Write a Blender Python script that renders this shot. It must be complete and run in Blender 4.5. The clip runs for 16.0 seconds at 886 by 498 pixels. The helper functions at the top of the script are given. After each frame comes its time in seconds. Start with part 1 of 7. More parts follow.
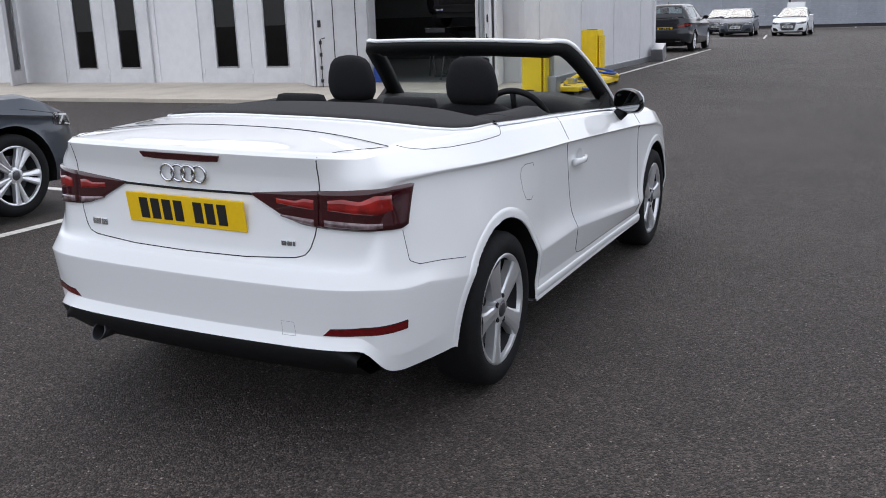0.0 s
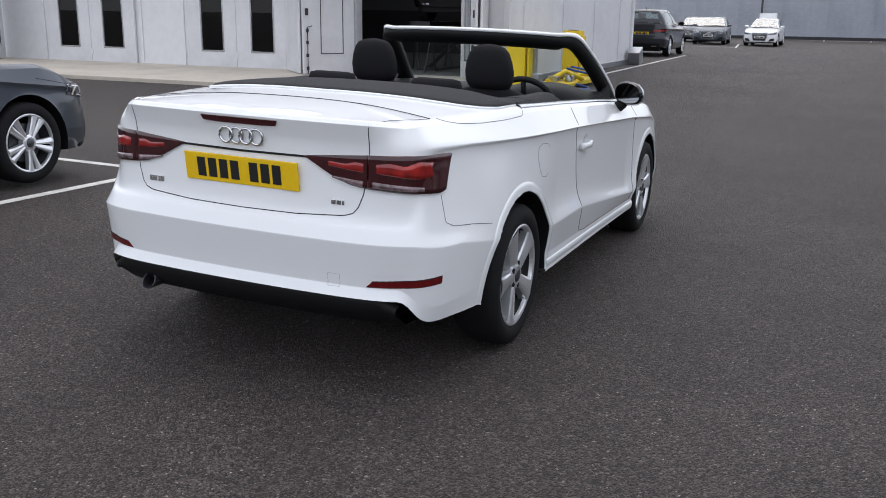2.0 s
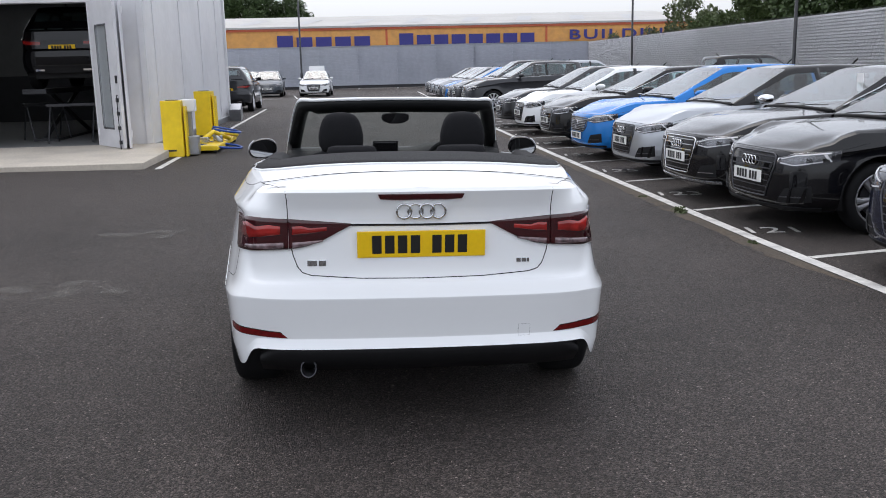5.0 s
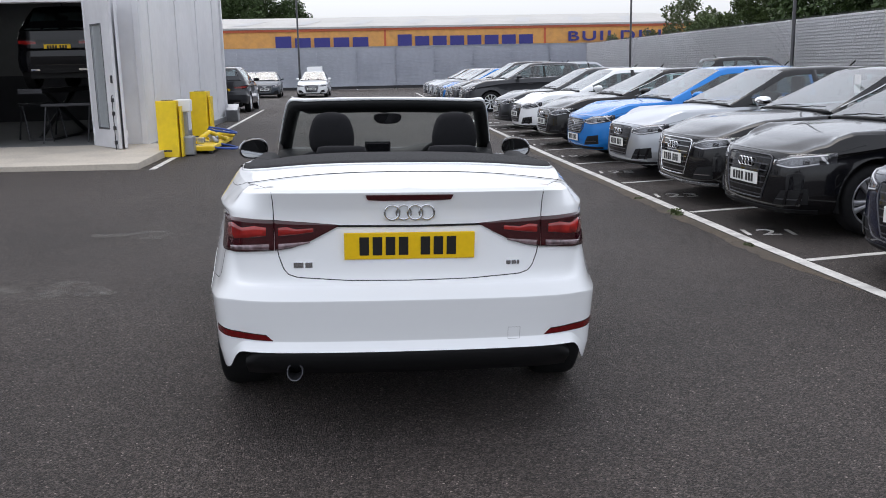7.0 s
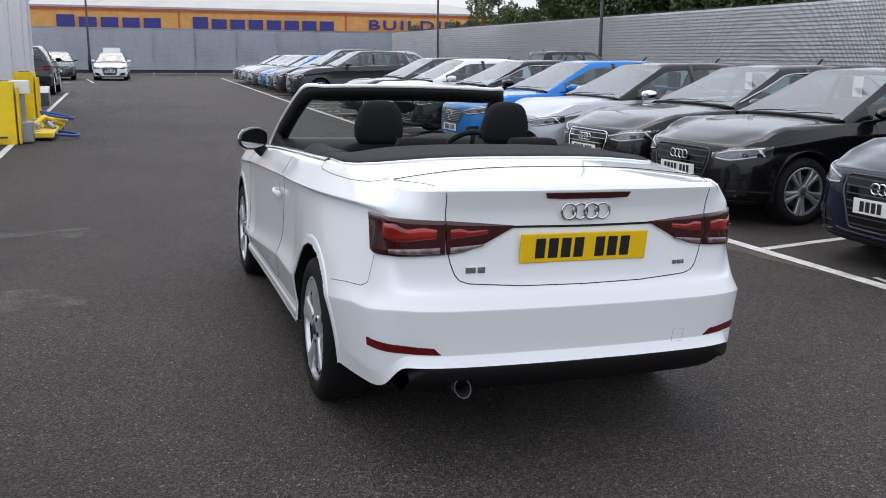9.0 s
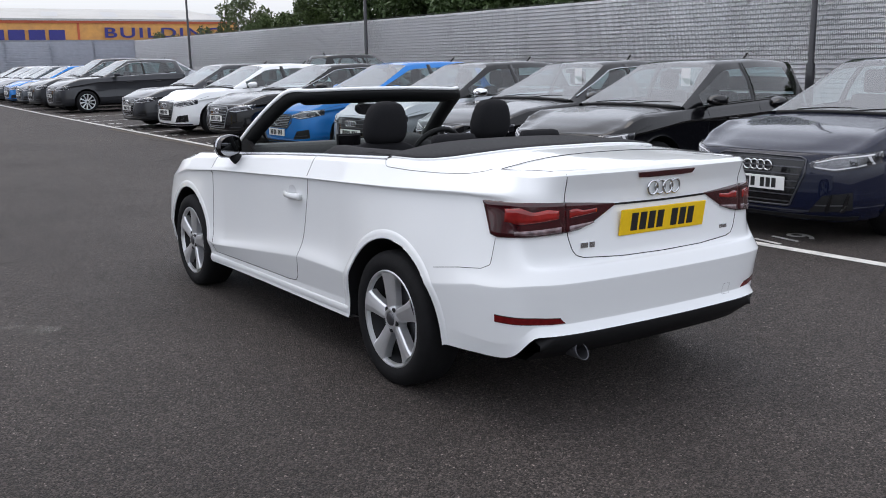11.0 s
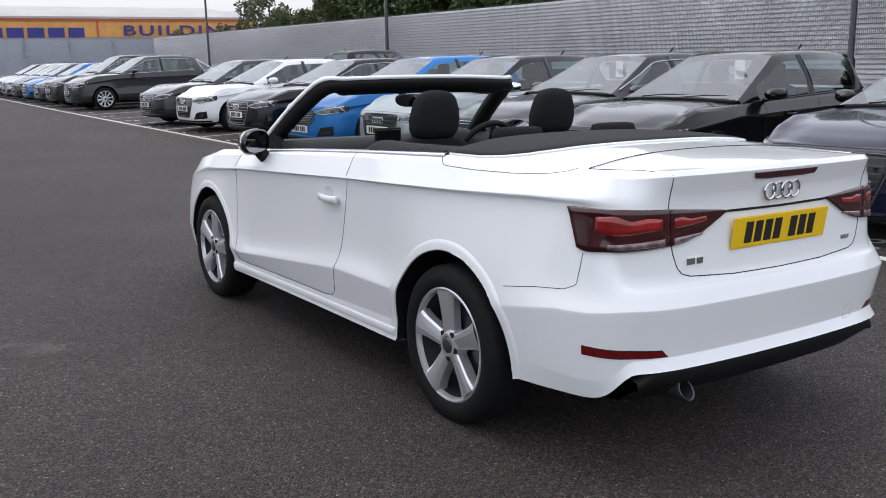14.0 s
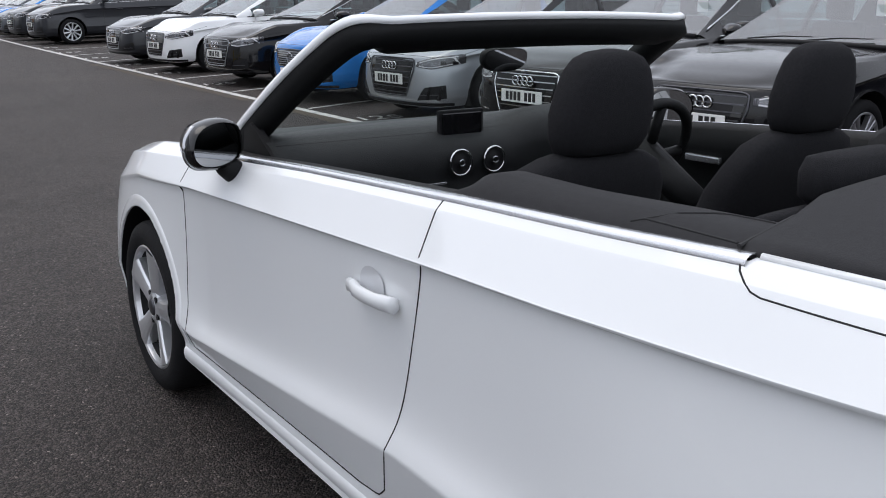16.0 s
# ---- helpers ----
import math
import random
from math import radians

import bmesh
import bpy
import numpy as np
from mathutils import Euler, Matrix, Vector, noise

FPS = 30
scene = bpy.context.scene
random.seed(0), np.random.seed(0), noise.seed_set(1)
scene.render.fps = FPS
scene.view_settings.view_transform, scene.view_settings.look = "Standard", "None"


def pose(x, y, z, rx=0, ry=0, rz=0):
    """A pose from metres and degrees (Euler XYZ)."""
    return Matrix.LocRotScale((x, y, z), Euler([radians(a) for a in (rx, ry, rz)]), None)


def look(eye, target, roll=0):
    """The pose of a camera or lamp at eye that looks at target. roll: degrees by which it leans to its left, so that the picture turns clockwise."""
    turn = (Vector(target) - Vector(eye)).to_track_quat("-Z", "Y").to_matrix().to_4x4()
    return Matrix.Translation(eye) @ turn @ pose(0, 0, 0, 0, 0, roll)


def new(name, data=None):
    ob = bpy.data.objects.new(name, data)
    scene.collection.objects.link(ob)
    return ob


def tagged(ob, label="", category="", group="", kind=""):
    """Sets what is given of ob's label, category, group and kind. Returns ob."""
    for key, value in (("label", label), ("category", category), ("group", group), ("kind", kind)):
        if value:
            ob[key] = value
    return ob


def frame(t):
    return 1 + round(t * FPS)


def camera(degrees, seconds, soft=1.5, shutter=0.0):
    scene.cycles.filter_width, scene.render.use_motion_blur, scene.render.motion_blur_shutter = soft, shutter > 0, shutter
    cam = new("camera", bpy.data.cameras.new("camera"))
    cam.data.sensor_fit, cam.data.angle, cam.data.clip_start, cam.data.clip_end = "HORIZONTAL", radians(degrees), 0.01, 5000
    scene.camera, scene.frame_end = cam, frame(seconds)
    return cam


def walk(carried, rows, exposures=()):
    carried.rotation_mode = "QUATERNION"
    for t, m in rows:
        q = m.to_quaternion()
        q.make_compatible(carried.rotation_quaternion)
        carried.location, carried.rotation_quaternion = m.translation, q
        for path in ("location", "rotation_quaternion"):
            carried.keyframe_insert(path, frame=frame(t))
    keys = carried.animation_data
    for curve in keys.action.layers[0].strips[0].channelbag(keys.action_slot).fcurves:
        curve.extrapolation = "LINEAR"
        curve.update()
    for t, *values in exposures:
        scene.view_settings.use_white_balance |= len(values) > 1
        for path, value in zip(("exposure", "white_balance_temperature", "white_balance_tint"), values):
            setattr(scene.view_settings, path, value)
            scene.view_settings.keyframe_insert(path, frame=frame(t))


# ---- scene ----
cam = camera(52.0, 16.0, 0.95)
PATH = [
    (0, (2.195, -3.268, 1.459), (1.344, -1.526, 0.969), -1.9),
    (0.5, (2.264, -3.579, 1.452), (1.449, -1.823, 0.951), -1.2),
    (1, (2.323, -3.649, 1.46), (1.509, -1.893, 0.955), -0.9),
    (1.5, (2.331, -3.658, 1.459), (1.508, -1.903, 0.966), -0.6),
    (2, (2.122, -3.697, 1.426), (1.341, -1.925, 0.927), 0.8),
    (2.5, (1.605, -3.862, 1.432), (0.971, -2.029, 0.944), 0.8),
    (3, (1.033, -3.938, 1.466), (0.607, -2.035, 1.018), -1.5),
    (3.5, (0.48, -4.173, 1.526), (0.313, -2.232, 1.072), -2.6),
    (4, (0.079, -4.435, 1.533), (0.102, -2.482, 1.102), -1.8),
    (4.5, (-0.224, -4.464, 1.54), (-0.053, -2.512, 1.144), -1.5),
    (7, (-0.175, -4.41, 1.529), (0.004, -2.457, 1.138), -1.2),
    (7.5, (-0.202, -4.367, 1.535), (-0.002, -2.419, 1.127), -1.1),
    (8, (-0.508, -4.291, 1.525), (-0.215, -2.359, 1.099), -0.5),
    (8.5, (-0.99, -4.112, 1.526), (-0.551, -2.21, 1.092), 0.3),
    (9, (-1.541, -3.822, 1.53), (-0.914, -1.97, 1.112), 0.5),
    (9.5, (-2.177, -3.648, 1.509), (-1.366, -1.861, 1.121), -0.4),
    (10, (-2.614, -3.645, 1.501), (-1.621, -1.955, 1.107), -1.4),
    (10.2, (-2.785, -3.468, 1.529), (-1.684, -1.853, 1.104), -1.4),
    (12.5, (-3.015, -3.483, 1.51), (-1.894, -1.874, 1.114), -0.6),
    (13, (-3.042, -3.432, 1.505), (-1.894, -1.843, 1.108), -0.3),
    (13.5, (-3.013, -3.264, 1.481), (-1.854, -1.686, 1.074), -0.5),
    (14, (-2.734, -2.833, 1.453), (-1.653, -1.203, 1.038), -1.1),
    (14.5, (-2.501, -2.328, 1.443), (-1.472, -0.661, 1.041), -0.3),
    (15, (-2.286, -1.785, 1.449), (-1.255, -0.124, 1.025), -0.9),
    (15.5, (-1.978, -1.188, 1.437), (-0.947, 0.458, 0.959), 0.0),
    (16, (-1.73, -0.593, 1.428), (-0.652, 0.997, 0.873), -0.8),
]
walk(cam, [(t, look(eye, target, roll)) for t, eye, target, roll in PATH], [(0.0, 0.64), (4.5, 0.64), (10.0, 0.64), (13.5, 0.66), (14.5, 0.61), (15.0, 0.555), (15.5, 0.53), (16.0, 0.51)])

# ---- light: bright overcast day ----
world = bpy.data.worlds.new("overcast_sky")
scene.world = world
world.use_nodes = True
wn, wl = world.node_tree.nodes, world.node_tree.links
sky = wn.new("ShaderNodeTexSky")
sky.sky_type = "NISHITA"
sky.sun_disc = False
sky.sun_elevation, sky.sun_rotation = radians(66), radians(343)
sky.air_density, sky.dust_density = 1.0, 3.0
skymul = wn.new("ShaderNodeVectorMath")
skymul.operation = "SCALE"
skymul.inputs[3].default_value = 0.10
cloud = wn.new("ShaderNodeMix")
cloud.data_type = "RGBA"
cloud.inputs[0].default_value = 0.72
cloud.inputs[7].default_value = (0.88, 0.905, 0.985, 1)
wl.new(sky.outputs[0], skymul.inputs[0])
wl.new(skymul.outputs[0], cloud.inputs[6])
wco, wsep, wmap, wmul = wn.new("ShaderNodeTexCoord"), wn.new("ShaderNodeSeparateXYZ"), wn.new("ShaderNodeMapRange"), wn.new("ShaderNodeVectorMath")
wmap.inputs[1].default_value, wmap.inputs[2].default_value, wmap.inputs[3].default_value, wmap.inputs[4].default_value = 0.02, 0.16, 0.74, 1.24
wmul.operation = "SCALE"
wl.new(wco.outputs["Generated"], wsep.inputs[0])
wl.new(wsep.outputs[2], wmap.inputs[0])
wl.new(cloud.outputs[2], wmul.inputs[0])
wl.new(wmap.outputs[0], wmul.inputs[3])
wl.new(wmul.outputs[0], wn["Background"].inputs[0])
wn["Background"].inputs[1].default_value = 0.9
sun = new("sun", bpy.data.lights.new("sun", "SUN"))
sun.data.energy, sun.data.angle, sun.data.color = 0.4, radians(40), (1.0, 0.97, 0.93)
sun.matrix_world = look((0, 0, 30), (4, -13, 0))
scene.view_settings.exposure = 0.45

# ---- materials ----
def mat(name, color, rough=0.5, metal=0.0, coat=0.0, var=0.0, scale=8.0, bump=0.0, bscale=60.0, spec=0.5, dirt=None, dirt_scale=1.2):
    """A principled material with variation of its colour at two scales and a fine bump."""
    m = bpy.data.materials.new(name)
    m.use_nodes = True
    n, l = m.node_tree.nodes, m.node_tree.links
    b = n["Principled BSDF"]
    b.inputs["Roughness"].default_value, b.inputs["Metallic"].default_value = rough, metal
    b.inputs["Coat Weight"].default_value, b.inputs["Coat Roughness"].default_value = coat, 0.03
    b.inputs["Specular IOR Level"].default_value = spec
    b.inputs["Base Color"].default_value = (*color, 1)
    if var or bump or dirt:
        co = n.new("ShaderNodeTexCoord")
    if var or dirt:
        big, fine = n.new("ShaderNodeTexNoise"), n.new("ShaderNodeTexNoise")
        big.inputs["Scale"].default_value, fine.inputs["Scale"].default_value = dirt_scale, scale
        big.inputs["Detail"].default_value = 6
        fine.inputs["Detail"].default_value = 4
        l.new(co.outputs["Object"], big.inputs["Vector"])
        l.new(co.outputs["Object"], fine.inputs["Vector"])
        ramp = n.new("ShaderNodeMapRange")
        ramp.inputs[1].default_value, ramp.inputs[2].default_value = 0.3, 0.7
        ramp.inputs[3].default_value, ramp.inputs[4].default_value = 1 - var, 1 + var
        l.new(fine.outputs["Fac"], ramp.inputs[0])
        mul = n.new("ShaderNodeMix")
        mul.data_type, mul.blend_type = "RGBA", "MULTIPLY"
        mul.inputs[0].default_value = 1.0
        l.new(ramp.outputs[0], mul.inputs[7])
        mix = n.new("ShaderNodeMix")
        mix.data_type = "RGBA"
        mix.inputs[6].default_value = (*color, 1)
        mix.inputs[7].default_value = (*(dirt or [c * (1 - var) for c in color]), 1)
        spread = n.new("ShaderNodeMapRange")
        spread.inputs[1].default_value, spread.inputs[2].default_value = 0.45, 0.75
        l.new(big.outputs["Fac"], spread.inputs[0])
        l.new(spread.outputs[0], mix.inputs[0])
        l.new(mix.outputs[2], mul.inputs[6])
        l.new(mul.outputs[2], b.inputs["Base Color"])
    if bump:
        bn, bt = n.new("ShaderNodeBump"), n.new("ShaderNodeTexNoise")
        bt.inputs["Scale"].default_value = bscale
        bt.inputs["Detail"].default_value = 3
        bn.inputs["Strength"].default_value = bump
        bn.inputs["Distance"].default_value = 0.01
        l.new(co.outputs["Object"], bt.inputs["Vector"])
        l.new(bt.outputs["Fac"], bn.inputs["Height"])
        l.new(bn.outputs[0], b.inputs["Normal"])
    return m


def asphalt_material():
    m = bpy.data.materials.new("asphalt")
    m.use_nodes = True
    n, l = m.node_tree.nodes, m.node_tree.links
    b = n["Principled BSDF"]
    co = n.new("ShaderNodeTexCoord")

    def noise_at(scale, detail, rough=0.5):
        t = n.new("ShaderNodeTexNoise")
        t.inputs["Scale"].default_value, t.inputs["Detail"].default_value, t.inputs["Roughness"].default_value = scale, detail, rough
        l.new(co.outputs["Object"], t.inputs["Vector"])
        return t

    def remap(src, a, b_, c, d):
        r = n.new("ShaderNodeMapRange")
        for i, v in enumerate((a, b_, c, d)):
            r.inputs[i + 1].default_value = v
        l.new(src, r.inputs[0])
        return r.outputs[0]

    def math_node(op, a, b_):
        q = n.new("ShaderNodeMath")
        q.operation = op
        l.new(a, q.inputs[0])
        l.new(b_, q.inputs[1])
        return q.outputs[0]

    vor = n.new("ShaderNodeTexVoronoi")
    vor.inputs["Scale"].default_value = 140
    l.new(co.outputs["Object"], vor.inputs["Vector"])
    sep = n.new("ShaderNodeSeparateColor")
    l.new(vor.outputs["Color"], sep.inputs[0])
    grit = n.new("ShaderNodeTexVoronoi")
    grit.inputs["Scale"].default_value = 210
    l.new(co.outputs["Object"], grit.inputs["Vector"])
    gsep = n.new("ShaderNodeSeparateColor")
    l.new(grit.outputs["Color"], gsep.inputs[0])
    squared = math_node("MULTIPLY", sep.outputs[0], sep.outputs[0])
    stones = math_node("MULTIPLY", remap(squared, 0.0, 1.0, 0.36, 2.0), remap(gsep.outputs[0], 0.0, 1.0, 0.6, 1.4))
    bright = remap(sep.outputs[1], 0.972, 0.978, 1.0, 2.8)
    patches = remap(noise_at(0.35, 5, 0.55).outputs["Fac"], 0.3, 0.7, 0.76, 1.28)
    medium = remap(noise_at(3.0, 4, 0.6).outputs["Fac"], 0.3, 0.7, 0.9, 1.1)
    value = math_node("MULTIPLY", math_node("MULTIPLY", stones, bright), math_node("MULTIPLY", patches, medium))
    col = n.new("ShaderNodeMix")
    col.data_type, col.blend_type = "RGBA", "MULTIPLY"
    col.inputs[0].default_value = 1.0
    col.inputs[6].default_value = (0.0570, 0.0470, 0.0425, 1)
    l.new(value, col.inputs[7])
    l.new(col.outputs[2], b.inputs["Base Color"])
    b.inputs["Roughness"].default_value = 0.70
    b.inputs["Specular IOR Level"].default_value = 0.34
    bump = n.new("ShaderNodeBump")
    bump.inputs["Strength"].default_value, bump.inputs["Distance"].default_value = 1.0, 0.012
    l.new(vor.outputs["Distance"], bump.inputs["Height"])
    bump.invert = True
    l.new(bump.outputs[0], b.inputs["Normal"])
    return m


ASPHALT = asphalt_material()
LINE = mat("road_paint", (0.62, 0.61, 0.58), 0.7, var=0.12, scale=30, dirt=(0.32, 0.31, 0.30), dirt_scale=5, bump=0.3, bscale=150)
CONCRETE = mat("concrete", (0.50, 0.45, 0.38), 0.85, var=0.08, scale=25, dirt=(0.40, 0.36, 0.31), dirt_scale=1.5, bump=0.2, bscale=90)
WHITE_CLAD = mat("white_cladding", (0.70, 0.70, 0.72), 0.42, var=0.03, scale=6, dirt=(0.60, 0.60, 0.62), dirt_scale=0.7)
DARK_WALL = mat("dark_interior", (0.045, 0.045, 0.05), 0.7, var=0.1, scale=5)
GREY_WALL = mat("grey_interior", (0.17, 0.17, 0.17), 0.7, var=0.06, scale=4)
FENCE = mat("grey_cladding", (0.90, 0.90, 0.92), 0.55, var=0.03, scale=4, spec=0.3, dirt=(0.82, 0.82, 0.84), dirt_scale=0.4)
# darker, bluer cladding colour for the far fence
FENCE_FAR = mat("blue_grey_cladding", (0.50, 0.52, 0.57), 0.5, var=0.05, scale=4, dirt=(0.42, 0.44, 0.49), dirt_scale=0.4)
WIRE = mat("galvanised_wire", (0.16, 0.16, 0.17), 0.5, metal=0.3)
POLE_MAT = mat("dark_painted_steel", (0.02, 0.02, 0.024), 0.4, var=0.1)
ORANGE = mat("orange_cladding", (0.72, 0.36, 0.10), 0.6, var=0.06, scale=3, dirt=(0.60, 0.30, 0.10))
RED_TRIM = mat("red_trim", (0.58, 0.12, 0.05), 0.55, var=0.05)
ROOF_WHITE = mat("pale_roof_sheet", (0.44, 0.43, 0.41), 0.6, var=0.06, scale=2, dirt=(0.38, 0.37, 0.34), dirt_scale=0.2)
ROOF_GREY = mat("rooflight", (0.33, 0.33, 0.33), 0.4, var=0.08)
BLUE_LETTER = mat("blue_letter", (0.035, 0.035, 0.22), 0.5, var=0.05)
YELLOW = mat("yellow_paint", (0.85, 0.60, 0.01), 0.4, var=0.05, scale=10, dirt=(0.70, 0.48, 0.02), dirt_scale=3)
DARKMETAL = mat("dark_steel", (0.05, 0.05, 0.055), 0.45, metal=0.6)
STEEL = mat("grey_steel", (0.35, 0.36, 0.38), 0.35, metal=0.7, var=0.08)


# ---- small builders ----
def link_mesh(name, bm, material, parent=None, label="", smooth=False):
    me = bpy.data.meshes.new(name)
    bm.to_mesh(me)
    bm.free()
    if material:
        me.materials.append(material)
    if smooth:
        me.polygons.foreach_set("use_smooth", [True] * len(me.polygons))
    ob = new(name, me)
    if parent:
        ob.parent = parent
    if label:
        ob["label"] = label
    return ob


def part(name, bm, material, parent, label="", smooth=False):
    return link_mesh(name, bm, material, parent, label, smooth)


def thing(name, m, label, category, group="", kind=""):
    ob = new(name)
    ob.empty_display_size = 0.2
    ob.matrix_world = m
    return tagged(ob, label, category, group, kind)


def box(bm, x0, y0, z0, x1, y1, z1, bevel=0.0, m=None):
    r = bmesh.ops.create_cube(bm, size=1)
    vs = r["verts"]
    bmesh.ops.scale(bm, vec=(abs(x1 - x0), abs(y1 - y0), abs(z1 - z0)), verts=vs)
    bmesh.ops.translate(bm, vec=((x0 + x1) / 2, (y0 + y1) / 2, (z0 + z1) / 2), verts=vs)
    if bevel:
        es = list({e for v in vs for e in v.link_edges})
        r2 = bmesh.ops.bevel(bm, geom=es, offset=bevel, segments=2, affect="EDGES", profile=0.6)
        vs = list({v for f in r2["faces"] for v in f.verts} | {v for v in vs if v.is_valid})
    if m is not None:
        bmesh.ops.transform(bm, matrix=m, verts=vs)
    return vs


def box_part(name, dims, material, parent, bevel=0.0, label="", m=None):
    bm = bmesh.new()
    box(bm, *dims, bevel=bevel, m=m)
    return part(name, bm, material, parent, label)


def tube(bm, pts, radius, seg=8, closed=False):
    """A round bar along points."""
    pts = [Vector(p) for p in pts]
    n = len(pts)
    rings = []
    up = Vector((0.013, 0.021, 1))
    for i, p in enumerate(pts):
        a = pts[(i - 1) % n] if closed or i else pts[0]
        b = pts[(i + 1) % n] if closed or i < n - 1 else pts[-1]
        d = (b - a).normalized()
        u = d.cross(up)
        if u.length < 1e-3:
            u = d.cross(Vector((1, 0, 0)))
        u.normalize()
        v = u.cross(d)
        r = radius[i] if isinstance(radius, (list, tuple)) else radius
        rings.append([bm.verts.new(p + r * (math.cos(t) * u + math.sin(t) * v)) for t in (2 * math.pi * k / seg for k in range(seg))])
    for i in range(n if closed else n - 1):
        A, B = rings[i], rings[(i + 1) % n]
        for k in range(seg):
            bm.faces.new((A[k], A[(k + 1) % seg], B[(k + 1) % seg], B[k]))
    if not closed:
        bm.faces.new(rings[0][::-1])
        bm.faces.new(rings[-1])


def sheet(bm, rows, closed=False):
    """A skin over rows of points."""
    vs = [[bm.verts.new(p) for p in row] for row in rows]
    for A, B in zip(vs, vs[1:]):
        for k in range(len(A) - (0 if closed else 1)):
            q = (k + 1) % len(A)
            bm.faces.new((A[k], A[q], B[q], B[k]))
    return vs


def text_mesh(body, size, material, name, m, parent=None, depth=0.002, spacing=1.0):
    cu = bpy.data.curves.new(name, "FONT")
    cu.body, cu.size, cu.extrude, cu.align_x, cu.align_y = body, size, depth, "CENTER", "CENTER"
    cu.space_character = spacing
    cu.materials.append(material)
    ob = new(name, cu)
    if parent:
        ob.parent = parent
    ob.matrix_basis = m
    return ob


# ---- the ground: a lane with a shallow valley between two level yards ----
def clip(v, a, b):
    return max(a, min(b, v))


def gz(x, y):
    z = 0.012 - 0.0218 * clip(x, -3.3, 0.9) + 0.012 * (clip(x, 0.9, 4.0) - 0.9) - 0.0104 * clip(y, -3.0, 3.0)
    return z + 0.012 * clip(-3.3 - x, 0, 2.5)


def spread(a, b, far):
    inner = [v * 0.5 for v in range(int(a * 2), int(b * 2) + 1)]
    out, v, step = [], inner[-1], 1.0
    while v < far:
        v += step
        step *= 1.5
        out.append(v)
    low, v, step = [], inner[0], 1.0
    while v > -far:
        v -= step
        step *= 1.5
        low.append(v)
    return low[::-1] + inner + out


def build_ground():
    bm = bmesh.new()
    xs = sorted(set(spread(-8, 6, 1500) + [-3.3, 0.9, 4.0]))
    ys = sorted(set(spread(-8, 12, 1500)))
    sheet(bm, [[(x, y, gz(x, y)) for y in ys] for x in xs])
    for f in bm.faces:
        if f.normal.z < 0:
            f.normal_flip()
    tagged(link_mesh("ground", bm, ASPHALT, smooth=True), "dark speckled asphalt of a car park", "ground", kind="structure")


build_ground()


def painted(name, pts, width, label="worn white painted parking line on asphalt"):
    """A painted strip along points of the plan."""
    bm = bmesh.new()
    fine = []
    for (x0, y0), (x1, y1) in zip(pts, pts[1:]):
        steps = max(1, int(math.hypot(x1 - x0, y1 - y0) / 0.5))
        fine += [(x0 + (x1 - x0) * i / steps, y0 + (y1 - y0) * i / steps) for i in range(steps)]
    fine.append(pts[-1])
    rows = []
    for i, (x, y) in enumerate(fine):
        a, b = fine[max(0, i - 1)], fine[min(len(fine) - 1, i + 1)]
        d = Vector((b[0] - a[0], b[1] - a[1], 0)).normalized()
        s = Vector((-d.y, d.x, 0)) * width / 2
        wob = 0.004 * noise.noise((x * 3, y * 3, 0))
        rows.append([(x + s.x + wob, y + s.y, gz(x + s.x, y + s.y) + 0.004), (x - s.x + wob, y - s.y, gz(x - s.x, y - s.y) + 0.004)])
    sheet(bm, rows)
    for f in bm.faces:
        if f.normal.z < 0:
            f.normal_flip()
    return tagged(link_mesh(name, bm, LINE), label, "parking line", kind="structure")


BAYS = [2.22 + 2.5 * k for k in range(-4, 21)]
painted("road_line", [(3.27, -12), (3.22, 2.6), (3.17, 11.1), (3.28, 28.1), (3.71, 54.5)], 0.105)
for y in BAYS:
    painted("bay_line", [(3.28, y), (7.9, y + 0.74)], 0.085)
painted("road_line", [(-3.36, -10), (-3.36, 2.59)], 0.10)
painted("bay_line", [(-3.42, 2.55), (-8.4, 2.55)], 0.10)
painted("road_line", [(-3.40, 10.2), (-3.55, 19), (-3.78, 32.2)], 0.10)
painted("bay_line", [(-3.3, 44), (-3.9, 50.5)], 0.10)
painted("bay_line", [(-8, 44.4), (-3.35, 44.0)], 0.10)
for k, y in enumerate(BAYS[:14]):
    number = 119 + 2 * (k - 3)
    if number >= 115:
        yy = y + 1.21
        t = text_mesh(str(number), 0.40, LINE, "bay_number", pose(3.53, yy, gz(3.53, yy) + 0.004, 0, 0, -8), depth=0.001)
        tagged(t, "white bay number painted on the asphalt", "bay number", kind="structure")

# ---- workshop ----
WZ = 0.13


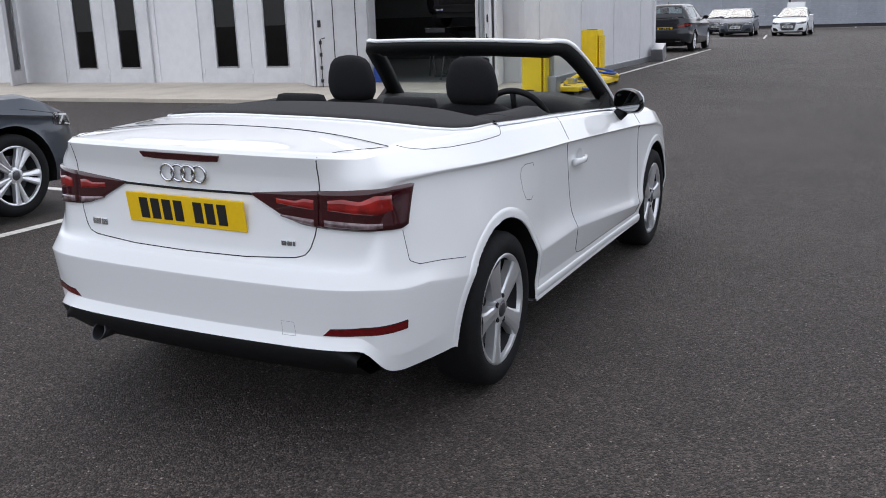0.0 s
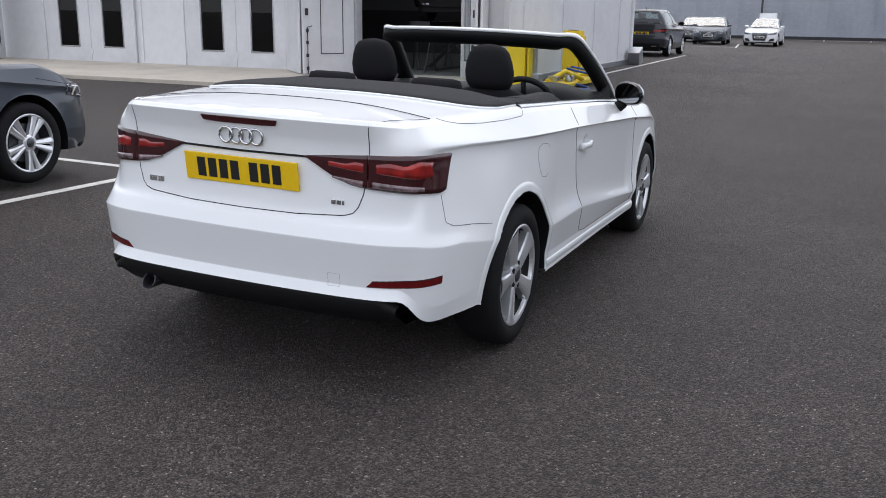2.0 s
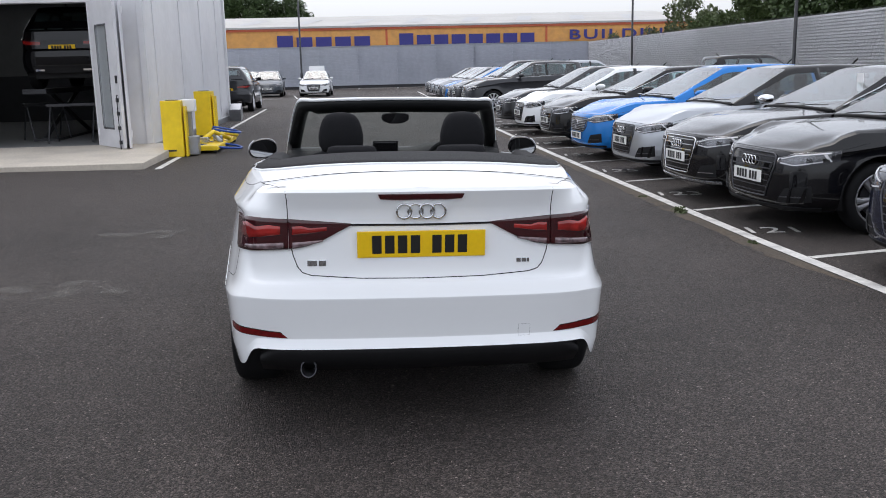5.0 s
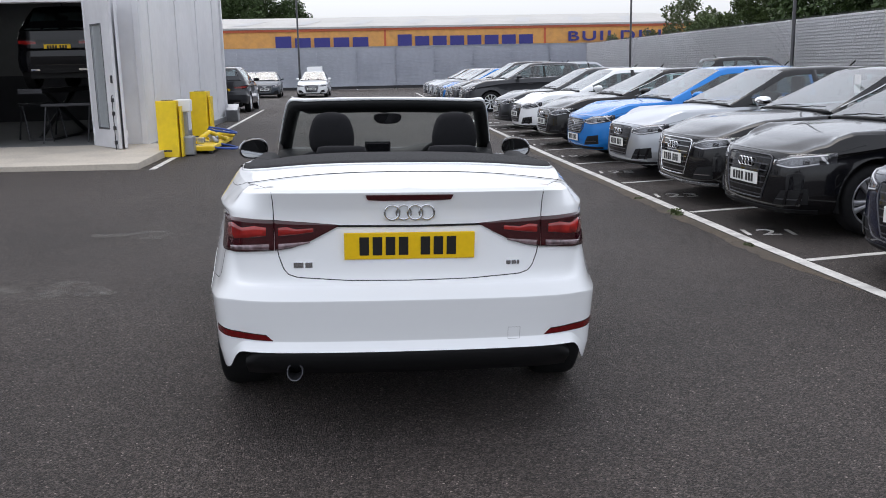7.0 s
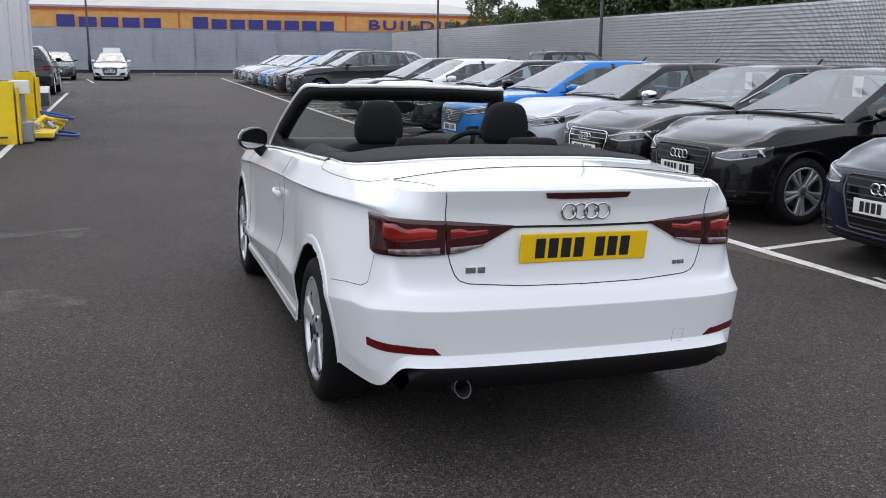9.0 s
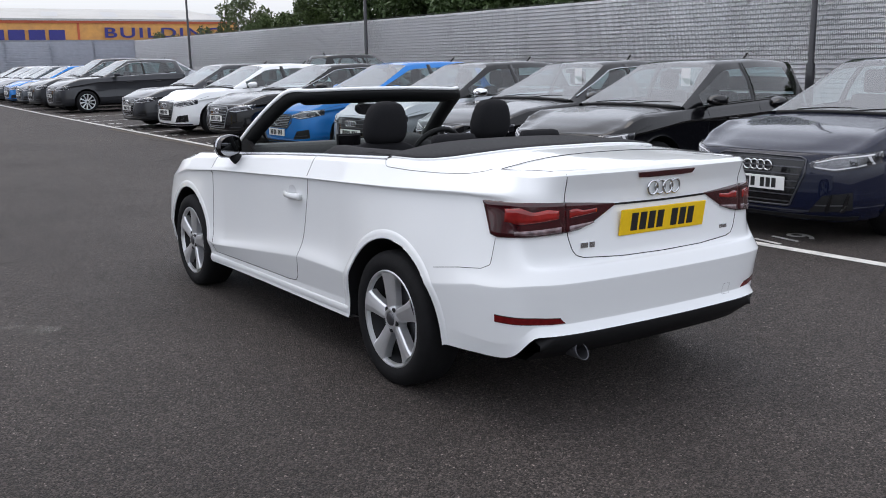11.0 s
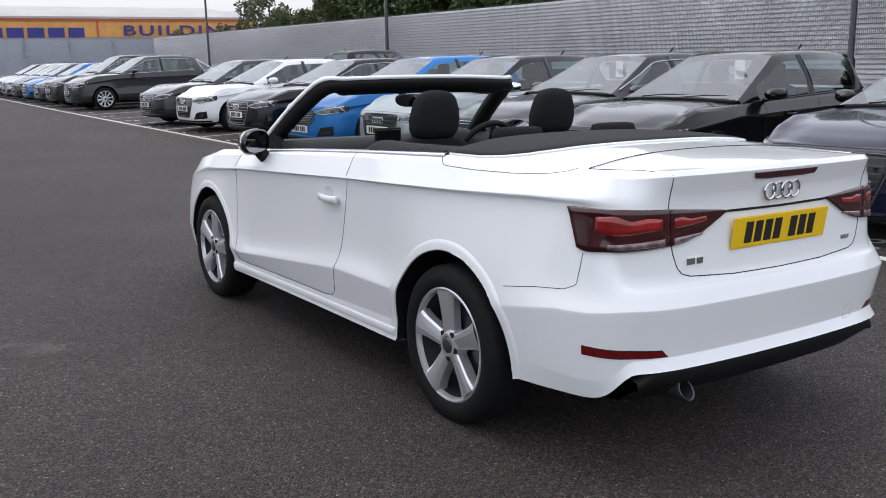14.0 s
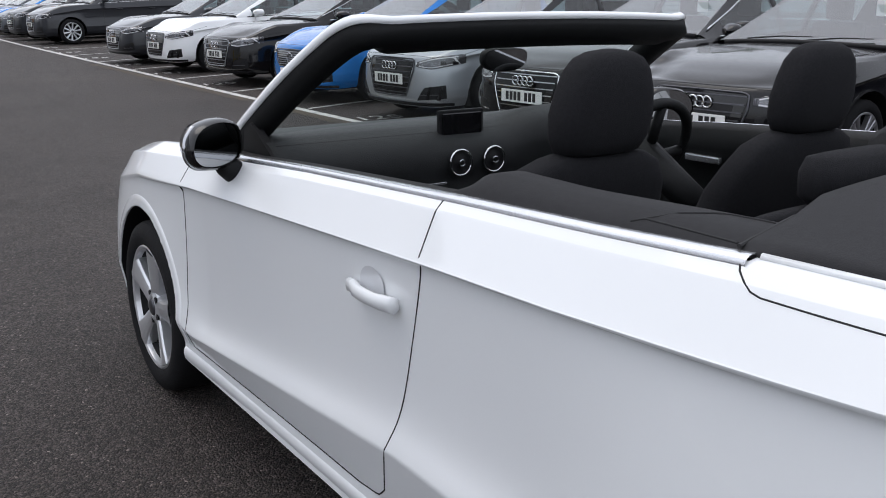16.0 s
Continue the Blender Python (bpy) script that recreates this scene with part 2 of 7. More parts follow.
def build_workshop():
    # apron with a low kerb
    bm = bmesh.new()
    box(bm, -24, 10.25, -0.05, -3.62, 13.7, WZ + 0.03, bevel=0.012)
    for v in bm.verts:
        if v.co.y > 11:
            v.co.z += 0.05 if v.co.z > 0.1 else 0
    tagged(link_mesh("apron", bm, CONCRETE), "pale concrete apron with a low kerb", "pavement", kind="structure")
    FZ = WZ + 0.07
    # front wall with a doorway from -7.85 to -5.25
    def wall(name, dims, label="white cladding wall of the workshop", material=WHITE_CLAD):
        bm = bmesh.new()
        box(bm, *dims)
        return tagged(link_mesh(name, bm, material), label, "wall", kind="structure")

    wall("wall_front", (-24, 13.7, 0, -7.7, 13.95, 6.5))
    wall("wall_front_right", (-5.15, 13.7, 0, -4.2, 13.95, 6.5))
    wall("wall_front_top", (-7.7, 13.7, 2.95, -5.15, 13.95, 6.5))
    wall("wall_side", (-4.45, 13.95, 0, -4.2, 24.6, 6.5))
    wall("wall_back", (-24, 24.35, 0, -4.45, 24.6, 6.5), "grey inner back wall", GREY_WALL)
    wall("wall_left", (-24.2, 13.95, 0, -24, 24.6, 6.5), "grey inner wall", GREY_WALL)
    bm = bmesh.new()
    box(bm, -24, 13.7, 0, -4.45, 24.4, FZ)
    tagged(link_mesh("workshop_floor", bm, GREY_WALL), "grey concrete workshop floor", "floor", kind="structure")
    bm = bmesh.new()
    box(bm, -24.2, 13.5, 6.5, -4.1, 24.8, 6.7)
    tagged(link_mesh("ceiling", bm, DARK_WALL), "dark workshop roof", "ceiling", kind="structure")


build_workshop()


# ---- fences of horizontal cladding ----
def fence_panel_mesh(length, height, rib=0.118, shallow=False):
    bm = bmesh.new()
    prof, z = [], 0.0
    while z < height:
        prof += [(0.0, z), (0.0, z + rib * 0.18), (0.022, z + rib * 0.24), (0.016, z + rib * 0.985)] if shallow else [(-0.030, z), (-0.030, z + rib * 0.28), (0.040, z + rib * 0.30), (0.010, z + rib * 0.985)]
        z += rib
    prof.append((0.0, height))
    sheet(bm, [[(p[0], 0, p[1]) for p in prof], [(p[0], length, p[1]) for p in prof]])
    bmesh.ops.solidify(bm, geom=list(bm.faces), thickness=0.004)
    me = bpy.data.meshes.new("fence_panel")
    bm.to_mesh(me)
    bm.free()
    me.materials.append(FENCE)
    return me


def build_fences():
    near = fence_panel_mesh(2.996, 3.08)
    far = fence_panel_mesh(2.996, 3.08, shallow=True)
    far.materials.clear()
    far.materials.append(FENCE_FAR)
    post = bmesh.new()
    box(post, -0.05, -0.05, -0.1, 0.05, 0.05, 3.1)
    post_me = bpy.data.meshes.new("fence_post")
    post.to_mesh(post_me)
    post.free()
    post_me.materials.append(FENCE)
    # fine upright wires of a mesh in front of the cladding's upper part
    wires = []
    for k in range(1450):
        yy = -6.0 + 0.05 * k
        wires += [[(-0.16, yy - 0.0032, 1.25), (-0.165, yy, 1.25), (-0.16, yy + 0.0032, 1.25)], [(-0.16, yy - 0.0032, 3.24), (-0.165, yy, 3.24), (-0.16, yy + 0.0032, 3.24)]]
    wv = [p for w in wires for p in w]
    wf = []
    for k in range(len(wires) // 2):
        a, b = 6 * k, 6 * k + 3
        wf += [(a + i, a + (i + 1) % 3, b + (i + 1) % 3, b + i) for i in range(3)]
    wire_me = bpy.data.meshes.new("wire_mesh")
    wire_me.from_pydata([(x, y + 14.0, z) for x, y, z in wv], [], wf)
    wire_me.materials.append(WIRE)
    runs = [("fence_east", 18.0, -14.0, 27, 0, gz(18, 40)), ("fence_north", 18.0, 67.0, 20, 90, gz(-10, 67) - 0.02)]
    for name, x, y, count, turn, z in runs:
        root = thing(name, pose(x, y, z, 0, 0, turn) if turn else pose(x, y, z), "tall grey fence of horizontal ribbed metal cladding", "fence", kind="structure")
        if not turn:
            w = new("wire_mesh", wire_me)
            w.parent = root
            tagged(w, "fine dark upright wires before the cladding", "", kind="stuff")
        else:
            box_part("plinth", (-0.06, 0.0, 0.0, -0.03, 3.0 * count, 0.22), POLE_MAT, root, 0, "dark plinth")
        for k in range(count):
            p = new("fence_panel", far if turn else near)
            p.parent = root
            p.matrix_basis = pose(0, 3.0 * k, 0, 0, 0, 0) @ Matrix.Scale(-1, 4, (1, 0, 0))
            q = new("post", post_me)
            q.parent = root
            q.matrix_basis = pose(0.07 if not turn else 0.07, 3.0 * k, 0)


build_fences()


def lamp_post(x, y, h=9.0):
    root = thing("lamp_post", pose(x, y, gz(x, y)), "tall dark steel lamp post beside the fence", "lamp post", "lamp posts")
    bm = bmesh.new()
    tube(bm, [(0, 0, 0), (0, 0, 1.2), (0, 0, 1.25), (0, 0, h)], [0.11, 0.11, 0.075, 0.06], 12)
    part("pole", bm, POLE_MAT, root, smooth=True)
    box_part("base_plate", (-0.2, -0.2, 0, 0.2, 0.2, 0.025), POLE_MAT, root, 0.004)
    box_part("lamp_head", (-0.6, -0.12, h, 0.1, 0.12, h + 0.1), POLE_MAT, root, 0.02)


for px, py in ((17.55, 10.1), (17.55, 31.8), (17.55, 54.0), (-4.3, 66.4)):
    lamp_post(px, py)


# ---- the long building behind the far fence ----
def build_depot():
    root = thing("warehouse", pose(0, 86, 0), "long warehouse with an orange band and a pale roof", "warehouse")
    box_part("wall", (-45, 0.1, 0, 34, 30, 5.2), WHITE_CLAD, root)
    box_part("band", (-45, -0.1, 3.4, 34, 0.1, 5.2), ORANGE, root)
    box_part("trim", (-45, -0.2, 5.2, 34, 0.1, 5.42), RED_TRIM, root)
    for x in (-13.2, 2.9, 18.6, 33.8):
        box_part("trim", (x - 0.1, -0.15, 3.4, x + 0.1, 0.0, 5.2), RED_TRIM, root)
    bm = bmesh.new()
    box(bm, -45.5, -0.3, 5.42, 34.5, 30, 5.6)
    for v in bm.verts:
        if v.co.y > 10:
            v.co.z += 1.75
            v.co.y = 16
    part("roof", bm, ROOF_WHITE, root)
    for k in range(14):
        x = -40 + 5.6 * k
        bm = bmesh.new()
        sheet(bm, [[(x, 2.5, 5.62 + 0.3), (x + 1.5, 2.5, 5.92)], [(x + 1.5, 9.5, 5.62 + 1.08), (x + 3.0, 9.5, 6.70)]])
        part("rooflight", bm, ROOF_GREY, root)
    return root


build_depot()

# swept dirt along the lane's edge
DIRT = mat("swept_dirt", (0.085, 0.066, 0.048), 0.95, var=0.4, scale=40, dirt=(0.045, 0.040, 0.035), dirt_scale=2.5, bump=0.5, bscale=120)
rng = random.Random(17)
bm = bmesh.new()
rows = []
for k in range(150):
    yy = 1.2 + 0.12 * k
    w0, w1 = 0.004 + 0.01 * rng.random(), 0.10 + 0.10 * rng.random() * (0.4 + 0.6 * math.sin(yy * 0.9) ** 2)
    w1 *= clip((yy - 1.2) / 1.2, 0.1, 1)
    ex = 3.16 - 0.003 * (yy - 2)
    rows.append([(ex - w0, yy, gz(ex, yy) + 0.0035), (ex - w0 - w1 * 0.6, yy + 0.03 * rng.random(), gz(ex - 0.1, yy) + 0.0045), (ex - w0 - w1, yy, gz(ex - 0.2, yy) + 0.0025)])
sheet(bm, rows)
bmesh.ops.recalc_face_normals(bm, faces=bm.faces)
tagged(link_mesh("dirt_strip", bm, DIRT), "brown dirt swept along the painted line", "dirt", kind="structure")

# pale dusty marks on the lane
def dust_material():
    m = mat("pale_dust", (0.20, 0.19, 0.175), 0.95)
    n, l = m.node_tree.nodes, m.node_tree.links
    co, t, r = n.new("ShaderNodeTexCoord"), n.new("ShaderNodeTexNoise"), n.new("ShaderNodeMapRange")
    t.inputs["Scale"].default_value, t.inputs["Detail"].default_value = 5.0, 8
    r.inputs[1].default_value, r.inputs[2].default_value, r.inputs[3].default_value, r.inputs[4].default_value = 0.40, 0.64, 0.0, 0.38
    l.new(co.outputs["Object"], t.inputs["Vector"])
    l.new(t.outputs["Fac"], r.inputs[0])
    l.new(r.outputs[0], n["Principled BSDF"].inputs["Alpha"])
    return m


DUST = dust_material()
for x0, y0, w, d, turn in ((-2.5, 2.0, 0.60, 0.26, 10), (-2.2, 4.3, 0.45, 0.20, -5)):
    bm = bmesh.new()
    rows = []
    for rr in (0.05, 0.4, 0.75, 1.0):
        row = []
        for k in range(20):
            a = 2 * math.pi * k / 20
            f = rr * (1 + 0.25 * math.sin(3 * a + x0) + 0.12 * math.sin(7 * a))
            p = Matrix.Rotation(radians(turn), 3, "Z") @ Vector((w * f * math.cos(a), d * f * math.sin(a), 0))
            row.append((x0 + p.x, y0 + p.y, gz(x0 + p.x, y0 + p.y) + 0.0035))
        rows.append(row)
    sheet(bm, rows, closed=True)
    for f in bm.faces:
        f.normal_update()
        if f.normal.z < 0:
            f.normal_flip()
    tagged(link_mesh("dust_mark", bm, DUST), "pale dusty smear on the asphalt lane", "stain", kind="structure")

# ---- car paint and trim ----
def paint(name, color, rough=0.28, metal=0.0, coat=0.6):
    m = mat(name, color, rough, metal, coat=coat, spec=0.1)
    return m


WHITE_PAINT = paint("white_car_paint", (0.82, 0.835, 0.845), 0.35, coat=1.0)
BLACK_PAINT = paint("black_car_paint", (0.004, 0.004, 0.005), 0.22, 0.0, coat=0.62)
NAVY_PAINT = paint("navy_car_paint", (0.0045, 0.007, 0.022), 0.22, 0.0, coat=0.65)
GREY_PAINT = paint("dark_grey_car_paint", (0.028, 0.030, 0.035), 0.3, 0.2, coat=0.8)
MIDGREY_PAINT = paint("grey_car_paint", (0.065, 0.075, 0.090), 0.3, 0.4)
SILVER_PAINT = paint("silver_car_paint", (0.42, 0.44, 0.47), 0.3, 0.6)
BLUE_PAINT = paint("blue_car_paint", (0.012, 0.17, 0.52), 0.25, 0.2)
GAP = mat("panel_gap", (0.012, 0.012, 0.013), 0.8)
BLACK_PLASTIC = mat("black_plastic", (0.008, 0.008, 0.009), 0.6, var=0.08, scale=40, spec=0.25)
GLOSS_BLACK = mat("gloss_black", (0.006, 0.006, 0.007), 0.06)
RUBBER = mat("tyre_rubber", (0.010, 0.010, 0.011), 0.8, var=0.15, scale=30, bump=0.15, bscale=120, spec=0.2)
ALLOY = mat("alloy", (0.74, 0.75, 0.77), 0.30, metal=0.75, var=0.03, scale=20)
ALLOY_GREY = mat("grey_alloy", (0.36, 0.36, 0.38), 0.3, metal=0.7, var=0.05, scale=20)
ALLOY_DARK = mat("dark_alloy", (0.09, 0.09, 0.10), 0.4, metal=0.7)
BARREL = mat("wheel_barrel", (0.018, 0.018, 0.02), 0.6, spec=0.2)
CHROME = mat("chrome", (0.75, 0.76, 0.78), 0.12, metal=1.0)
CLOTH = mat("dark_cloth", (0.017, 0.017, 0.019), 0.95, var=0.15, scale=160, bump=0.35, bscale=500, spec=0.15)
SOFT_TRIM = mat("soft_black_trim", (0.007, 0.0075, 0.008), 0.6, var=0.08, scale=60, bump=0.2, bscale=350, spec=0.22)
DASH = mat("dashboard_skin", (0.015, 0.016, 0.017), 0.55, var=0.08, scale=60, bump=0.2, bscale=350, spec=0.3)
COVER = mat("grey_tonneau_cloth", (0.028, 0.028, 0.030), 0.85, var=0.08, scale=80, bump=0.2, bscale=400, spec=0.2)
PLATE_YELLOW = mat("yellow_plate", (0.86, 0.55, 0.01), 0.35, var=0.03, scale=60)
PLATE_WHITE = mat("white_plate", (0.78, 0.78, 0.76), 0.35)
PLATE_INK = mat("plate_ink", (0.01, 0.01, 0.01), 0.5)
MIRROR = mat("mirror_glass", (0.34, 0.35, 0.36), 0.02, metal=1.0)
BELT = mat("satin_trim", (0.72, 0.73, 0.75), 0.25, metal=0.9)
LAMP_SHELL = mat("lamp_shell", (0.05, 0.05, 0.055), 0.2, metal=0.4)
LAMP_INNER = mat("lamp_bowl", (0.22, 0.225, 0.23), 0.25, metal=0.6, var=0.4, scale=40)
LAMP_BODY = mat("lamp_silver", (0.55, 0.56, 0.58), 0.2, metal=0.8)
WHITE_PAPER = mat("white_card", (0.8, 0.8, 0.8), 0.7)
LENS_RED = mat("red_lens", (0.040, 0.003, 0.005), 0.15, coat=0.8, spec=0.3, var=0.25, scale=22)
LENS_BRIGHT = mat("bright_red_lens", (0.30, 0.014, 0.011), 0.15, coat=0.8, spec=0.3, var=0.55, scale=22, dirt=(0.10, 0.005, 0.006), dirt_scale=11)
LENS_REFLECT = mat("red_reflector", (0.14, 0.005, 0.006), 0.15, coat=0.6, spec=0.3, var=0.2, scale=60)
LENS_DARK = mat("dark_red_lens", (0.05, 0.004, 0.006), 0.06, coat=1.0)
LENS_CLEAR = mat("clear_lens", (0.20, 0.14, 0.15), 0.12, coat=0.7, var=0.5, scale=40, dirt=(0.06, 0.022, 0.026), dirt_scale=16)


def glass_material(name, tint, gloss=0.04):
    """Clear glass: transparent, with a reflection that grows towards the grazing angle."""
    m = bpy.data.materials.new(name)
    m.use_nodes = True
    n, l = m.node_tree.nodes, m.node_tree.links
    n.remove(n["Principled BSDF"])
    tr, gl, lw, mx = n.new("ShaderNodeBsdfTransparent"), n.new("ShaderNodeBsdfGlossy"), n.new("ShaderNodeLayerWeight"), n.new("ShaderNodeMixShader")
    po, ra = n.new("ShaderNodeMath"), n.new("ShaderNodeMapRange")
    tr.inputs[0].default_value = (*tint, 1)
    gl.inputs["Roughness"].default_value = 0.01
    lw.inputs[0].default_value = 0.5
    po.operation = "POWER"
    po.inputs[1].default_value = 5.0
    ra.inputs[3].default_value, ra.inputs[4].default_value = gloss, 1.0
    l.new(lw.outputs["Facing"], po.inputs[0])
    l.new(po.outputs[0], ra.inputs[0])
    l.new(ra.outputs[0], mx.inputs[0])
    l.new(tr.outputs[0], mx.inputs[1])
    l.new(gl.outputs[0], mx.inputs[2])
    l.new(mx.outputs[0], n["Material Output"].inputs[0])
    return m


GLASS = glass_material("clear_glass", (0.82, 0.87, 0.85))
TINT = glass_material("tinted_glass", (0.52, 0.66, 0.67), 0.10)
SCREEN = glass_material("windscreen_glass", (0.78, 0.86, 0.85), 0.27)
HEADLAMP_GLASS = glass_material("lamp_glass", (0.9, 0.9, 0.92))


def table(pts, v):
    return float(np.interp(v, [p[0] for p in pts], [p[1] for p in pts]))


def smooth_curve(pts, n):
    """A Catmull-Rom curve through points, resampled evenly."""
    P = np.array(pts, float)
    Q = np.vstack([2 * P[0] - P[1], P, 2 * P[-1] - P[-2]])
    out = []
    for i in range(1, len(Q) - 2):
        p0, p1, p2, p3 = Q[i - 1], Q[i], Q[i + 1], Q[i + 2]
        for t in np.linspace(0, 1, 24, endpoint=False):
            out.append(0.5 * (2 * p1 + (p2 - p0) * t + (2 * p0 - 5 * p1 + 4 * p2 - p3) * t**2 + (3 * p1 - p0 - 3 * p2 + p3) * t**3))
    out.append(P[-1])
    out = np.array(out)
    d = np.r_[0, np.cumsum(np.linalg.norm(np.diff(out, axis=0), axis=1))]
    s = np.linspace(0, d[-1], n)
    return np.stack([np.interp(s, d, out[:, k]) for k in range(P.shape[1])], 1)


class Shell:
    """The outer skin of a car's lower body: a wall round its plan, from sill to belt, and what lies on that wall.
    Its frame: x to the car's right, y ahead, the rear axle's middle on the ground at the origin."""

    def __init__(self, spec, n=150, fine=1):
        self.spec = spec
        pts = spec["plan"]
        whole = smooth_curve([(-pts[1][0], pts[1][1])] + pts + [(-pts[-2][0], pts[-2][1])], 1600)
        whole = whole[whole[:, 0] >= 0]
        run = np.r_[0, np.cumsum(np.linalg.norm(np.diff(whole, axis=0), axis=1))]
        plan = np.stack([np.interp(np.linspace(0, run[-1], n), run, whole[:, k]) for k in (0, 1)], 1)
        plan[0, 0] = plan[-1, 0] = 0
        tan = np.gradient(plan, axis=0)
        tan /= np.linalg.norm(tan, axis=1)[:, None]
        self.normal2 = np.stack([tan[:, 1], -tan[:, 0]], 1)
        self.normal2[0], self.normal2[-1] = (0, -1), (0, 1)
        self.plan = plan
        ss = lambda v: v * v * (3 - 2 * v)  # noqa: E731
        nr = ss(np.clip((-self.normal2[:, 1] - 0.15) / 0.75, 0, 1))
        nf = ss(np.clip((self.normal2[:, 1] - 0.15) / 0.75, 0, 1))
        cols = []
        for i in range(n):
            y = plan[i, 1]
            keys = []
            for k in range(9):
                zr, ir = spec["rear"][k]
                zf, fi = spec["front"][k]
                zs, si = table(spec["side_z"][k], y), table(spec["side_in"][k], y)
                a, b = nr[i], nf[i]
                if k < 2 and "corner" in spec:
                    a *= ss(clip((spec["corner"] - plan[i, 0]) / 0.12, 0, 1))
                if k > 5 and "lip" in spec:
                    e = a * ss(clip((plan[i, 0] - spec["lip"]) / 0.26, 0, 1))
                    zr, ir = zr - (0.002, 0.012, 0.012)[k - 6] * e, ir + (0.012, 0.080, 0.100)[k - 6] * e
                keys.append((zr * a + zf * b + zs * (1 - a - b), ir * a + fi * b + si * (1 - a - b)))
            keys = np.array(keys)
            col = []
            steps = [max(1, int(round(q * fine))) for q in (3, 4, 5, 5, 6, 2, 5, 3)]
            sharp = spec.get("crease", (2, 5, 7))
            for k in range(8):
                a, b = keys[k], keys[k + 1]
                prev = keys[k - 1] if k and k not in sharp else a
                nxt = keys[k + 2] if k < 7 and k + 1 not in sharp else b
                ma, mb = (b - prev) / (2 if prev is not a else 1), (nxt - a) / (2 if nxt is not b else 1)
                ts = list(np.linspace(0, 1, steps[k], endpoint=False))
                ts += ([0.05] if k in sharp else []) + ([0.95] if k + 1 in sharp else [])
                for t in sorted(ts):
                    col.append((2 * t**3 - 3 * t**2 + 1) * a + (t**3 - 2 * t**2 + t) * ma + (3 * t**2 - 2 * t**3) * b + (t**3 - t**2) * mb)
            col.append(keys[8])
            cols.append(np.array(col))
        cols = np.array(cols)
        xy = plan[:, None, :] - self.normal2[:, None, :] * cols[:, :, 1:2]
        xy[0, :, 0] = xy[-1, :, 0] = 0
        self.wall = np.concatenate([xy, cols[:, :, 0:1]], 2)
        self.wall[:, :, 0] = np.maximum(self.wall[:, :, 0], 0)

    def column(self, s):
        i = int(clip(math.floor(s), 0, len(self.wall) - 2))
        f = s - i
        return self.wall[i] * (1 - f) + self.wall[i + 1] * f

    def at(self, s, z):
        """The point of the skin at the plan's place s and the height z, with its normal."""
        def p(s, z):
            c = self.column(clip(s, 0, len(self.wall) - 1))
            zz = np.maximum.accumulate(c[:, 2] + np.arange(len(c)) * 1e-6)
            return np.array([np.interp(z, zz, c[:, 0]), np.interp(z, zz, c[:, 1]), z])
        q = p(s, z)
        n = np.cross(p(s + 0.5, z) - p(s - 0.5, z), p(s, z + 0.012) - p(s, z - 0.012))
        n /= max(np.linalg.norm(n), 1e-9)
        return Vector(q), Vector(n)

    def s_rear(self, x):
        half = int(np.argmax(self.plan[:, 0]))
        return float(np.interp(x, self.plan[:half, 0], np.arange(half)))

    def s_side(self, y):
        a = int(np.argmax(self.plan[:, 0] > 0.6))
        b = len(self.plan) - int(np.argmax(self.plan[::-1, 0] > 0.6))
        return float(np.interp(y, self.plan[a:b, 1], np.arange(a, b)))

    def s_front(self, x):
        half = len(self.plan) // 2
        return float(np.interp(x, self.plan[half:, 0][::-1], np.arange(half, len(self.plan))[::-1]))

    def edge(self):
        return self.wall[:, -1, :]


def flip(v, side):
    return Vector((v[0] * side, v[1], v[2]))


def grid_bmesh(rows, side=1, offset=None):
    bm = bmesh.new()
    rows = [[flip(p, side) for p in r] for r in rows]
    sheet(bm, rows if side > 0 else [r[::-1] for r in rows])
    return bm


def patch(shell, lo, hi, name, material, parent, side=1, lift=0.004, n=16, m=5, depth=0.012, label="", smooth=False):
    """A plate on the skin between a lower and an upper line of (s, z), with a rim that runs back into the skin."""
    L, H = smooth_lines(lo, n), smooth_lines(hi, n)
    rows = []
    for i in range(n):
        row = []
        for j in range(m):
            t = j / (m - 1)
            s, z = L[i][0] * (1 - t) + H[i][0] * t, L[i][1] * (1 - t) + H[i][1] * t
            q, nn = shell.at(s, z)
            row.append((q + nn * lift, q - nn * depth))
        rows.append(row)
    bm = bmesh.new()
    top = [[bm.verts.new(flip(p[0], side)) for p in r] for r in rows]
    for A, B in zip(top, top[1:]):
        for k in range(m - 1):
            f = (A[k], A[k + 1], B[k + 1], B[k])
            bm.faces.new(f if side < 0 else f[::-1])
    ring = [(i, 0) for i in range(n)] + [(n - 1, j) for j in range(1, m)] + [(i, m - 1) for i in range(n - 2, -1, -1)] + [(0, j) for j in range(m - 2, 0, -1)]
    low = [bm.verts.new(flip(rows[i][j][1], side)) for i, j in ring]
    for a in range(len(ring)):
        b = (a + 1) % len(ring)
        (i, j), (p, q) = ring[a], ring[b]
        try:
            bm.faces.new((top[i][j], top[p][q], low[b], low[a]))
        except ValueError:
            pass
    bmesh.ops.recalc_face_normals(bm, faces=bm.faces)
    return part(name, bm, material, parent, label, smooth=smooth)


def smooth_lines(pts, n):
    P = np.array(pts, float)
    d = np.r_[0, np.cumsum(np.linalg.norm(np.diff(P, axis=0) * [0.02, 1], axis=1) + 1e-9)]
    s = np.linspace(0, d[-1], n)
    return np.stack([np.interp(s, d, P[:, k]) for k in (0, 1)], 1)


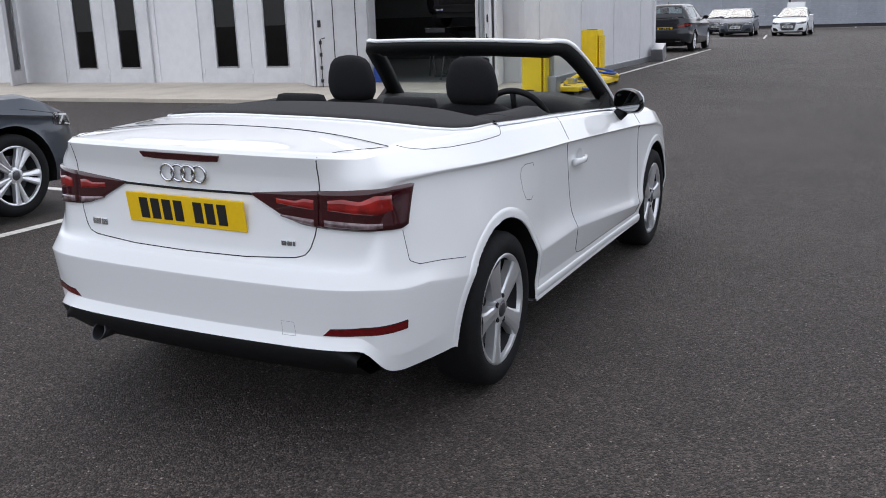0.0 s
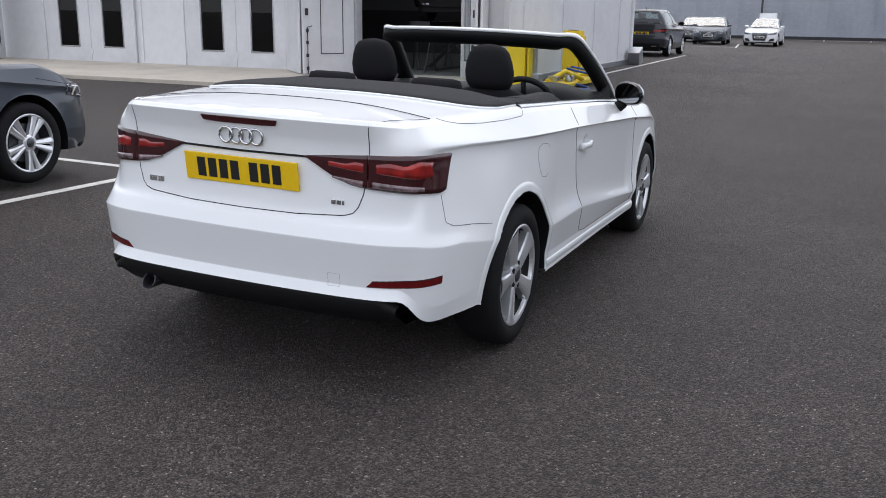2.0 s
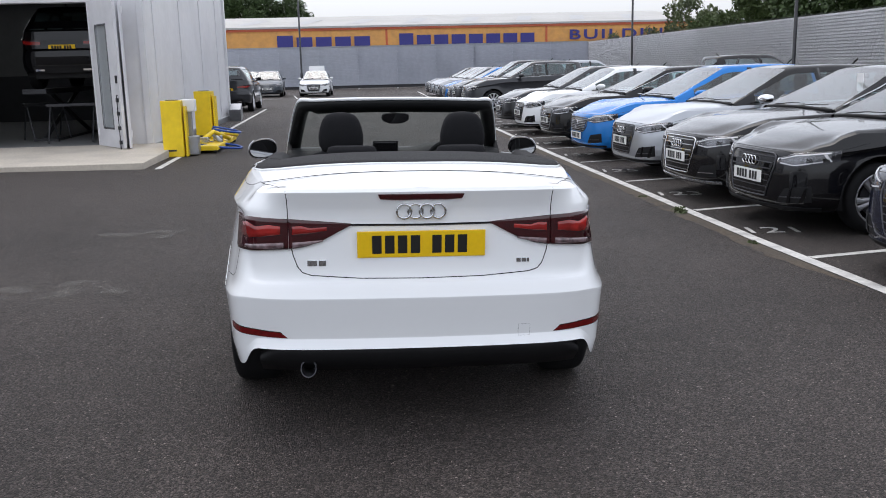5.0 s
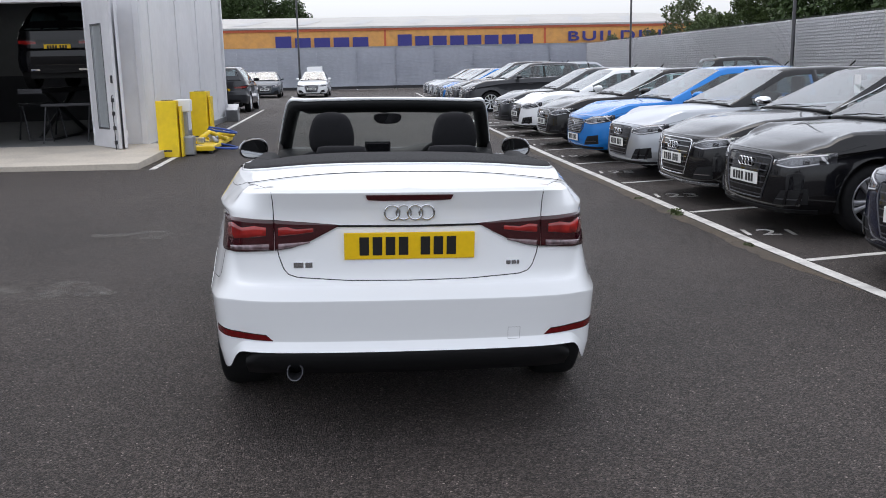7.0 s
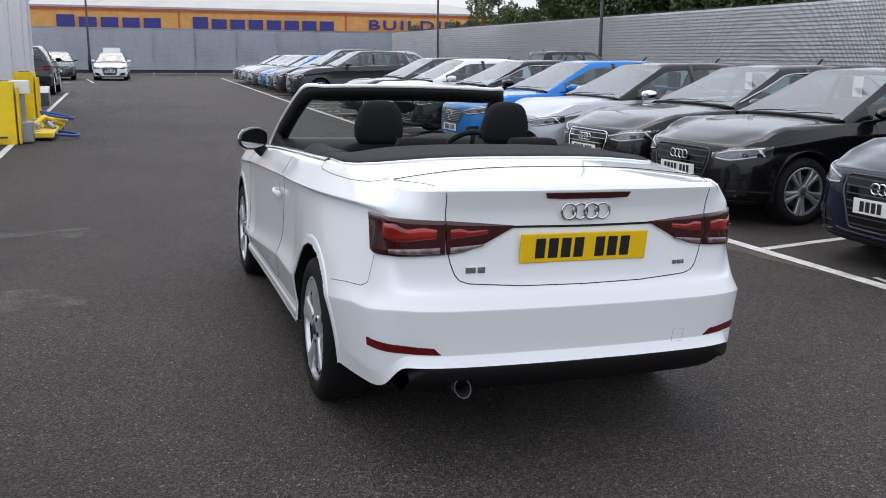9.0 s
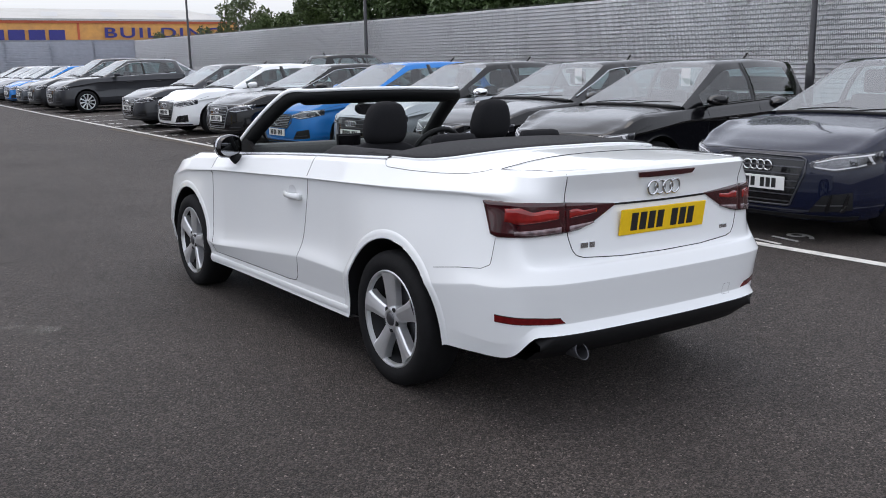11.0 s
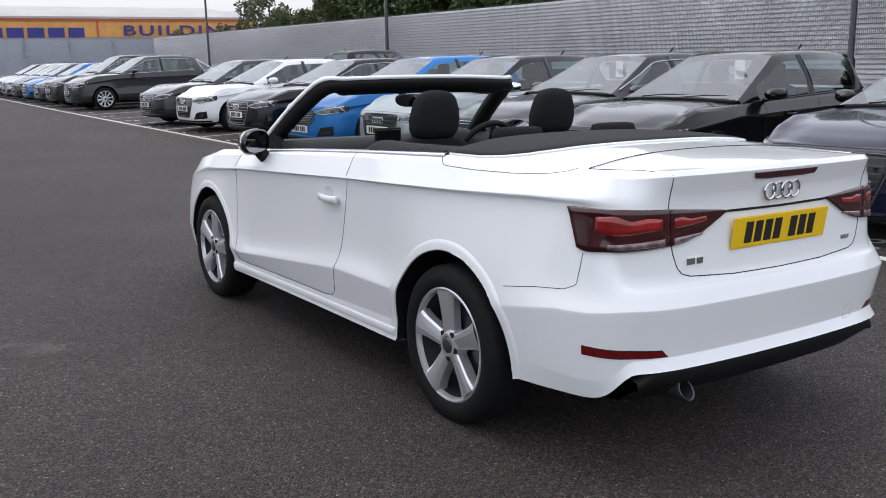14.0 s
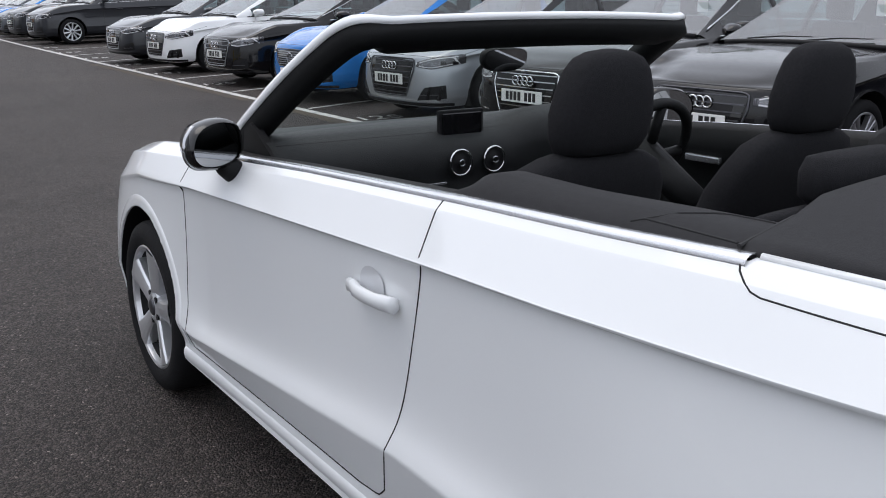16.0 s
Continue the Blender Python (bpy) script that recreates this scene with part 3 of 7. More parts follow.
def seam(shell, pts, name, parent, side=1, radius=0.0022, step=0.02, material=None, sink=0.0006, n=40):
    """A thin dark joint along a line of (s, z) on the skin."""
    line = smooth_lines(pts, n)
    bm = bmesh.new()
    P = []
    for s, z in line:
        q, nn = shell.at(s, z)
        P.append(flip(q - nn * sink, side))
    tube(bm, P, radius, 6)
    return part(name, bm, material or GAP, parent, smooth=True)


def lathe(bm, prof, seg=40, axis="x"):
    """Turns a profile of (radius, offset) round the x axis."""
    rows = []
    for k in range(seg):
        t = 2 * math.pi * k / seg
        rows.append([(o, r * math.cos(t), r * math.sin(t)) for r, o in prof])
    rows.append(rows[0])
    sheet(bm, rows)
    bmesh.ops.remove_doubles(bm, verts=bm.verts, dist=1e-5)
    bmesh.ops.recalc_face_normals(bm, faces=bm.faces)


def build_wheel(parent, x, y, side, r=0.318, rim=0.222, style="five", material=None, tilt=0.0, seg=40, width=0.215, z=None):
    """A wheel: dark barrel with tyre, alloy and hub. x is the outer face."""
    material = material or ALLOY
    z = r - 0.004 if z is None else z
    m = pose(x * side, y, z) @ Matrix.Scale(side, 4, (1, 0, 0)) @ pose(0, 0, 0, tilt, 0, 0)
    bm = bmesh.new()
    lathe(bm, [(rim + 0.004, -0.02), (rim - 0.012, -0.03), (rim - 0.022, -0.19), (0.02, -0.19)], seg)
    wheel = part("wheel", bm, BARREL, parent, smooth=True)
    wheel.matrix_local = m
    bm = bmesh.new()
    w = width
    lathe(bm, [(rim, -0.014), (rim + 0.012, -0.004), (rim + 0.04, 0.001), (r - 0.035, -0.003), (r - 0.012, -0.014), (r - 0.002, -0.034), (r, -0.07), (r, -w / 2),
               (r, -w + 0.07), (r - 0.002, -w + 0.03), (r - 0.03, -w), (rim, -w + 0.01)], seg + 8)
    part("tyre", bm, RUBBER, wheel, "black tyre", smooth=True)
    bm = bmesh.new()
    lathe(bm, [(rim - 0.016, -0.03), (rim - 0.012, -0.012), (rim - 0.002, -0.008), (rim + 0.006, -0.012), (rim + 0.004, -0.03)], seg)
    count, wid = {"five": (5, 1.0), "ten": (10, 0.45), "twin": (10, 0.5), "seven": (7, 0.7)}[style]
    for k in range(count):
        base = 2 * math.pi * k / count
        if style == "twin":
            base = 2 * math.pi * (k // 2) / 5 + (0.17 if k % 2 else -0.17)
        rows = []
        for t in np.linspace(0, 1, 7):
            rad = 0.04 + t * (rim - 0.05)
            half = wid * (0.030 + 0.018 * t + (0.012 * (max(0, t - 0.6) / 0.4) ** 2))
            hgt = -0.030 + 0.012 * t
            c, s_ = math.cos(base), math.sin(base)
            prof = [(-half, -0.045), (-half, -0.006), (-half * 0.80, 0.0), (-half * 0.35, 0.003), (half * 0.25, -0.001), (half * 0.75, -0.006), (half, -0.013), (half, -0.045)]
            rows.append([(hgt + o + 0.012, rad * c - a * s_, rad * s_ + a * c) for a, o in prof])
        sheet(bm, rows)
    bmesh.ops.recalc_face_normals(bm, faces=bm.faces)
    part("rim", bm, material, wheel, "silver alloy spokes" if material is ALLOY else "")
    bm = bmesh.new()
    lathe(bm, [(0.033, -0.020), (0.036, -0.012), (0.046, -0.012), (0.066, -0.020), (0.072, -0.06)], 24)
    hub = part("hub_cap", bm, material, wheel, smooth=False)
    bm = bmesh.new()
    lathe(bm, [(0.0, -0.006), (0.024, -0.007), (0.031, -0.011), (0.033, -0.02)], 24)
    part("centre_cap", bm, ALLOY_DARK, hub, smooth=True)
    for k in range(5 if seg > 40 else 0):
        t = 2 * math.pi * (k + 0.5) / 5
        bm = bmesh.new()
        tube(bm, [(-0.04, 0.052 * math.cos(t), 0.052 * math.sin(t)), (-0.0125, 0.052 * math.cos(t), 0.052 * math.sin(t)), (-0.0124, 0.052 * math.cos(t), 0.052 * math.sin(t))], [0.0125, 0.0125, 0.0005], 8)
        part("wheel_bolt", bm, BARREL, hub)
    bm = bmesh.new()
    lathe(bm, [(0.02, -0.075), (0.15, -0.075), (0.15, -0.095), (0.02, -0.095)], 28)
    part("brake_disc", bm, ALLOY_DARK, wheel)
    return wheel


def plate(parent, m, white=False, w=0.52, h=0.111, seed=1):
    """A number plate whose characters are plain bars."""
    bm = bmesh.new()
    box(bm, -w / 2, -0.004, -h / 2, w / 2, 0.004, h / 2, bevel=0.003)
    p = part("number_plate", bm, PLATE_WHITE if white else PLATE_YELLOW, parent, "white number plate" if white else "yellow number plate")
    p.matrix_local = m
    x = -0.2
    for k in range(7):
        box_part("character_bar", (x, -0.0055, -0.038, x + 0.038, -0.003, 0.038), PLATE_INK, p)
        x += 0.052 + (0.035 if k == 3 else 0)
    return p


def rings(parent, m, size=1.0, material=None):
    """Four linked rings, each a torus."""
    bm = bmesh.new()
    r = 0.0285 * size
    for k in range(4):
        cx = (k - 1.5) * 0.0445 * size
        tube(bm, [(cx + r * math.cos(t), 0.002 * (k % 2), r * math.sin(t)) for t in (2 * math.pi * i / 24 for i in range(24))], 0.0052 * size, 6, closed=True)
    p = part("badge", bm, material or CHROME, parent, "chrome badge of plain rings", smooth=True)
    p.matrix_local = m
    return p


def body_mesh(shell, arches, deck_rows):
    """The whole skin, both halves, with round wheel openings. Gives vertices, faces and normals."""
    W = shell.wall
    n, m = W.shape[:2]
    verts, faces = [], []
    index = {}

    def vid(p):
        key = (round(p[0], 5), round(p[1], 5), round(p[2], 5))
        if key not in index:
            index[key] = len(verts)
            verts.append(list(key))
        return index[key]

    ids = [[vid(W[i, j]) for j in range(m)] for i in range(n)]
    for i in range(n - 1):
        for j in range(m - 1):
            faces.append((ids[i][j], ids[i + 1][j], ids[i + 1][j + 1], ids[i][j + 1]))
    for rows in deck_rows:
        d = [[vid(p) for p in r] for r in rows]
        for A, B in zip(d, d[1:]):
            for k in range(len(A) - 1):
                q = [A[k], B[k], B[k + 1], A[k + 1]]
                q = [v for a, v in enumerate(q) if v not in q[:a]]
                if len(q) > 2:
                    faces.append(tuple(q[::-1]))
    V = np.array(verts)

    def inside(v, cy, cz, r):
        return v[0] > 0.45 and (v[1] - cy) ** 2 + (v[2] - cz) ** 2 < r * r and v[2] < cz + r

    kept = []
    hole = np.zeros(len(V), int)
    for a, (cy, cz, r) in enumerate(arches):
        for i, v in enumerate(V):
            if inside(v, cy, cz, r):
                hole[i] = a + 1
    for f in faces:
        if not all(hole[i] for i in f):
            kept.append(f)
    used = {i for f in kept for i in f}
    for i in used:
        if hole[i]:
            cy, cz, r = arches[hole[i] - 1]
            d = V[i, 1:] - (cy, cz)
            if d[1] < -0.02 and abs(d[0]) > 0.2:
                V[i, 1] = cy + math.copysign(r, d[0])
            else:
                V[i, 1:] = np.array((cy, cz)) + d / max(np.linalg.norm(d), 1e-6) * r
    # mirror
    left = V * (-1, 1, 1)
    mid = np.abs(V[:, 0]) < 1e-5
    remap = np.where(mid, np.arange(len(V)), np.arange(len(V)) + len(V))
    allv = np.vstack([V, left])
    allf = kept + [tuple(int(remap[i]) for i in f[::-1]) for f in kept]
    # normals by area
    N = np.zeros_like(allv)
    for f in allf:
        p = allv[list(f)]
        c = np.cross(p[1] - p[0], p[2] - p[0]) + (np.cross(p[2] - p[0], p[3] - p[0]) if len(f) == 4 else 0)
        for i in f:
            N[i] += c
    N /= np.maximum(np.linalg.norm(N, axis=1), 1e-12)[:, None]
    return allv, allf, N


def skin_part(name, V, N, faces, material, parent, label="", thick=0.0):
    used = sorted({i for f in faces for i in f})
    at = {v: k for k, v in enumerate(used)}
    me = bpy.data.meshes.new(name)
    me.from_pydata(V[used].tolist(), [], [[at[i] for i in f] for f in faces])
    me.polygons.foreach_set("use_smooth", [True] * len(me.polygons))
    me.materials.append(material)
    me.normals_split_custom_set_from_vertices([tuple(v) for v in N[used]])
    ob = new(name, me)
    ob.parent = parent
    if label:
        ob["label"] = label
    return ob


def deck(shell, i0, i1, h, nu=14, yc=None, power=4):
    """The top skin between the belt line's places i0 and i1 and the middle line; h(x, y) is its height inside."""
    E = shell.edge()
    rows = []
    for i in range(i0, i1 + 1):
        e = E[i]
        f = (i - i0) / (i1 - i0)
        y0 = yc(f, e)
        row = []
        for k in range(nu + 1):
            u = k / nu
            x, y = e[0] * u, y0 + (e[1] - y0) * u
            z = h(x, y) * (1 - u**power) + e[2] * u**power if k < nu else e[2]
            row.append((x, y, z) if k < nu else tuple(e))
        rows.append(row)
    return rows


# ---- the white convertible ----
HERO = dict(
    plan=[(0, -0.922), (0.3, -0.916), (0.55, -0.896), (0.69, -0.85), (0.775, -0.76), (0.825, -0.60), (0.862, -0.38), (0.888, -0.05), (0.892, 0.4), (0.888, 1.2), (0.890, 2.0),
          (0.893, 2.6), (0.868, 2.95), (0.80, 3.20), (0.66, 3.37), (0.4, 3.46), (0, 3.49)],
    rear=[(0.393, 0.010), (0.432, 0.034), (0.605, 0.0), (0.655, 0.028), (0.695, 0.058), (0.905, 0.072), (0.955, 0.068), (1.030, 0.042), (1.046, 0.056)],
    front=[(0.20, 0.06), (0.28, 0.02), (0.40, 0.0), (0.50, 0.01), (0.58, 0.02), (0.68, 0.05), (0.70, 0.06), (0.75, 0.12), (0.77, 0.16)],
    corner=0.80,
    lip=0.50,
    crease=(1, 2, 5, 7),
    side_z=[
        [(-0.9, 0.305), (-0.7, 0.290), (-0.42, 0.288), (-0.3, 0.26), (0.35, 0.245), (2.2, 0.235), (2.9, 0.22)],
        [(-0.9, 0.365), (-0.7, 0.355), (-0.42, 0.37), (0.2, 0.335), (2.2, 0.300), (2.9, 0.28)],
        [(-0.6, 0.585), (-0.4, 0.555), (0.35, 0.475), (0.86, 0.475), (2.1, 0.36), (2.6, 0.40), (3.0, 0.40)],
        [(-0.6, 0.67), (-0.3, 0.68), (0.15, 0.65), (0.45, 0.595), (0.86, 0.59), (2.0, 0.465), (2.3, 0.52), (3.0, 0.56)],
        [(-0.7, 0.905), (0, 0.885), (0.75, 0.865), (2.06, 0.80), (2.6, 0.76), (3.2, 0.66)],
        [(-0.72, 0.948), (-0.45, 0.946), (0, 0.930), (0.75, 0.905), (2.06, 0.845), (2.6, 0.805), (3.2, 0.70)],
        [(-0.72, 0.962), (-0.45, 0.958), (0, 0.942), (0.75, 0.917), (2.06, 0.857), (2.6, 0.817), (3.2, 0.715)],
        [(-0.72, 1.022), (-0.45, 1.020), (0.1, 1.020), (0.75, 0.998), (1.4, 0.965), (1.8, 0.935), (2.2, 0.912), (2.6, 0.884), (2.9, 0.845), (3.2, 0.775)],
        [(-0.72, 1.040), (-0.45, 1.042), (0.1, 1.046), (0.75, 1.018), (1.4, 0.984), (1.8, 0.958), (2.2, 0.938), (2.6, 0.915), (2.9, 0.875), (3.2, 0.80)],
    ],
    side_in=[
        [(-0.6, 0.035), (-0.3, 0.030), (0.3, 0.024), (2.2, 0.024), (3, 0.05)],
        [(-0.6, 0.020), (0.3, 0.030), (2.1, 0.030), (3, 0.02)],
        [(-0.6, 0.002), (-0.3, 0.0), (0.3, 0.003), (0.5, 0.003), (1.95, 0.004), (2.2, 0.003), (2.6, 0.0), (3, 0.0)],
        [(-0.6, 0.036), (-0.2, 0.020), (0.22, 0.022), (0.5, 0.036), (2.0, 0.036), (2.4, 0.012), (3, 0.012)],
        [(-0.7, 0.078), (-0.4, 0.070), (0, 0.053), (0.4, 0.039), (2.0, 0.034), (2.6, 0.030), (3.2, 0.03)],
        [(-0.7, 0.072), (-0.4, 0.062), (0, 0.042), (0.4, 0.024), (2.0, 0.018), (2.4, 0.020), (2.7, 0.026), (3.2, 0.04)],
        [(-0.7, 0.080), (-0.4, 0.071), (0, 0.051), (0.4, 0.033), (2.0, 0.026), (2.6, 0.026), (3.2, 0.05)],
        [(-0.7, 0.150), (-0.35, 0.130), (0, 0.104), (0.4, 0.086), (1.8, 0.075), (2.3, 0.070), (2.6, 0.064), (3.2, 0.098)],
        [(-0.7, 0.180), (-0.35, 0.156), (0, 0.127), (0.4, 0.110), (1.8, 0.10), (2.2, 0.12), (2.6, 0.13), (3.2, 0.18)],
    ],
)


def build_hero():
    root = thing("convertible_car", pose(0, 0, 0.012, -0.6, 1.25, 0), "white two-door convertible with its roof down, parked on asphalt", "car")
    sh = Shell(HERO, 260, 1.7)
    E = sh.edge()
    n = len(E)
    i_cab = int(sh.s_side(0.14))
    i_cowl = int(sh.s_side(1.98))
    dz = [tuple(p) for p in smooth_curve([(-0.9, 1.047), (-0.75, 1.062), (-0.5, 1.076), (-0.25, 1.087), (0.14, 1.094)], 24)]

    def h_rear(x, y):
        return table(dz, y) - 0.022 * (abs(x) / 0.76) ** 2.4

    bz = [(1.95, 0.955), (2.3, 0.945), (2.8, 0.895), (3.2, 0.82), (3.5, 0.76)]

    def h_front(x, y):
        return table(bz, y) - 0.03 * (abs(x) / 0.75) ** 2

    y_lip = E[0][1]
    rear = deck(sh, 0, i_cab, h_rear, 20, lambda f, e: y_lip + (0.14 - y_lip) * f)
    front = deck(sh, i_cowl, n - 1, h_front, 14, lambda f, e: 1.98 + (E[-1][1] - 1.98) * f)
    V, F, N = body_mesh(sh, [(-0.015, 0.315, 0.378), (2.598, 0.315, 0.372)], [rear, front])

    lid_x = 0.555
    groups = {}
    for f in F:
        c = V[list(f)].mean(0)
        x, y, z = abs(c[0]), c[1], c[2]
        side = "L" if c[0] < 0 else "R"
        deckish = z > 1.0 and x < 0.78
        if y < -0.3 and z < 0.70:
            key = "rear_bumper"
        elif y > 3.05 and z < 0.66:
            key = "front_bumper"
        elif y < -0.45 and x < lid_x + 0.06 * max(0, (z - 0.9) / 0.15) and not (y > -0.7 and z < 1.0):
            key = "boot_lid"
        elif y <= 0.16 and deckish and x < 0.74 and y > -0.62 and z > 1.03:
            key = "tonneau_panel"
        elif y > 1.98 and x < 0.70 and z > 0.76:
            key = "bonnet"
        else:
            top = 0.71 + 0.18 * clip((1.02 - z) / 0.53, 0, 1.4)
            key = ("door" if top < y < 2.15 and z > 0.29 else "rear_wing" if y < 1.2 and y <= top else "sill" if z <= 0.29 and 0.3 < y < 2.25 else "front_wing" if y >= 2.15 else "sill") + side
        groups.setdefault(key, []).append(f)
    parts = {}
    for key, fs in groups.items():
        name = key[:-1] if key[-1] in "LR" else key
        parts[key] = skin_part(name, V, N, fs, WHITE_PAINT, root)

    for side, tag in ((1, "R"), (-1, "L")):
        door, wing, bump = parts["door" + tag], parts["rear_wing" + tag], parts["rear_bumper"]
        S = sh.s_side
        # joints between the panels
        seam(sh, [(S(0.815), 1.012), (S(0.806), 0.97), (S(0.790), 0.905), (S(0.835), 0.72), (S(0.885), 0.50), (S(0.93), 0.355), (S(0.965), 0.327), (S(1.05), 0.318)], "door_joint", door, side)
        seam(sh, [(S(1.05), 0.318), (S(1.6), 0.312), (S(2.13), 0.305)], "door_joint", door, side)
        seam(sh, [(S(2.15), 0.93), (S(2.145), 0.86), (S(2.16), 0.5), (S(2.135), 0.305)], "door_joint", door, side)
        seam(sh, [(S(-0.36), 0.620), (S(-0.5), 0.640), (S(-0.62), 0.650), (S(-0.665), 0.67), (S(-0.675), 0.775)], "bumper_joint", bump, side, 0.0016)
        # belt strip of bright trim along the cabin
        bm = bmesh.new()
        rows = []
        for y in np.linspace(0.122, 1.93, 40):
            q = sh.column(S(y))[-1]
            o = Vector((q[0] * side, q[1], q[2]))
            rows.append([o + Vector((a * side, 0, b)) for a, b in ((0.006, -0.010), (0.007, 0.0), (0.0, 0.007), (-0.014, 0.009), (-0.020, 0.004), (-0.020, -0.02))])
        sheet(bm, rows)
        bmesh.ops.recalc_face_normals(bm, faces=bm.faces)
        part("belt_trim", bm, BELT, door, "bright belt trim", True)
        # rounded sill rail below the door
        bm = bmesh.new()
        rows = []
        for y in np.linspace(0.372, 2.222, 44):
            q, nn = sh.at(S(y), 0.31)
            base = float(q[0])
            drop = 0.022 * (y - 0.37) / 1.85
            rows.append([(side * (base + a), y, b - drop) for a, b in ((-0.004, 0.304), (0.002, 0.301), (0.0055, 0.293), (0.0065, 0.282), (0.004, 0.264), (-0.004, 0.250), (-0.02, 0.240), (-0.06, 0.238))])
        sheet(bm, rows)
        bmesh.ops.recalc_face_normals(bm, faces=bm.faces)
        part("sill_rail", bm, WHITE_PAINT, parts["sill" + tag], "", True)
        # wheel openings: lip and liner
        for cy, r in ((-0.015, 0.378), (2.598, 0.372)):
            lip, liner = [], []
            lo = [(-18, 205), (-24, 200)][cy > 1]
            lip2 = []
            for a in np.linspace(radians(-9), radians(181 if cy < 1 else 187), 60):
                low = math.sin(a) < -0.05
                y, z = cy + (math.copysign(r, math.cos(a)) if low else r * math.cos(a)), 0.315 + r * math.sin(a)
                q, nn = sh.at(S(y), max(z, 0.27))
                y2, z2 = cy + (math.copysign(r + 0.042, math.cos(a)) if low else (r + 0.042) * math.cos(a)), 0.315 + (r + (0.0 if low else 0.042)) * math.sin(a)
                q2, n2 = sh.at(S(y2), max(z2, 0.27))
                q.z = z
                fade = clip((z - 0.30) / 0.08, 0, 1)
                lip.append([flip(q2 - n2 * 0.0006, side), flip(q2 * 0.96 + q * 0.04 + n2 * (0.0004 + 0.0014 * fade), side), flip(q2 * 0.5 + q * 0.5 + nn * (0.0006 + 0.0013 * fade), side), flip(q2 * 0.10 + q * 0.90 + nn * (0.0006 + 0.0012 * fade), side), flip(q + nn * (0.001 + 0.001 * fade), side), flip(q + nn * 0.001 - Vector((0.006, 0, 0)), side)])
                liner.append([flip(q - Vector((0.005, 0, 0)), side), flip(Vector((0.56, y, z)), side)])
            bm = bmesh.new()
            sheet(bm, lip)
            bmesh.ops.recalc_face_normals(bm, faces=bm.faces)
            part("arch_lip", bm, WHITE_PAINT, wing if cy < 1 else parts["front_wing" + tag], smooth=True)
            bm = bmesh.new()
            sheet(bm, liner)
            part("arch_liner", bm, BLACK_PLASTIC, root, smooth=True)
        build_wheel(root, 0.862, 0, side, style="five", tilt=14 if side < 0 else 40, seg=64, rim=0.226)
        build_wheel(root, 0.872, 2.595, side, style="five", tilt=30 if side < 0 else 5, seg=64, rim=0.226)

        # tail lamp: outer half on the wing, inner half on the lid
        R = sh.s_rear
        s_in, s_gap, s_out = R(0.285), R(0.545), S(-0.60)
        def lamp_edges(a, b, tops, bots):
            return [(a + (b - a) * t, z) for t, z in bots], [(a + (b - a) * t, z) for t, z in tops]
        lo, hi = lamp_edges(s_gap + 0.10, s_out, [(0, 0.921), (0.4, 0.925), (1, 0.924)], [(0, 0.799), (0.45, 0.787), (0.80, 0.782), (0.88, 0.792)])
        lampo = patch(sh, lo, hi, "tail_lamp", LENS_RED, wing, side, 0.010, 30, 9, 0.02, "dark red tail lamp", True)
        lo2, hi2 = lamp_edges(s_gap + 1.6, s_out - 5.5, [(0, 0.890), (0.2, 0.896), (0.45, 0.886), (0.7, 0.904), (1, 0.898)], [(0, 0.858), (0.4, 0.846), (0.7, 0.838), (1, 0.846)])
        patch(sh, lo2, hi2, "light_guide", LENS_BRIGHT, lampo, side, 0.0112, 20, 4, 0.004, "", True)
        lo2, hi2 = lamp_edges(s_gap + 1.0, s_out - 8, [(0, 0.826), (0.6, 0.816), (1, 0.808)], [(0, 0.804), (0.6, 0.796), (1, 0.792)])
        patch(sh, lo2, hi2, "clear_lens", LENS_CLEAR, lampo, side, 0.0112, 14, 3, 0.004, "", True)
        lo, hi = lamp_edges(s_in, s_gap - 0.10, [(0, 0.901), (0.5, 0.912), (1, 0.921)], [(0, 0.896), (0.25, 0.862), (0.5, 0.828), (0.75, 0.808), (1, 0.799)])
        lampi = patch(sh, lo, hi, "tail_lamp", LENS_RED, parts["boot_lid"], side, 0.010, 26, 9, 0.02, "dark red tail lamp", True)
        lo2, hi2 = lamp_edges(s_in + 4.5, s_gap - 0.8, [(0, 0.889), (0.5, 0.884), (0.75, 0.894), (1, 0.890)], [(0, 0.874), (0.5, 0.864), (1, 0.858)])
        patch(sh, lo2, hi2, "light_guide", LENS_BRIGHT, lampi, side, 0.0112, 16, 4, 0.004, "", True)
        lo2, hi2 = lamp_edges(R(0.40), s_gap - 0.8, [(0, 0.836), (1, 0.826)], [(0, 0.830), (0.5, 0.815), (1, 0.805)])
        patch(sh, lo2, hi2, "clear_lens", LENS_CLEAR, lampi, side, 0.0112, 12, 3, 0.004, "", True)
        # lid joint beside and below the lamps
        P = [(R(lid_x - 0.005), 1.034), (R(lid_x - 0.008), 1.0), (R(0.548), 0.93), (R(0.543), 0.85), (R(0.528), 0.775), (R(0.508), 0.725), (R(0.487), 0.703), (R(0.45), 0.692), (R(0.25), 0.679), (0.0, 0.676)]
        seam(sh, P, "lid_joint", parts["boot_lid"], side, 0.0022, n=70)
        # reflector with its recess
        lo = [(R(0.556), 0.437), (R(0.68), 0.441), (S(-0.705), 0.448)]
        hi = [(R(0.584), 0.459), (R(0.66), 0.464), (R(0.70), 0.467), (S(-0.705), 0.474)]
        patch(sh, [(a, b - 0.003) for a, b in lo], [(a, b + 0.003) for a, b in hi], "reflector_recess", GAP, bump, side, 0.0012, 20, 3, 0.01)
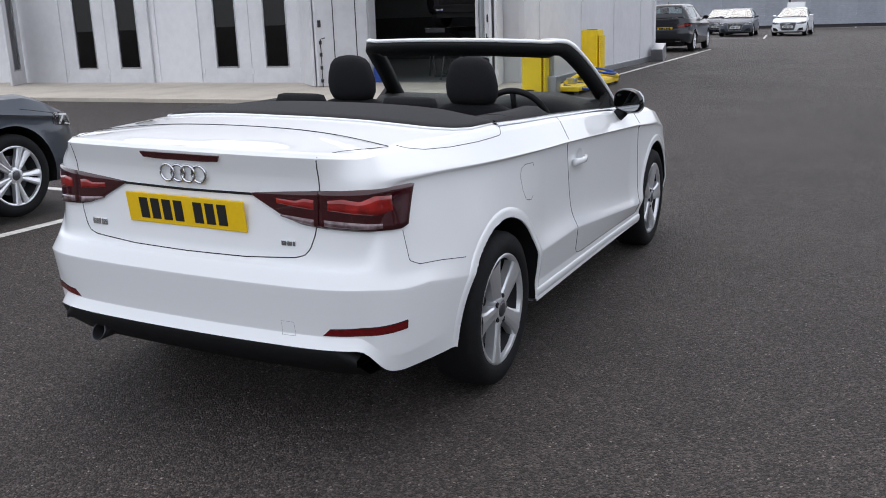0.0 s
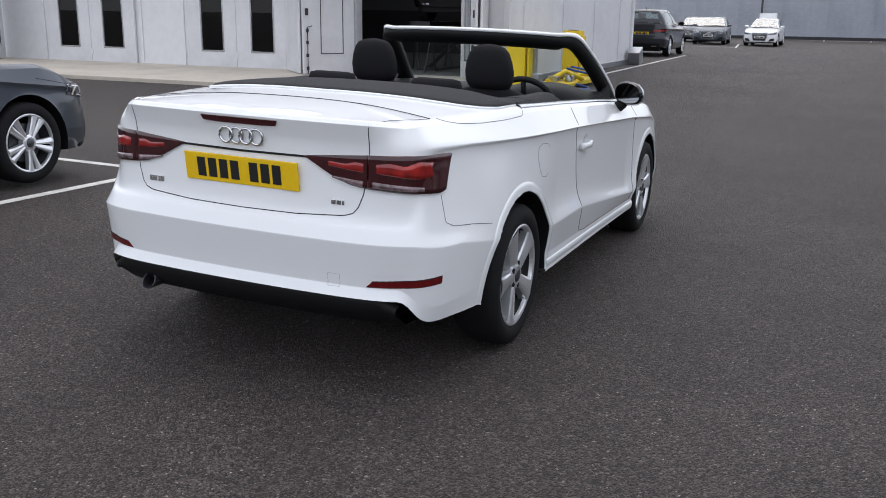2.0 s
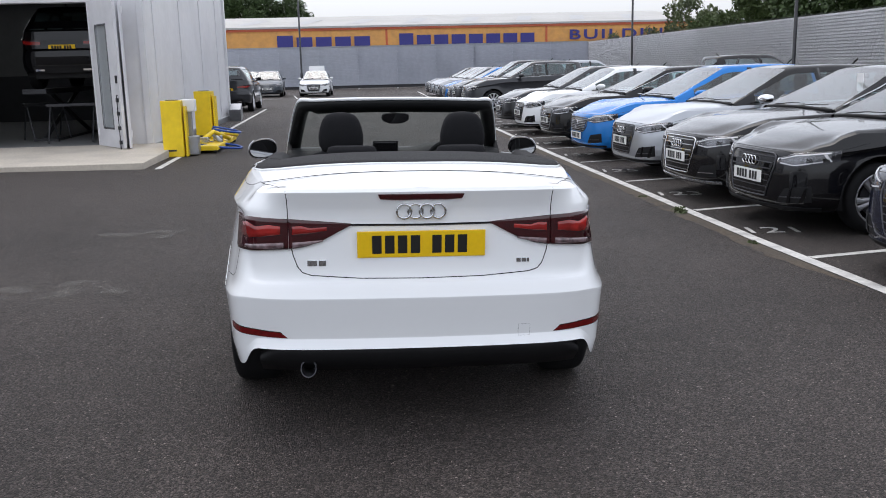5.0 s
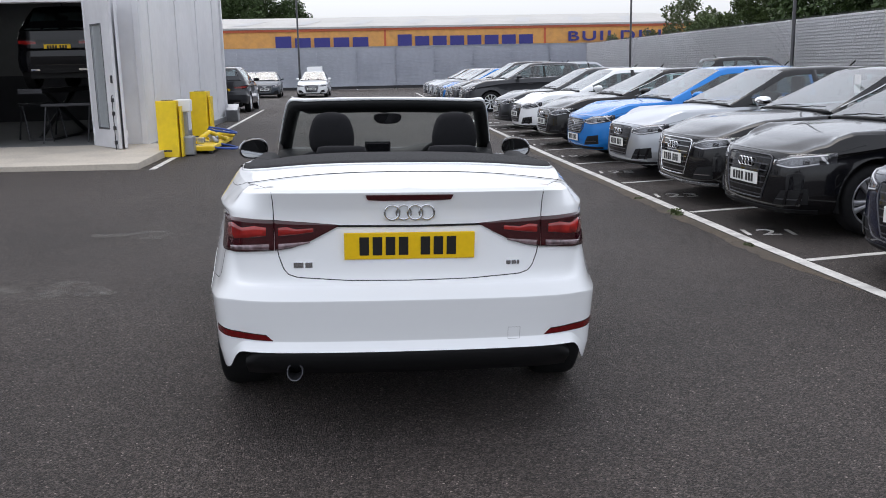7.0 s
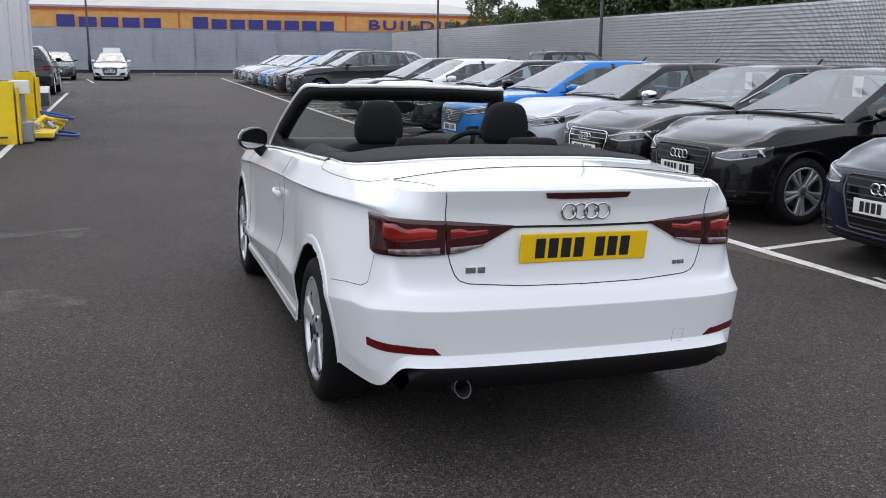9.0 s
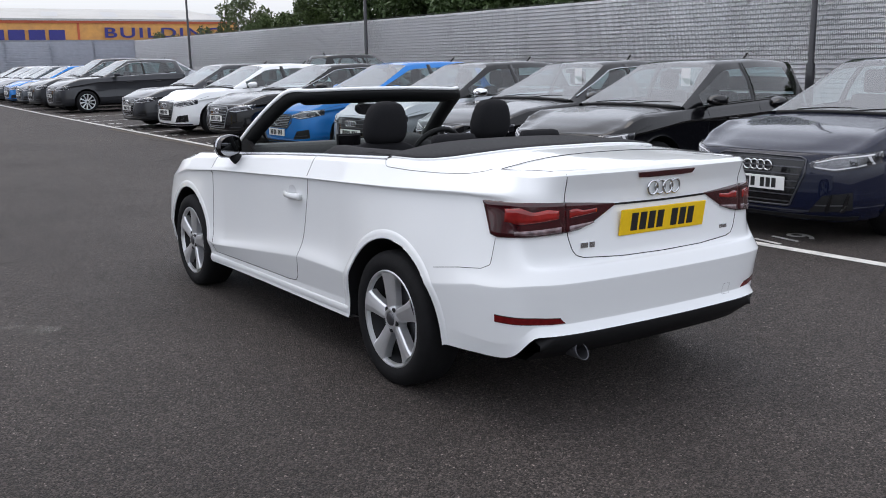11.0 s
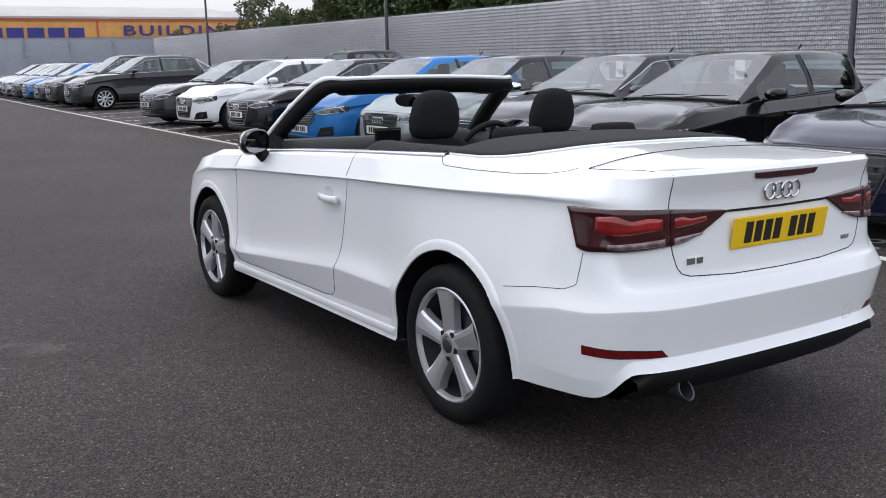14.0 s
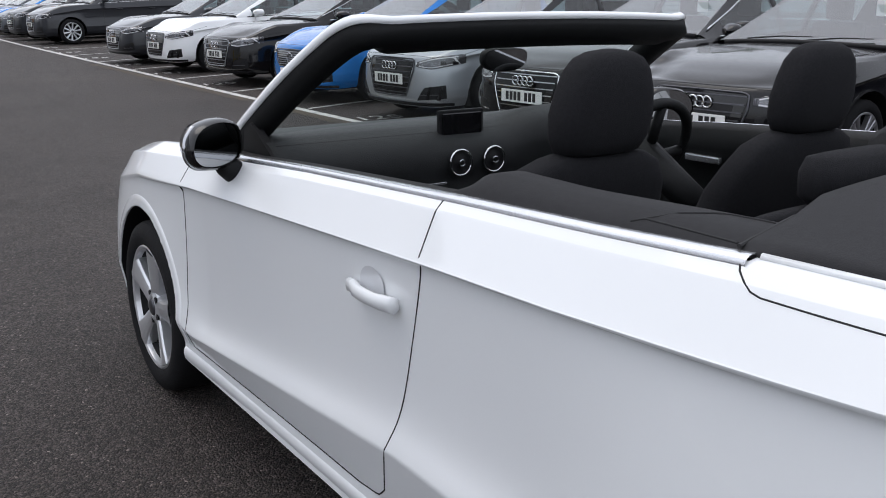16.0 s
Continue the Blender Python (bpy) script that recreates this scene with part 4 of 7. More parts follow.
        patch(sh, lo, hi, "reflector", LENS_REFLECT, bump, side, 0.003, 20, 4, 0.01, "red reflector strip")
        # handle
        hb = bmesh.new()
        rows = []
        for y in np.linspace(0.875, 1.06, 12):
            q, nn = sh.at(S(y), 0.793)
            u = (y - 0.875) / 0.185
            bow = 0.030 * math.sin(math.pi * clip(u * 1.05, 0.04, 0.96)) ** 0.3
            hgt = 0.0160 if u > 0.2 else 0.018
            rows.append([flip(q + nn * (bow + dx) + Vector((0, 0, dzz)), side) for dx, dzz in ((0.0, -hgt), (0.0085, -hgt * 0.8), (0.011, 0), (0.0085, hgt * 0.8), (0, hgt), (-0.012, hgt * 0.6), (-0.012, -hgt * 0.6))])
        sheet(hb, rows, closed=True)
        hb.verts.ensure_lookup_table()
        hb.faces.new([hb.verts[k] for k in range(7)])
        hb.faces.new([hb.verts[len(hb.verts) - 7 + k] for k in range(7)])
        bmesh.ops.recalc_face_normals(hb, faces=hb.faces)
        part("door_handle", hb, WHITE_PAINT, door, "white door handle", True)
        # cup behind the handle, almost flat; its shade is in its greyer paint
        bm = bmesh.new()
        rows = []
        for a in np.linspace(0, 2 * math.pi, 28):
            row = []
            for rr, dd in ((1.0, 0.0015), (0.75, -0.004), (0.3, -0.012), (0.02, -0.014)):
                q, nn = sh.at(S(0.985 + 0.050 * rr * math.cos(a)), 0.810 + 0.038 * rr * math.sin(a))
                row.append(flip(q + nn * (0.0035 + dd * 0.2), side))
            rows.append(row)
        sheet(bm, rows)
        bmesh.ops.recalc_face_normals(bm, faces=bm.faces)
        part("handle_cup", bm, mat("handle_shadow_paint", (0.66, 0.67, 0.69), 0.4, coat=1.0) if side > 0 else bpy.data.materials["handle_shadow_paint"], door, "", True)
        # door mirror
        mm = pose(0.0, 0, 0)
        bm = bmesh.new()
        outline = [(0.802, 0.985), (0.825, 0.960), (0.885, 0.946), (0.945, 0.955), (0.973, 0.985), (0.970, 1.03), (0.942, 1.064), (0.885, 1.079), (0.828, 1.070), (0.802, 1.035)]
        ring = smooth_curve(outline[-2:] + outline + outline[:2], 200)
        near0 = int(np.argmin(np.linalg.norm(ring[:60] - outline[0], axis=1)))
        near1 = 140 + int(np.argmin(np.linalg.norm(ring[140:] - outline[0], axis=1)))
        outline_fine = [tuple(p) for p in ring[near0:near1:5]]
        rows = []
        for yy, sc in ((1.745, 0.90), (1.755, 1.0), (1.80, 1.02), (1.87, 0.86), (1.91, 0.5), (1.918, 0.05)):
            rows.append([(side * (0.885 + (a - 0.885) * sc), yy + -0.40 * (a - 0.885), 1.012 + (b - 1.012) * sc) for a, b in outline_fine])
        sheet(bm, rows, closed=True)
        bmesh.ops.recalc_face_normals(bm, faces=bm.faces)
        mirror = part("door_mirror", bm, GLOSS_BLACK, door, "black door mirror", True)
        bm = bmesh.new()
        bm.faces.new([bm.verts.new((side * (0.885 + (a - 0.885) * 0.88), 1.749 + -0.40 * (a - 0.885), 1.014 + (b - 1.014) * 0.86)) for a, b in outline_fine])
        part("mirror_glass", bm, MIRROR, mirror, "mirror glass")
        bm = bmesh.new()
        edge_pts = [(side * (0.885 + (a - 0.885) * 1.03), 1.79 + -0.40 * (a - 0.885), 1.012 + (b - 1.012) * 1.03) for a, b in outline[2:7]]
        tube(bm, [Vector(p) for p in smooth_curve(edge_pts, 20)], 0.006, 8)
        part("mirror_trim", bm, LAMP_BODY, mirror, "bright mirror edge", True)
        bm = bmesh.new()
        tube(bm, [(side * 0.772, 1.83, 0.905), (side * 0.812, 1.815, 0.918), (side * 0.845, 1.80, 0.945), (side * 0.868, 1.795, 0.972)], [0.034, 0.036, 0.033, 0.028], 12)
        part("mirror_stalk", bm, BLACK_PLASTIC, mirror, "", True)

    # transverse and long joints on the deck
    def deck_pt(x, y):
        e = sh.column(sh.s_side(y))[-1]
        u = min(1.0, abs(x) / float(e[0]))
        return Vector((x, y, h_rear(x, y) * (1 - u**4) + float(e[2]) * u**4))
    bm = bmesh.new()
    pts = [deck_pt(x, -0.505 - 0.075 * (abs(x) / 0.66) ** 2) + Vector((0, 0, 0.0012)) for x in np.linspace(-0.66, 0.66, 50)]
    tube(bm, pts, 0.0016, 6)
    part("deck_joint", bm, GAP, parts["tonneau_panel"], smooth=True)
    for side in (1, -1):
        S = sh.s_side
        seam(sh, [(S(0.135), 1.048), (S(0.125), 1.030), (S(0.09), 1.010), (S(-0.1), 1.006), (S(-0.3), 1.008), (S(-0.45), 1.016), (S(-0.53), 1.028), (S(-0.562), 1.037), (S(-0.572), 1.0405)], "deck_joint", parts["tonneau_panel"], side, 0.0017)
    for side in (1, -1):
        bm = bmesh.new()
        tube(bm, [flip(deck_pt(x, y) + Vector((0, 0, 0.0002)), side) for x, y in ((0.660, -0.580), (0.636, -0.64), (0.604, -0.70), (0.578, -0.76), (0.560, -0.81))], 0.0010, 6)
        part("deck_joint", bm, GAP, parts["boot_lid"], smooth=True)
    # third brake lamp
    R = sh.s_rear
    bl = patch(sh, [(0.0, 1.000), (R(0.1), 1.000), (R(0.165), 1.003)], [(0.0, 1.022), (R(0.1), 1.022), (R(0.174), 1.022)], "brake_lamp", LENS_DARK, parts["boot_lid"], 1, 0.006, 16, 3, 0.01, "dark red high brake lamp")
    patch(sh, [(0.0, 1.000), (R(0.1), 1.000), (R(0.165), 1.003)], [(0.0, 1.022), (R(0.1), 1.022), (R(0.174), 1.022)], "brake_lamp", LENS_DARK, parts["boot_lid"], -1, 0.006, 16, 3, 0.01, "dark red high brake lamp")
    # dark shelf over the plate, plate, badges
    for side in (1, -1):
        patch(sh, [(0.0, 0.889), (R(0.295), 0.892)], [(0.0, 0.897), (R(0.295), 0.900)], "plate_shelf", BLACK_PLASTIC, parts["boot_lid"], side, 0.004, 16, 3, 0.01)
    plate(parts["boot_lid"], pose(0, -0.866, 0.817, 8, 0, 0))
    rings(parts["boot_lid"], pose(0, -0.862, 0.950, 4, 0, 0), 1.03)
    for x0, widths in ((-0.462, (0.046, 0.034)), (0.392, (0.022, 0.022, 0.012))):
        bm = bmesh.new()
        x = x0
        for w in widths:
            q, nn = sh.at(R(abs(x + w / 2)), 0.742)
            box(bm, x, q.y - 0.004, 0.730, x + w * 0.86, q.y + 0.003, 0.754 if len(widths) == 2 else 0.748, 0.002)
            x += w
        part("model_badge", bm, CHROME, parts["boot_lid"], "chrome letters as plain bars")
    # towing cover
    for a, b in (((0.40, 0.475), (0.40, 0.425)), ((0.40, 0.425), (0.45, 0.425)), ((0.45, 0.425), (0.45, 0.475)), ((0.45, 0.475), (0.40, 0.475))):
        seam(sh, [(R(a[0]), a[1]), (R(b[0]), b[1])], "towing_cover_joint", parts["rear_bumper"], 1, 0.0008, n=4, material=ALLOY_DARK)
    # fuel flap on the right side
    S = sh.s_side
    seam(sh, [(S(0.345), 0.850), (S(0.335), 0.868), (S(0.25), 0.872), (S(0.205), 0.862), (S(0.19), 0.83), (S(0.205), 0.77), (S(0.24), 0.725), (S(0.30), 0.715), (S(0.33), 0.728)], "fuel_flap_joint", parts["rear_wingR"], 1, 0.0013)

    # black lower bumper insert, exhaust, underbody, and an added tray that blocks light
    bm = bmesh.new()
    rows = []
    for x in np.linspace(-0.665, 0.665, 41):
        ax = abs(x)
        q, nn = sh.at(R(ax), 0.392)
        y = q.y
        drop = 0.0 if ax < 0.60 else (ax - 0.60) * 0.55
        top = 0.402 - drop * 1.2
        rows.append([(x, y + 0.05, top + 0.006), (x, y + 0.014, top - 0.004), (x, y + 0.012, top - 0.03), (x, y + 0.03, 0.335 - drop * 0.2), (x, y + 0.10, 0.275), (x, y + 0.4, 0.25)])
    sheet(bm, rows)
    bmesh.ops.recalc_face_normals(bm, faces=bm.faces)
    part("rear_diffuser", bm, BLACK_PLASTIC, parts["rear_bumper"], "black plastic lower bumper", True)
    bm = bmesh.new()
    rows = []
    for r, y in ((0.0285, -0.872), (0.031, -0.879), (0.033, -0.873), (0.033, -0.72), (0.026, -0.72), (0.027, -0.872)):
        rows.append([(-0.468 + r * math.cos(t), y + 0.02 * math.sin(t), 0.307 + r * math.sin(t)) for t in (2 * math.pi * k / 24 for k in range(25))])
    sheet(bm, rows)
    part("exhaust_pipe", bm, ALLOY_DARK, root, "dull metal exhaust pipe", True)
    box_part("underbody", (-0.55, -0.45, 0.22, 0.55, 3.3, 0.42), BLACK_PLASTIC, root, 0.03)
    # unseen tray, added to shut out sky light and darken the ground below
    box_part("underbody", (-0.58, -0.68, 0.235, 0.58, -0.43, 0.27), BLACK_PLASTIC, root, 0.02)
    box_part("underbody", (-0.80, 0.42, 0.21, 0.80, 2.18, 0.36), BLACK_PLASTIC, root, 0.03)

    # windscreen frame: pillars, header and glass
    half = [(0.735, 2.06, 0.945), (0.715, 1.93, 1.042), (0.680, 1.76, 1.163), (0.645, 1.60, 1.262), (0.622, 1.515, 1.307), (0.590, 1.462, 1.327), (0.50, 1.432, 1.336), (0.25, 1.410, 1.343)]
    line = [Vector(p) for p in smooth_curve([(-a, b, c) for a, b, c in half] + [(0, 1.404, 1.345)] + half[::-1], 121)]
    slope = Vector((0, 0.50, 0.866))
    sweeps = (("windscreen_surround", SOFT_TRIM, "black inner windscreen frame", [(0.004, -0.045), (0.010, 0.0), (0.0, 0.026), (-0.030, 0.034), (-0.07, 0.018), (-0.075, -0.02), (-0.045, -0.05)], [(0.006, -0.030), (0.008, -0.012), (0.0, -0.003), (-0.03, -0.004), (-0.10, -0.012), (-0.09, -0.045), (-0.03, -0.050)]),
              ("windscreen_skin", WHITE_PAINT, "white outer edge of the windscreen frame", [(0.013, 0.004), (0.017, 0.018), (0.009, 0.033), (-0.012, 0.041), (-0.030, 0.042), (-0.03, 0.030)], [(0.016, -0.010), (0.019, 0.000), (0.012, 0.010), (-0.025, 0.014), (-0.11, 0.004), (-0.10, -0.008)]))
    for name, material, label, low, top in sweeps:
        rows = []
        for i, p in enumerate(line):
            d = (line[min(i + 1, len(line) - 1)] - line[max(i - 1, 0)]).normalized()
            nrm = (slope - d * slope.dot(d)).normalized()
            out = nrm.cross(d)
            if out.y > 0 or (abs(p.x) > 0.6 and out.x * p.x < 0):
                out = -out
            k = clip((0.63 - abs(p.x)) / 0.12, 0, 1)
            k = k * k * (3 - 2 * k)
            rows.append([p + out * (a0 * (1 - k) + a1 * k) + nrm * (b0 * (1 - k) + b1 * k) for (a0, b0), (a1, b1) in zip(low, top)])
        bm = bmesh.new()
        sheet(bm, rows, closed=True)
        bmesh.ops.recalc_face_normals(bm, faces=bm.faces)
        part(name, bm, material, root, label, True)
    for x in (-0.11, 0.11):
        box_part("header_latch", (x - 0.06, 1.41, 1.284, x + 0.06, 1.48, 1.304), BLACK_PLASTIC, root, 0.008)
    bm = bmesh.new()
    rows = []
    for t in np.linspace(0, 1, 14):
        row = []
        for u in np.linspace(-1, 1, 25):
            x = u * (0.70 * (1 - t) + 0.575 * t)
            b = abs(u) ** 2.2
            lo_, hi_ = Vector((x, 2.10 - 0.14 * b, 0.965 - 0.005 * b)), Vector((x, 1.475 + 0.05 * b, 1.318 - 0.012 * b))
            row.append(lo_ * (1 - t) + hi_ * t + Vector((0, 0.04, 0.05)) * math.sin(math.pi * t) * 0.5)
        rows.append(row)
    sheet(bm, rows)
    g = part("windscreen", bm, GLASS, root, "clear windscreen", True)
    g.visible_shadow = False
    for side in (1, -1):
        bm = bmesh.new()
        tri = [(1.74, 0.955), (1.90, 1.045), (2.10, 0.965), (2.12, 0.90), (1.80, 0.90)]
        sheet(bm, [[(side * x, y, z) for y, z in tri] for x in (0.728, 0.700)], closed=True)
        for k in (0, len(tri)):
            bm.verts.ensure_lookup_table()
            bm.faces.new([bm.verts[k + i] for i in range(len(tri))])
        bmesh.ops.recalc_face_normals(bm, faces=bm.faces)
        part("corner_trim", bm, BLACK_PLASTIC, root, "black trim at the foot of the pillar")
    # cabin mirror: an oval housing with its glass towards the seats, and its foot on the screen
    mm = pose(0.005, 1.640, 1.218, 6, 0, 4)
    oval = [(0.092 * math.copysign(abs(math.cos(t)) ** 0.75, math.cos(t)), 0.036 * math.copysign(abs(math.sin(t)) ** 0.75, math.sin(t)) + 0.004 * math.cos(2 * t)) for t in (2 * math.pi * k / 32 for k in range(32))]
    bm = bmesh.new()
    sheet(bm, [[(x * k, yy, z * k) for x, z in oval] for yy, k in ((-0.008, 0.95), (-0.004, 1.0), (0.012, 1.0), (0.03, 0.8), (0.038, 0.4), (0.04, 0.02))], closed=True)
    bmesh.ops.recalc_face_normals(bm, faces=bm.faces)
    cm = part("cabin_mirror", bm, SOFT_TRIM, root, "black interior mirror", True)
    cm.matrix_local = mm
    bm = bmesh.new()
    bm.faces.new([bm.verts.new((x * 0.94, -0.0085, z * 0.92)) for x, z in oval][::-1])
    part("mirror_glass", bm, MIRROR, cm, "mirror glass")
    bm = bmesh.new()
    tube(bm, [(-0.01, 0.03, 0.0), (-0.01, 0.06, 0.03), (-0.01, 0.09, 0.055)], [0.016, 0.02, 0.034], 10)
    part("mirror_foot", bm, BLACK_PLASTIC, cm, "", True)

    # tonneau cover of dark cloth, with its pods beside the cabin
    def edge_at(y):
        return sh.column(S(clip(y, -0.7, 1.9)))[-1]

    def deck_z(x, y):
        e = edge_at(y)
        u = min(1.0, abs(x) / e[0])
        return h_rear(x, clip(y, -0.9, 0.14)) * (1 - u**4) + e[2] * u**4

    xmax = float(edge_at(0.12)[0]) - 0.016
    rim_x, rim_y = (0.0, 0.30, 0.50, 0.62, 0.70, 0.74, xmax), (-0.268, -0.258, -0.235, -0.20, -0.14, -0.06, 0.12)
    bm = bmesh.new()
    rows, border = [], []
    for u in np.linspace(-1, 1, 81):
        x = math.copysign(abs(u) ** 0.8, u) * xmax
        yb = float(np.interp(abs(x), rim_x, rim_y))
        yf = float(np.interp(abs(x), (0, 0.5, 0.62, xmax), (0.21, 0.20, 0.165, 0.150)))
        border.append(Vector((x, yb - 0.006, deck_z(x, yb) + 0.003)))
        row = [(x, yb, deck_z(x, yb) - 0.004)]
        for t in np.linspace(0, 1, 16):
            yy = yb + (yf - yb) * t
            lift = 0.013 * min(1, (yy - yb) / 0.03 + 0.1) * min(1, (xmax - abs(x)) / 0.02 + 0.15)
            row.append((x, yy, deck_z(x, yy) + lift + 0.005 * math.sin(math.pi * t)))
        row.append((x, yf + 0.012, row[-1][2] - 0.02))
        row.append((x, yf + 0.012, row[-1][2] - 0.15))
        rows.append(row)
    sheet(bm, rows)
    bmesh.ops.recalc_face_normals(bm, faces=bm.faces)
    part("tonneau_cover", bm, COVER, root, "dark grey cloth tonneau cover", True)
    bm = bmesh.new()
    tube(bm, border, 0.0055, 8)
    part("cover_edge", bm, WHITE_PAINT, parts["tonneau_panel"], "", True)
    for side in (1, -1):
        bm = bmesh.new()
        rows = []
        for y in np.linspace(0.10, 0.83, 34):
            q = sh.column(S(y))[-1]
            k = clip((y - 0.74) / 0.08, 0, 1)
            inner = 0.60 + 0.03 * clip((y - 0.2) / 0.3, 0, 1) + 0.05 * k
            rise = (float(np.interp(y, (0.10, 0.15, 0.30, 0.55, 0.72), (-0.012, 0.004, 0.010, 0.018, 0.028))) + 0.006) * (1 - k * k) - 0.006
            rows.append([(side * (q[0] - 0.018), y, q[2] - 0.004), (side * (q[0] - 0.03), y, q[2] + 0.010 + rise * 0.4), (side * (q[0] - 0.07), y, q[2] + 0.02 + rise), (side * (inner + 0.03), y, q[2] + 0.02 + rise), (side * inner, y, q[2] + rise - 0.005), (side * (inner - 0.01), y, q[2] - 0.35)])
        sheet(bm, rows)
        bmesh.ops.recalc_face_normals(bm, faces=bm.faces)
        cover = part("side_cover", bm, COVER, root, "dark grey cover beside the cabin", True)

        def on_cover(x, y):
            q = sh.column(S(y))[-1]
            inner = 0.60 + 0.03 * clip((y - 0.2) / 0.3, 0, 1)
            rise = float(np.interp(y, (0.10, 0.15, 0.30, 0.55, 0.72), (-0.012, 0.004, 0.010, 0.018, 0.028)))
            z = float(np.interp(x, (inner, inner + 0.03, q[0] - 0.07, q[0] - 0.03), (q[2] + rise - 0.005, q[2] + 0.02 + rise, q[2] + 0.02 + rise, q[2] + 0.010 + rise * 0.4)))
            return Vector((side * x, y, z + 0.0006))
        for lines in ([(0.748, 0.36), (0.73, 0.335), (0.70, 0.305), (0.66, 0.275), (0.645, 0.255), (0.640, 0.20), (0.640, 0.165)], [(0.735, 0.345), (0.737, 0.26), (0.74, 0.165)]):
            bm = bmesh.new()
            tube(bm, [on_cover(*p) for p in lines], 0.0018, 6)
            part("cover_joint", bm, GAP, cover)
        bm = bmesh.new()
        tube(bm, [Vector((side * (xmax - (xmax - 0.61) * t), 0.152 + 0.016 * t, deck_z(xmax - (xmax - 0.61) * t, 0.14) + 0.010)) for t in np.linspace(0, 1, 10)], 0.0035, 6)
        part("cover_joint", bm, GAP, root)
        # inner door card
        bm = bmesh.new()
        rows = []
        for y in np.linspace(0.72, 1.96, 20):
            q = sh.column(S(y))[-1]
            rows.append([(side * (q[0] - 0.016), y, q[2] + 0.004), (side * (q[0] - 0.04), y, q[2] + 0.010), (side * (q[0] - 0.075), y, q[2] - 0.01), (side * (q[0] - 0.085), y, q[2] - 0.08), (side * (q[0] - 0.06), y, q[2] - 0.14), (side * (q[0] - 0.05), y, q[2] - 0.26), (side * (q[0] - 0.12), y, q[2] - 0.32), (side * (q[0] - 0.10), y, 0.35)])
        sheet(bm, rows)
        bmesh.ops.recalc_face_normals(bm, faces=bm.faces)
        card = part("door_card", bm, SOFT_TRIM, parts["door" + ("R" if side > 0 else "L")], "black inner door trim", True)
        box_part("inner_handle", (side * 0.700 - 0.008, 1.35, 0.86, side * 0.700 + 0.008, 1.50, 0.885), LAMP_BODY, card, 0.006, "silver inner door handle")
        box_part("trim_strip", (side * 0.702 - 0.006, 1.0, 0.895, side * 0.702 + 0.006, 1.25, 0.915), LAMP_BODY, card, 0.004)
    # floor and dash
    box_part("cabin_floor", (-0.72, 0.2, 0.36, 0.72, 2.0, 0.42), SOFT_TRIM, root)
    bm = bmesh.new()
    rows = []
    for x in np.linspace(-0.72, 0.72, 41):
        hump = 0.040 * math.exp(-((x - 0.36) / 0.2) ** 4)
        rows.append([(x, 2.16, 0.96), (x, 2.13, 0.992), (x, 1.97, 1.0 + hump * 0.3), (x, 1.83, 1.004 + hump), (x, 1.818, 0.998 + hump), (x, 1.795, 0.992 + hump), (x, 1.745 - hump, 0.96 + hump * 0.7), (x, 1.725, 0.925), (x, 1.73, 0.86), (x, 1.75, 0.82), (x, 1.70, 0.74), (x, 1.75, 0.55), (x, 1.85, 0.40)])
    sheet(bm, rows)
    bmesh.ops.recalc_face_normals(bm, faces=bm.faces)
    dash = part("dashboard", bm, DASH, root, "black soft dashboard", True)
    bm = bmesh.new()
    tube(bm, [(x, 1.790 - 0.7 * 0.040 * math.exp(-((x - 0.36) / 0.2) ** 4) * 0.2, 0.986 + 0.9 * 0.040 * math.exp(-((x - 0.36) / 0.2) ** 4)) for x in np.linspace(-0.70, 0.70, 36)], 0.003, 6)
    part("dash_seam", bm, GAP, dash, "", True)
    box_part("dash_strip", (-0.60, 1.712, 0.832, -0.16, 1.724, 0.840), LAMP_BODY, dash, 0.002, "thin silver strip")
    box_part("display_screen", (-0.136, 1.772, 0.955, 0.018, 1.780, 1.046), GLOSS_BLACK, dash, 0.004, "dark display screen")
    box_part("screen_frame", (-0.146, 1.777, 0.935, 0.028, 1.792, 1.055), BLACK_PLASTIC, dash, 0.004)
    for x in (-0.625, -0.105, 0.028, 0.64):
        bm = bmesh.new()
        rows = []
        for r, o in ((0.0, 0.012), (0.012, 0.014), (0.014, 0.004), (0.036, 0.004)):
            rows.append([(x + r * math.cos(t), 1.722 - o, 0.895 + r * math.sin(t)) for t in (2 * math.pi * k / 24 for k in range(25))])
        sheet(bm, rows)
        vent = part("air_vent", bm, BLACK_PLASTIC, dash, "round air vent with a silver ring", True)
        bm = bmesh.new()
        tube(bm, [(x + 0.041 * math.cos(t), 1.715, 0.895 + 0.041 * math.sin(t)) for t in (2 * math.pi * k / 28 for k in range(28))], 0.0042, 8, closed=True)
        tube(bm, [(x + 0.010 * math.cos(t), 1.707, 0.895 + 0.010 * math.sin(t)) for t in (2 * math.pi * k / 12 for k in range(12))], 0.002, 6, closed=True)
        part("vent_ring", bm, CHROME, vent, "", True)
    box_part("centre_console", (-0.13, 0.65, 0.42, 0.13, 1.75, 0.66), SOFT_TRIM, root, 0.03)
    # steering wheel on the right
    wm = pose(0.37, 1.40, 0.92, -64, 0, 0)
    bm = bmesh.new()
    tube(bm, [(0.185 * math.cos(t), 0.185 * math.sin(t), 0) for t in (2 * math.pi * k / 40 for k in range(40))], 0.017, 10, closed=True)
    for a in (0, math.pi, -math.pi / 2):
        tube(bm, [(0.04 * math.cos(a), 0.04 * math.sin(a), -0.02), (0.18 * math.cos(a), 0.18 * math.sin(a), 0)], 0.016, 8)
    tube(bm, [(0, 0, 0.02), (0, 0, -0.28)], [0.065, 0.04], 14)
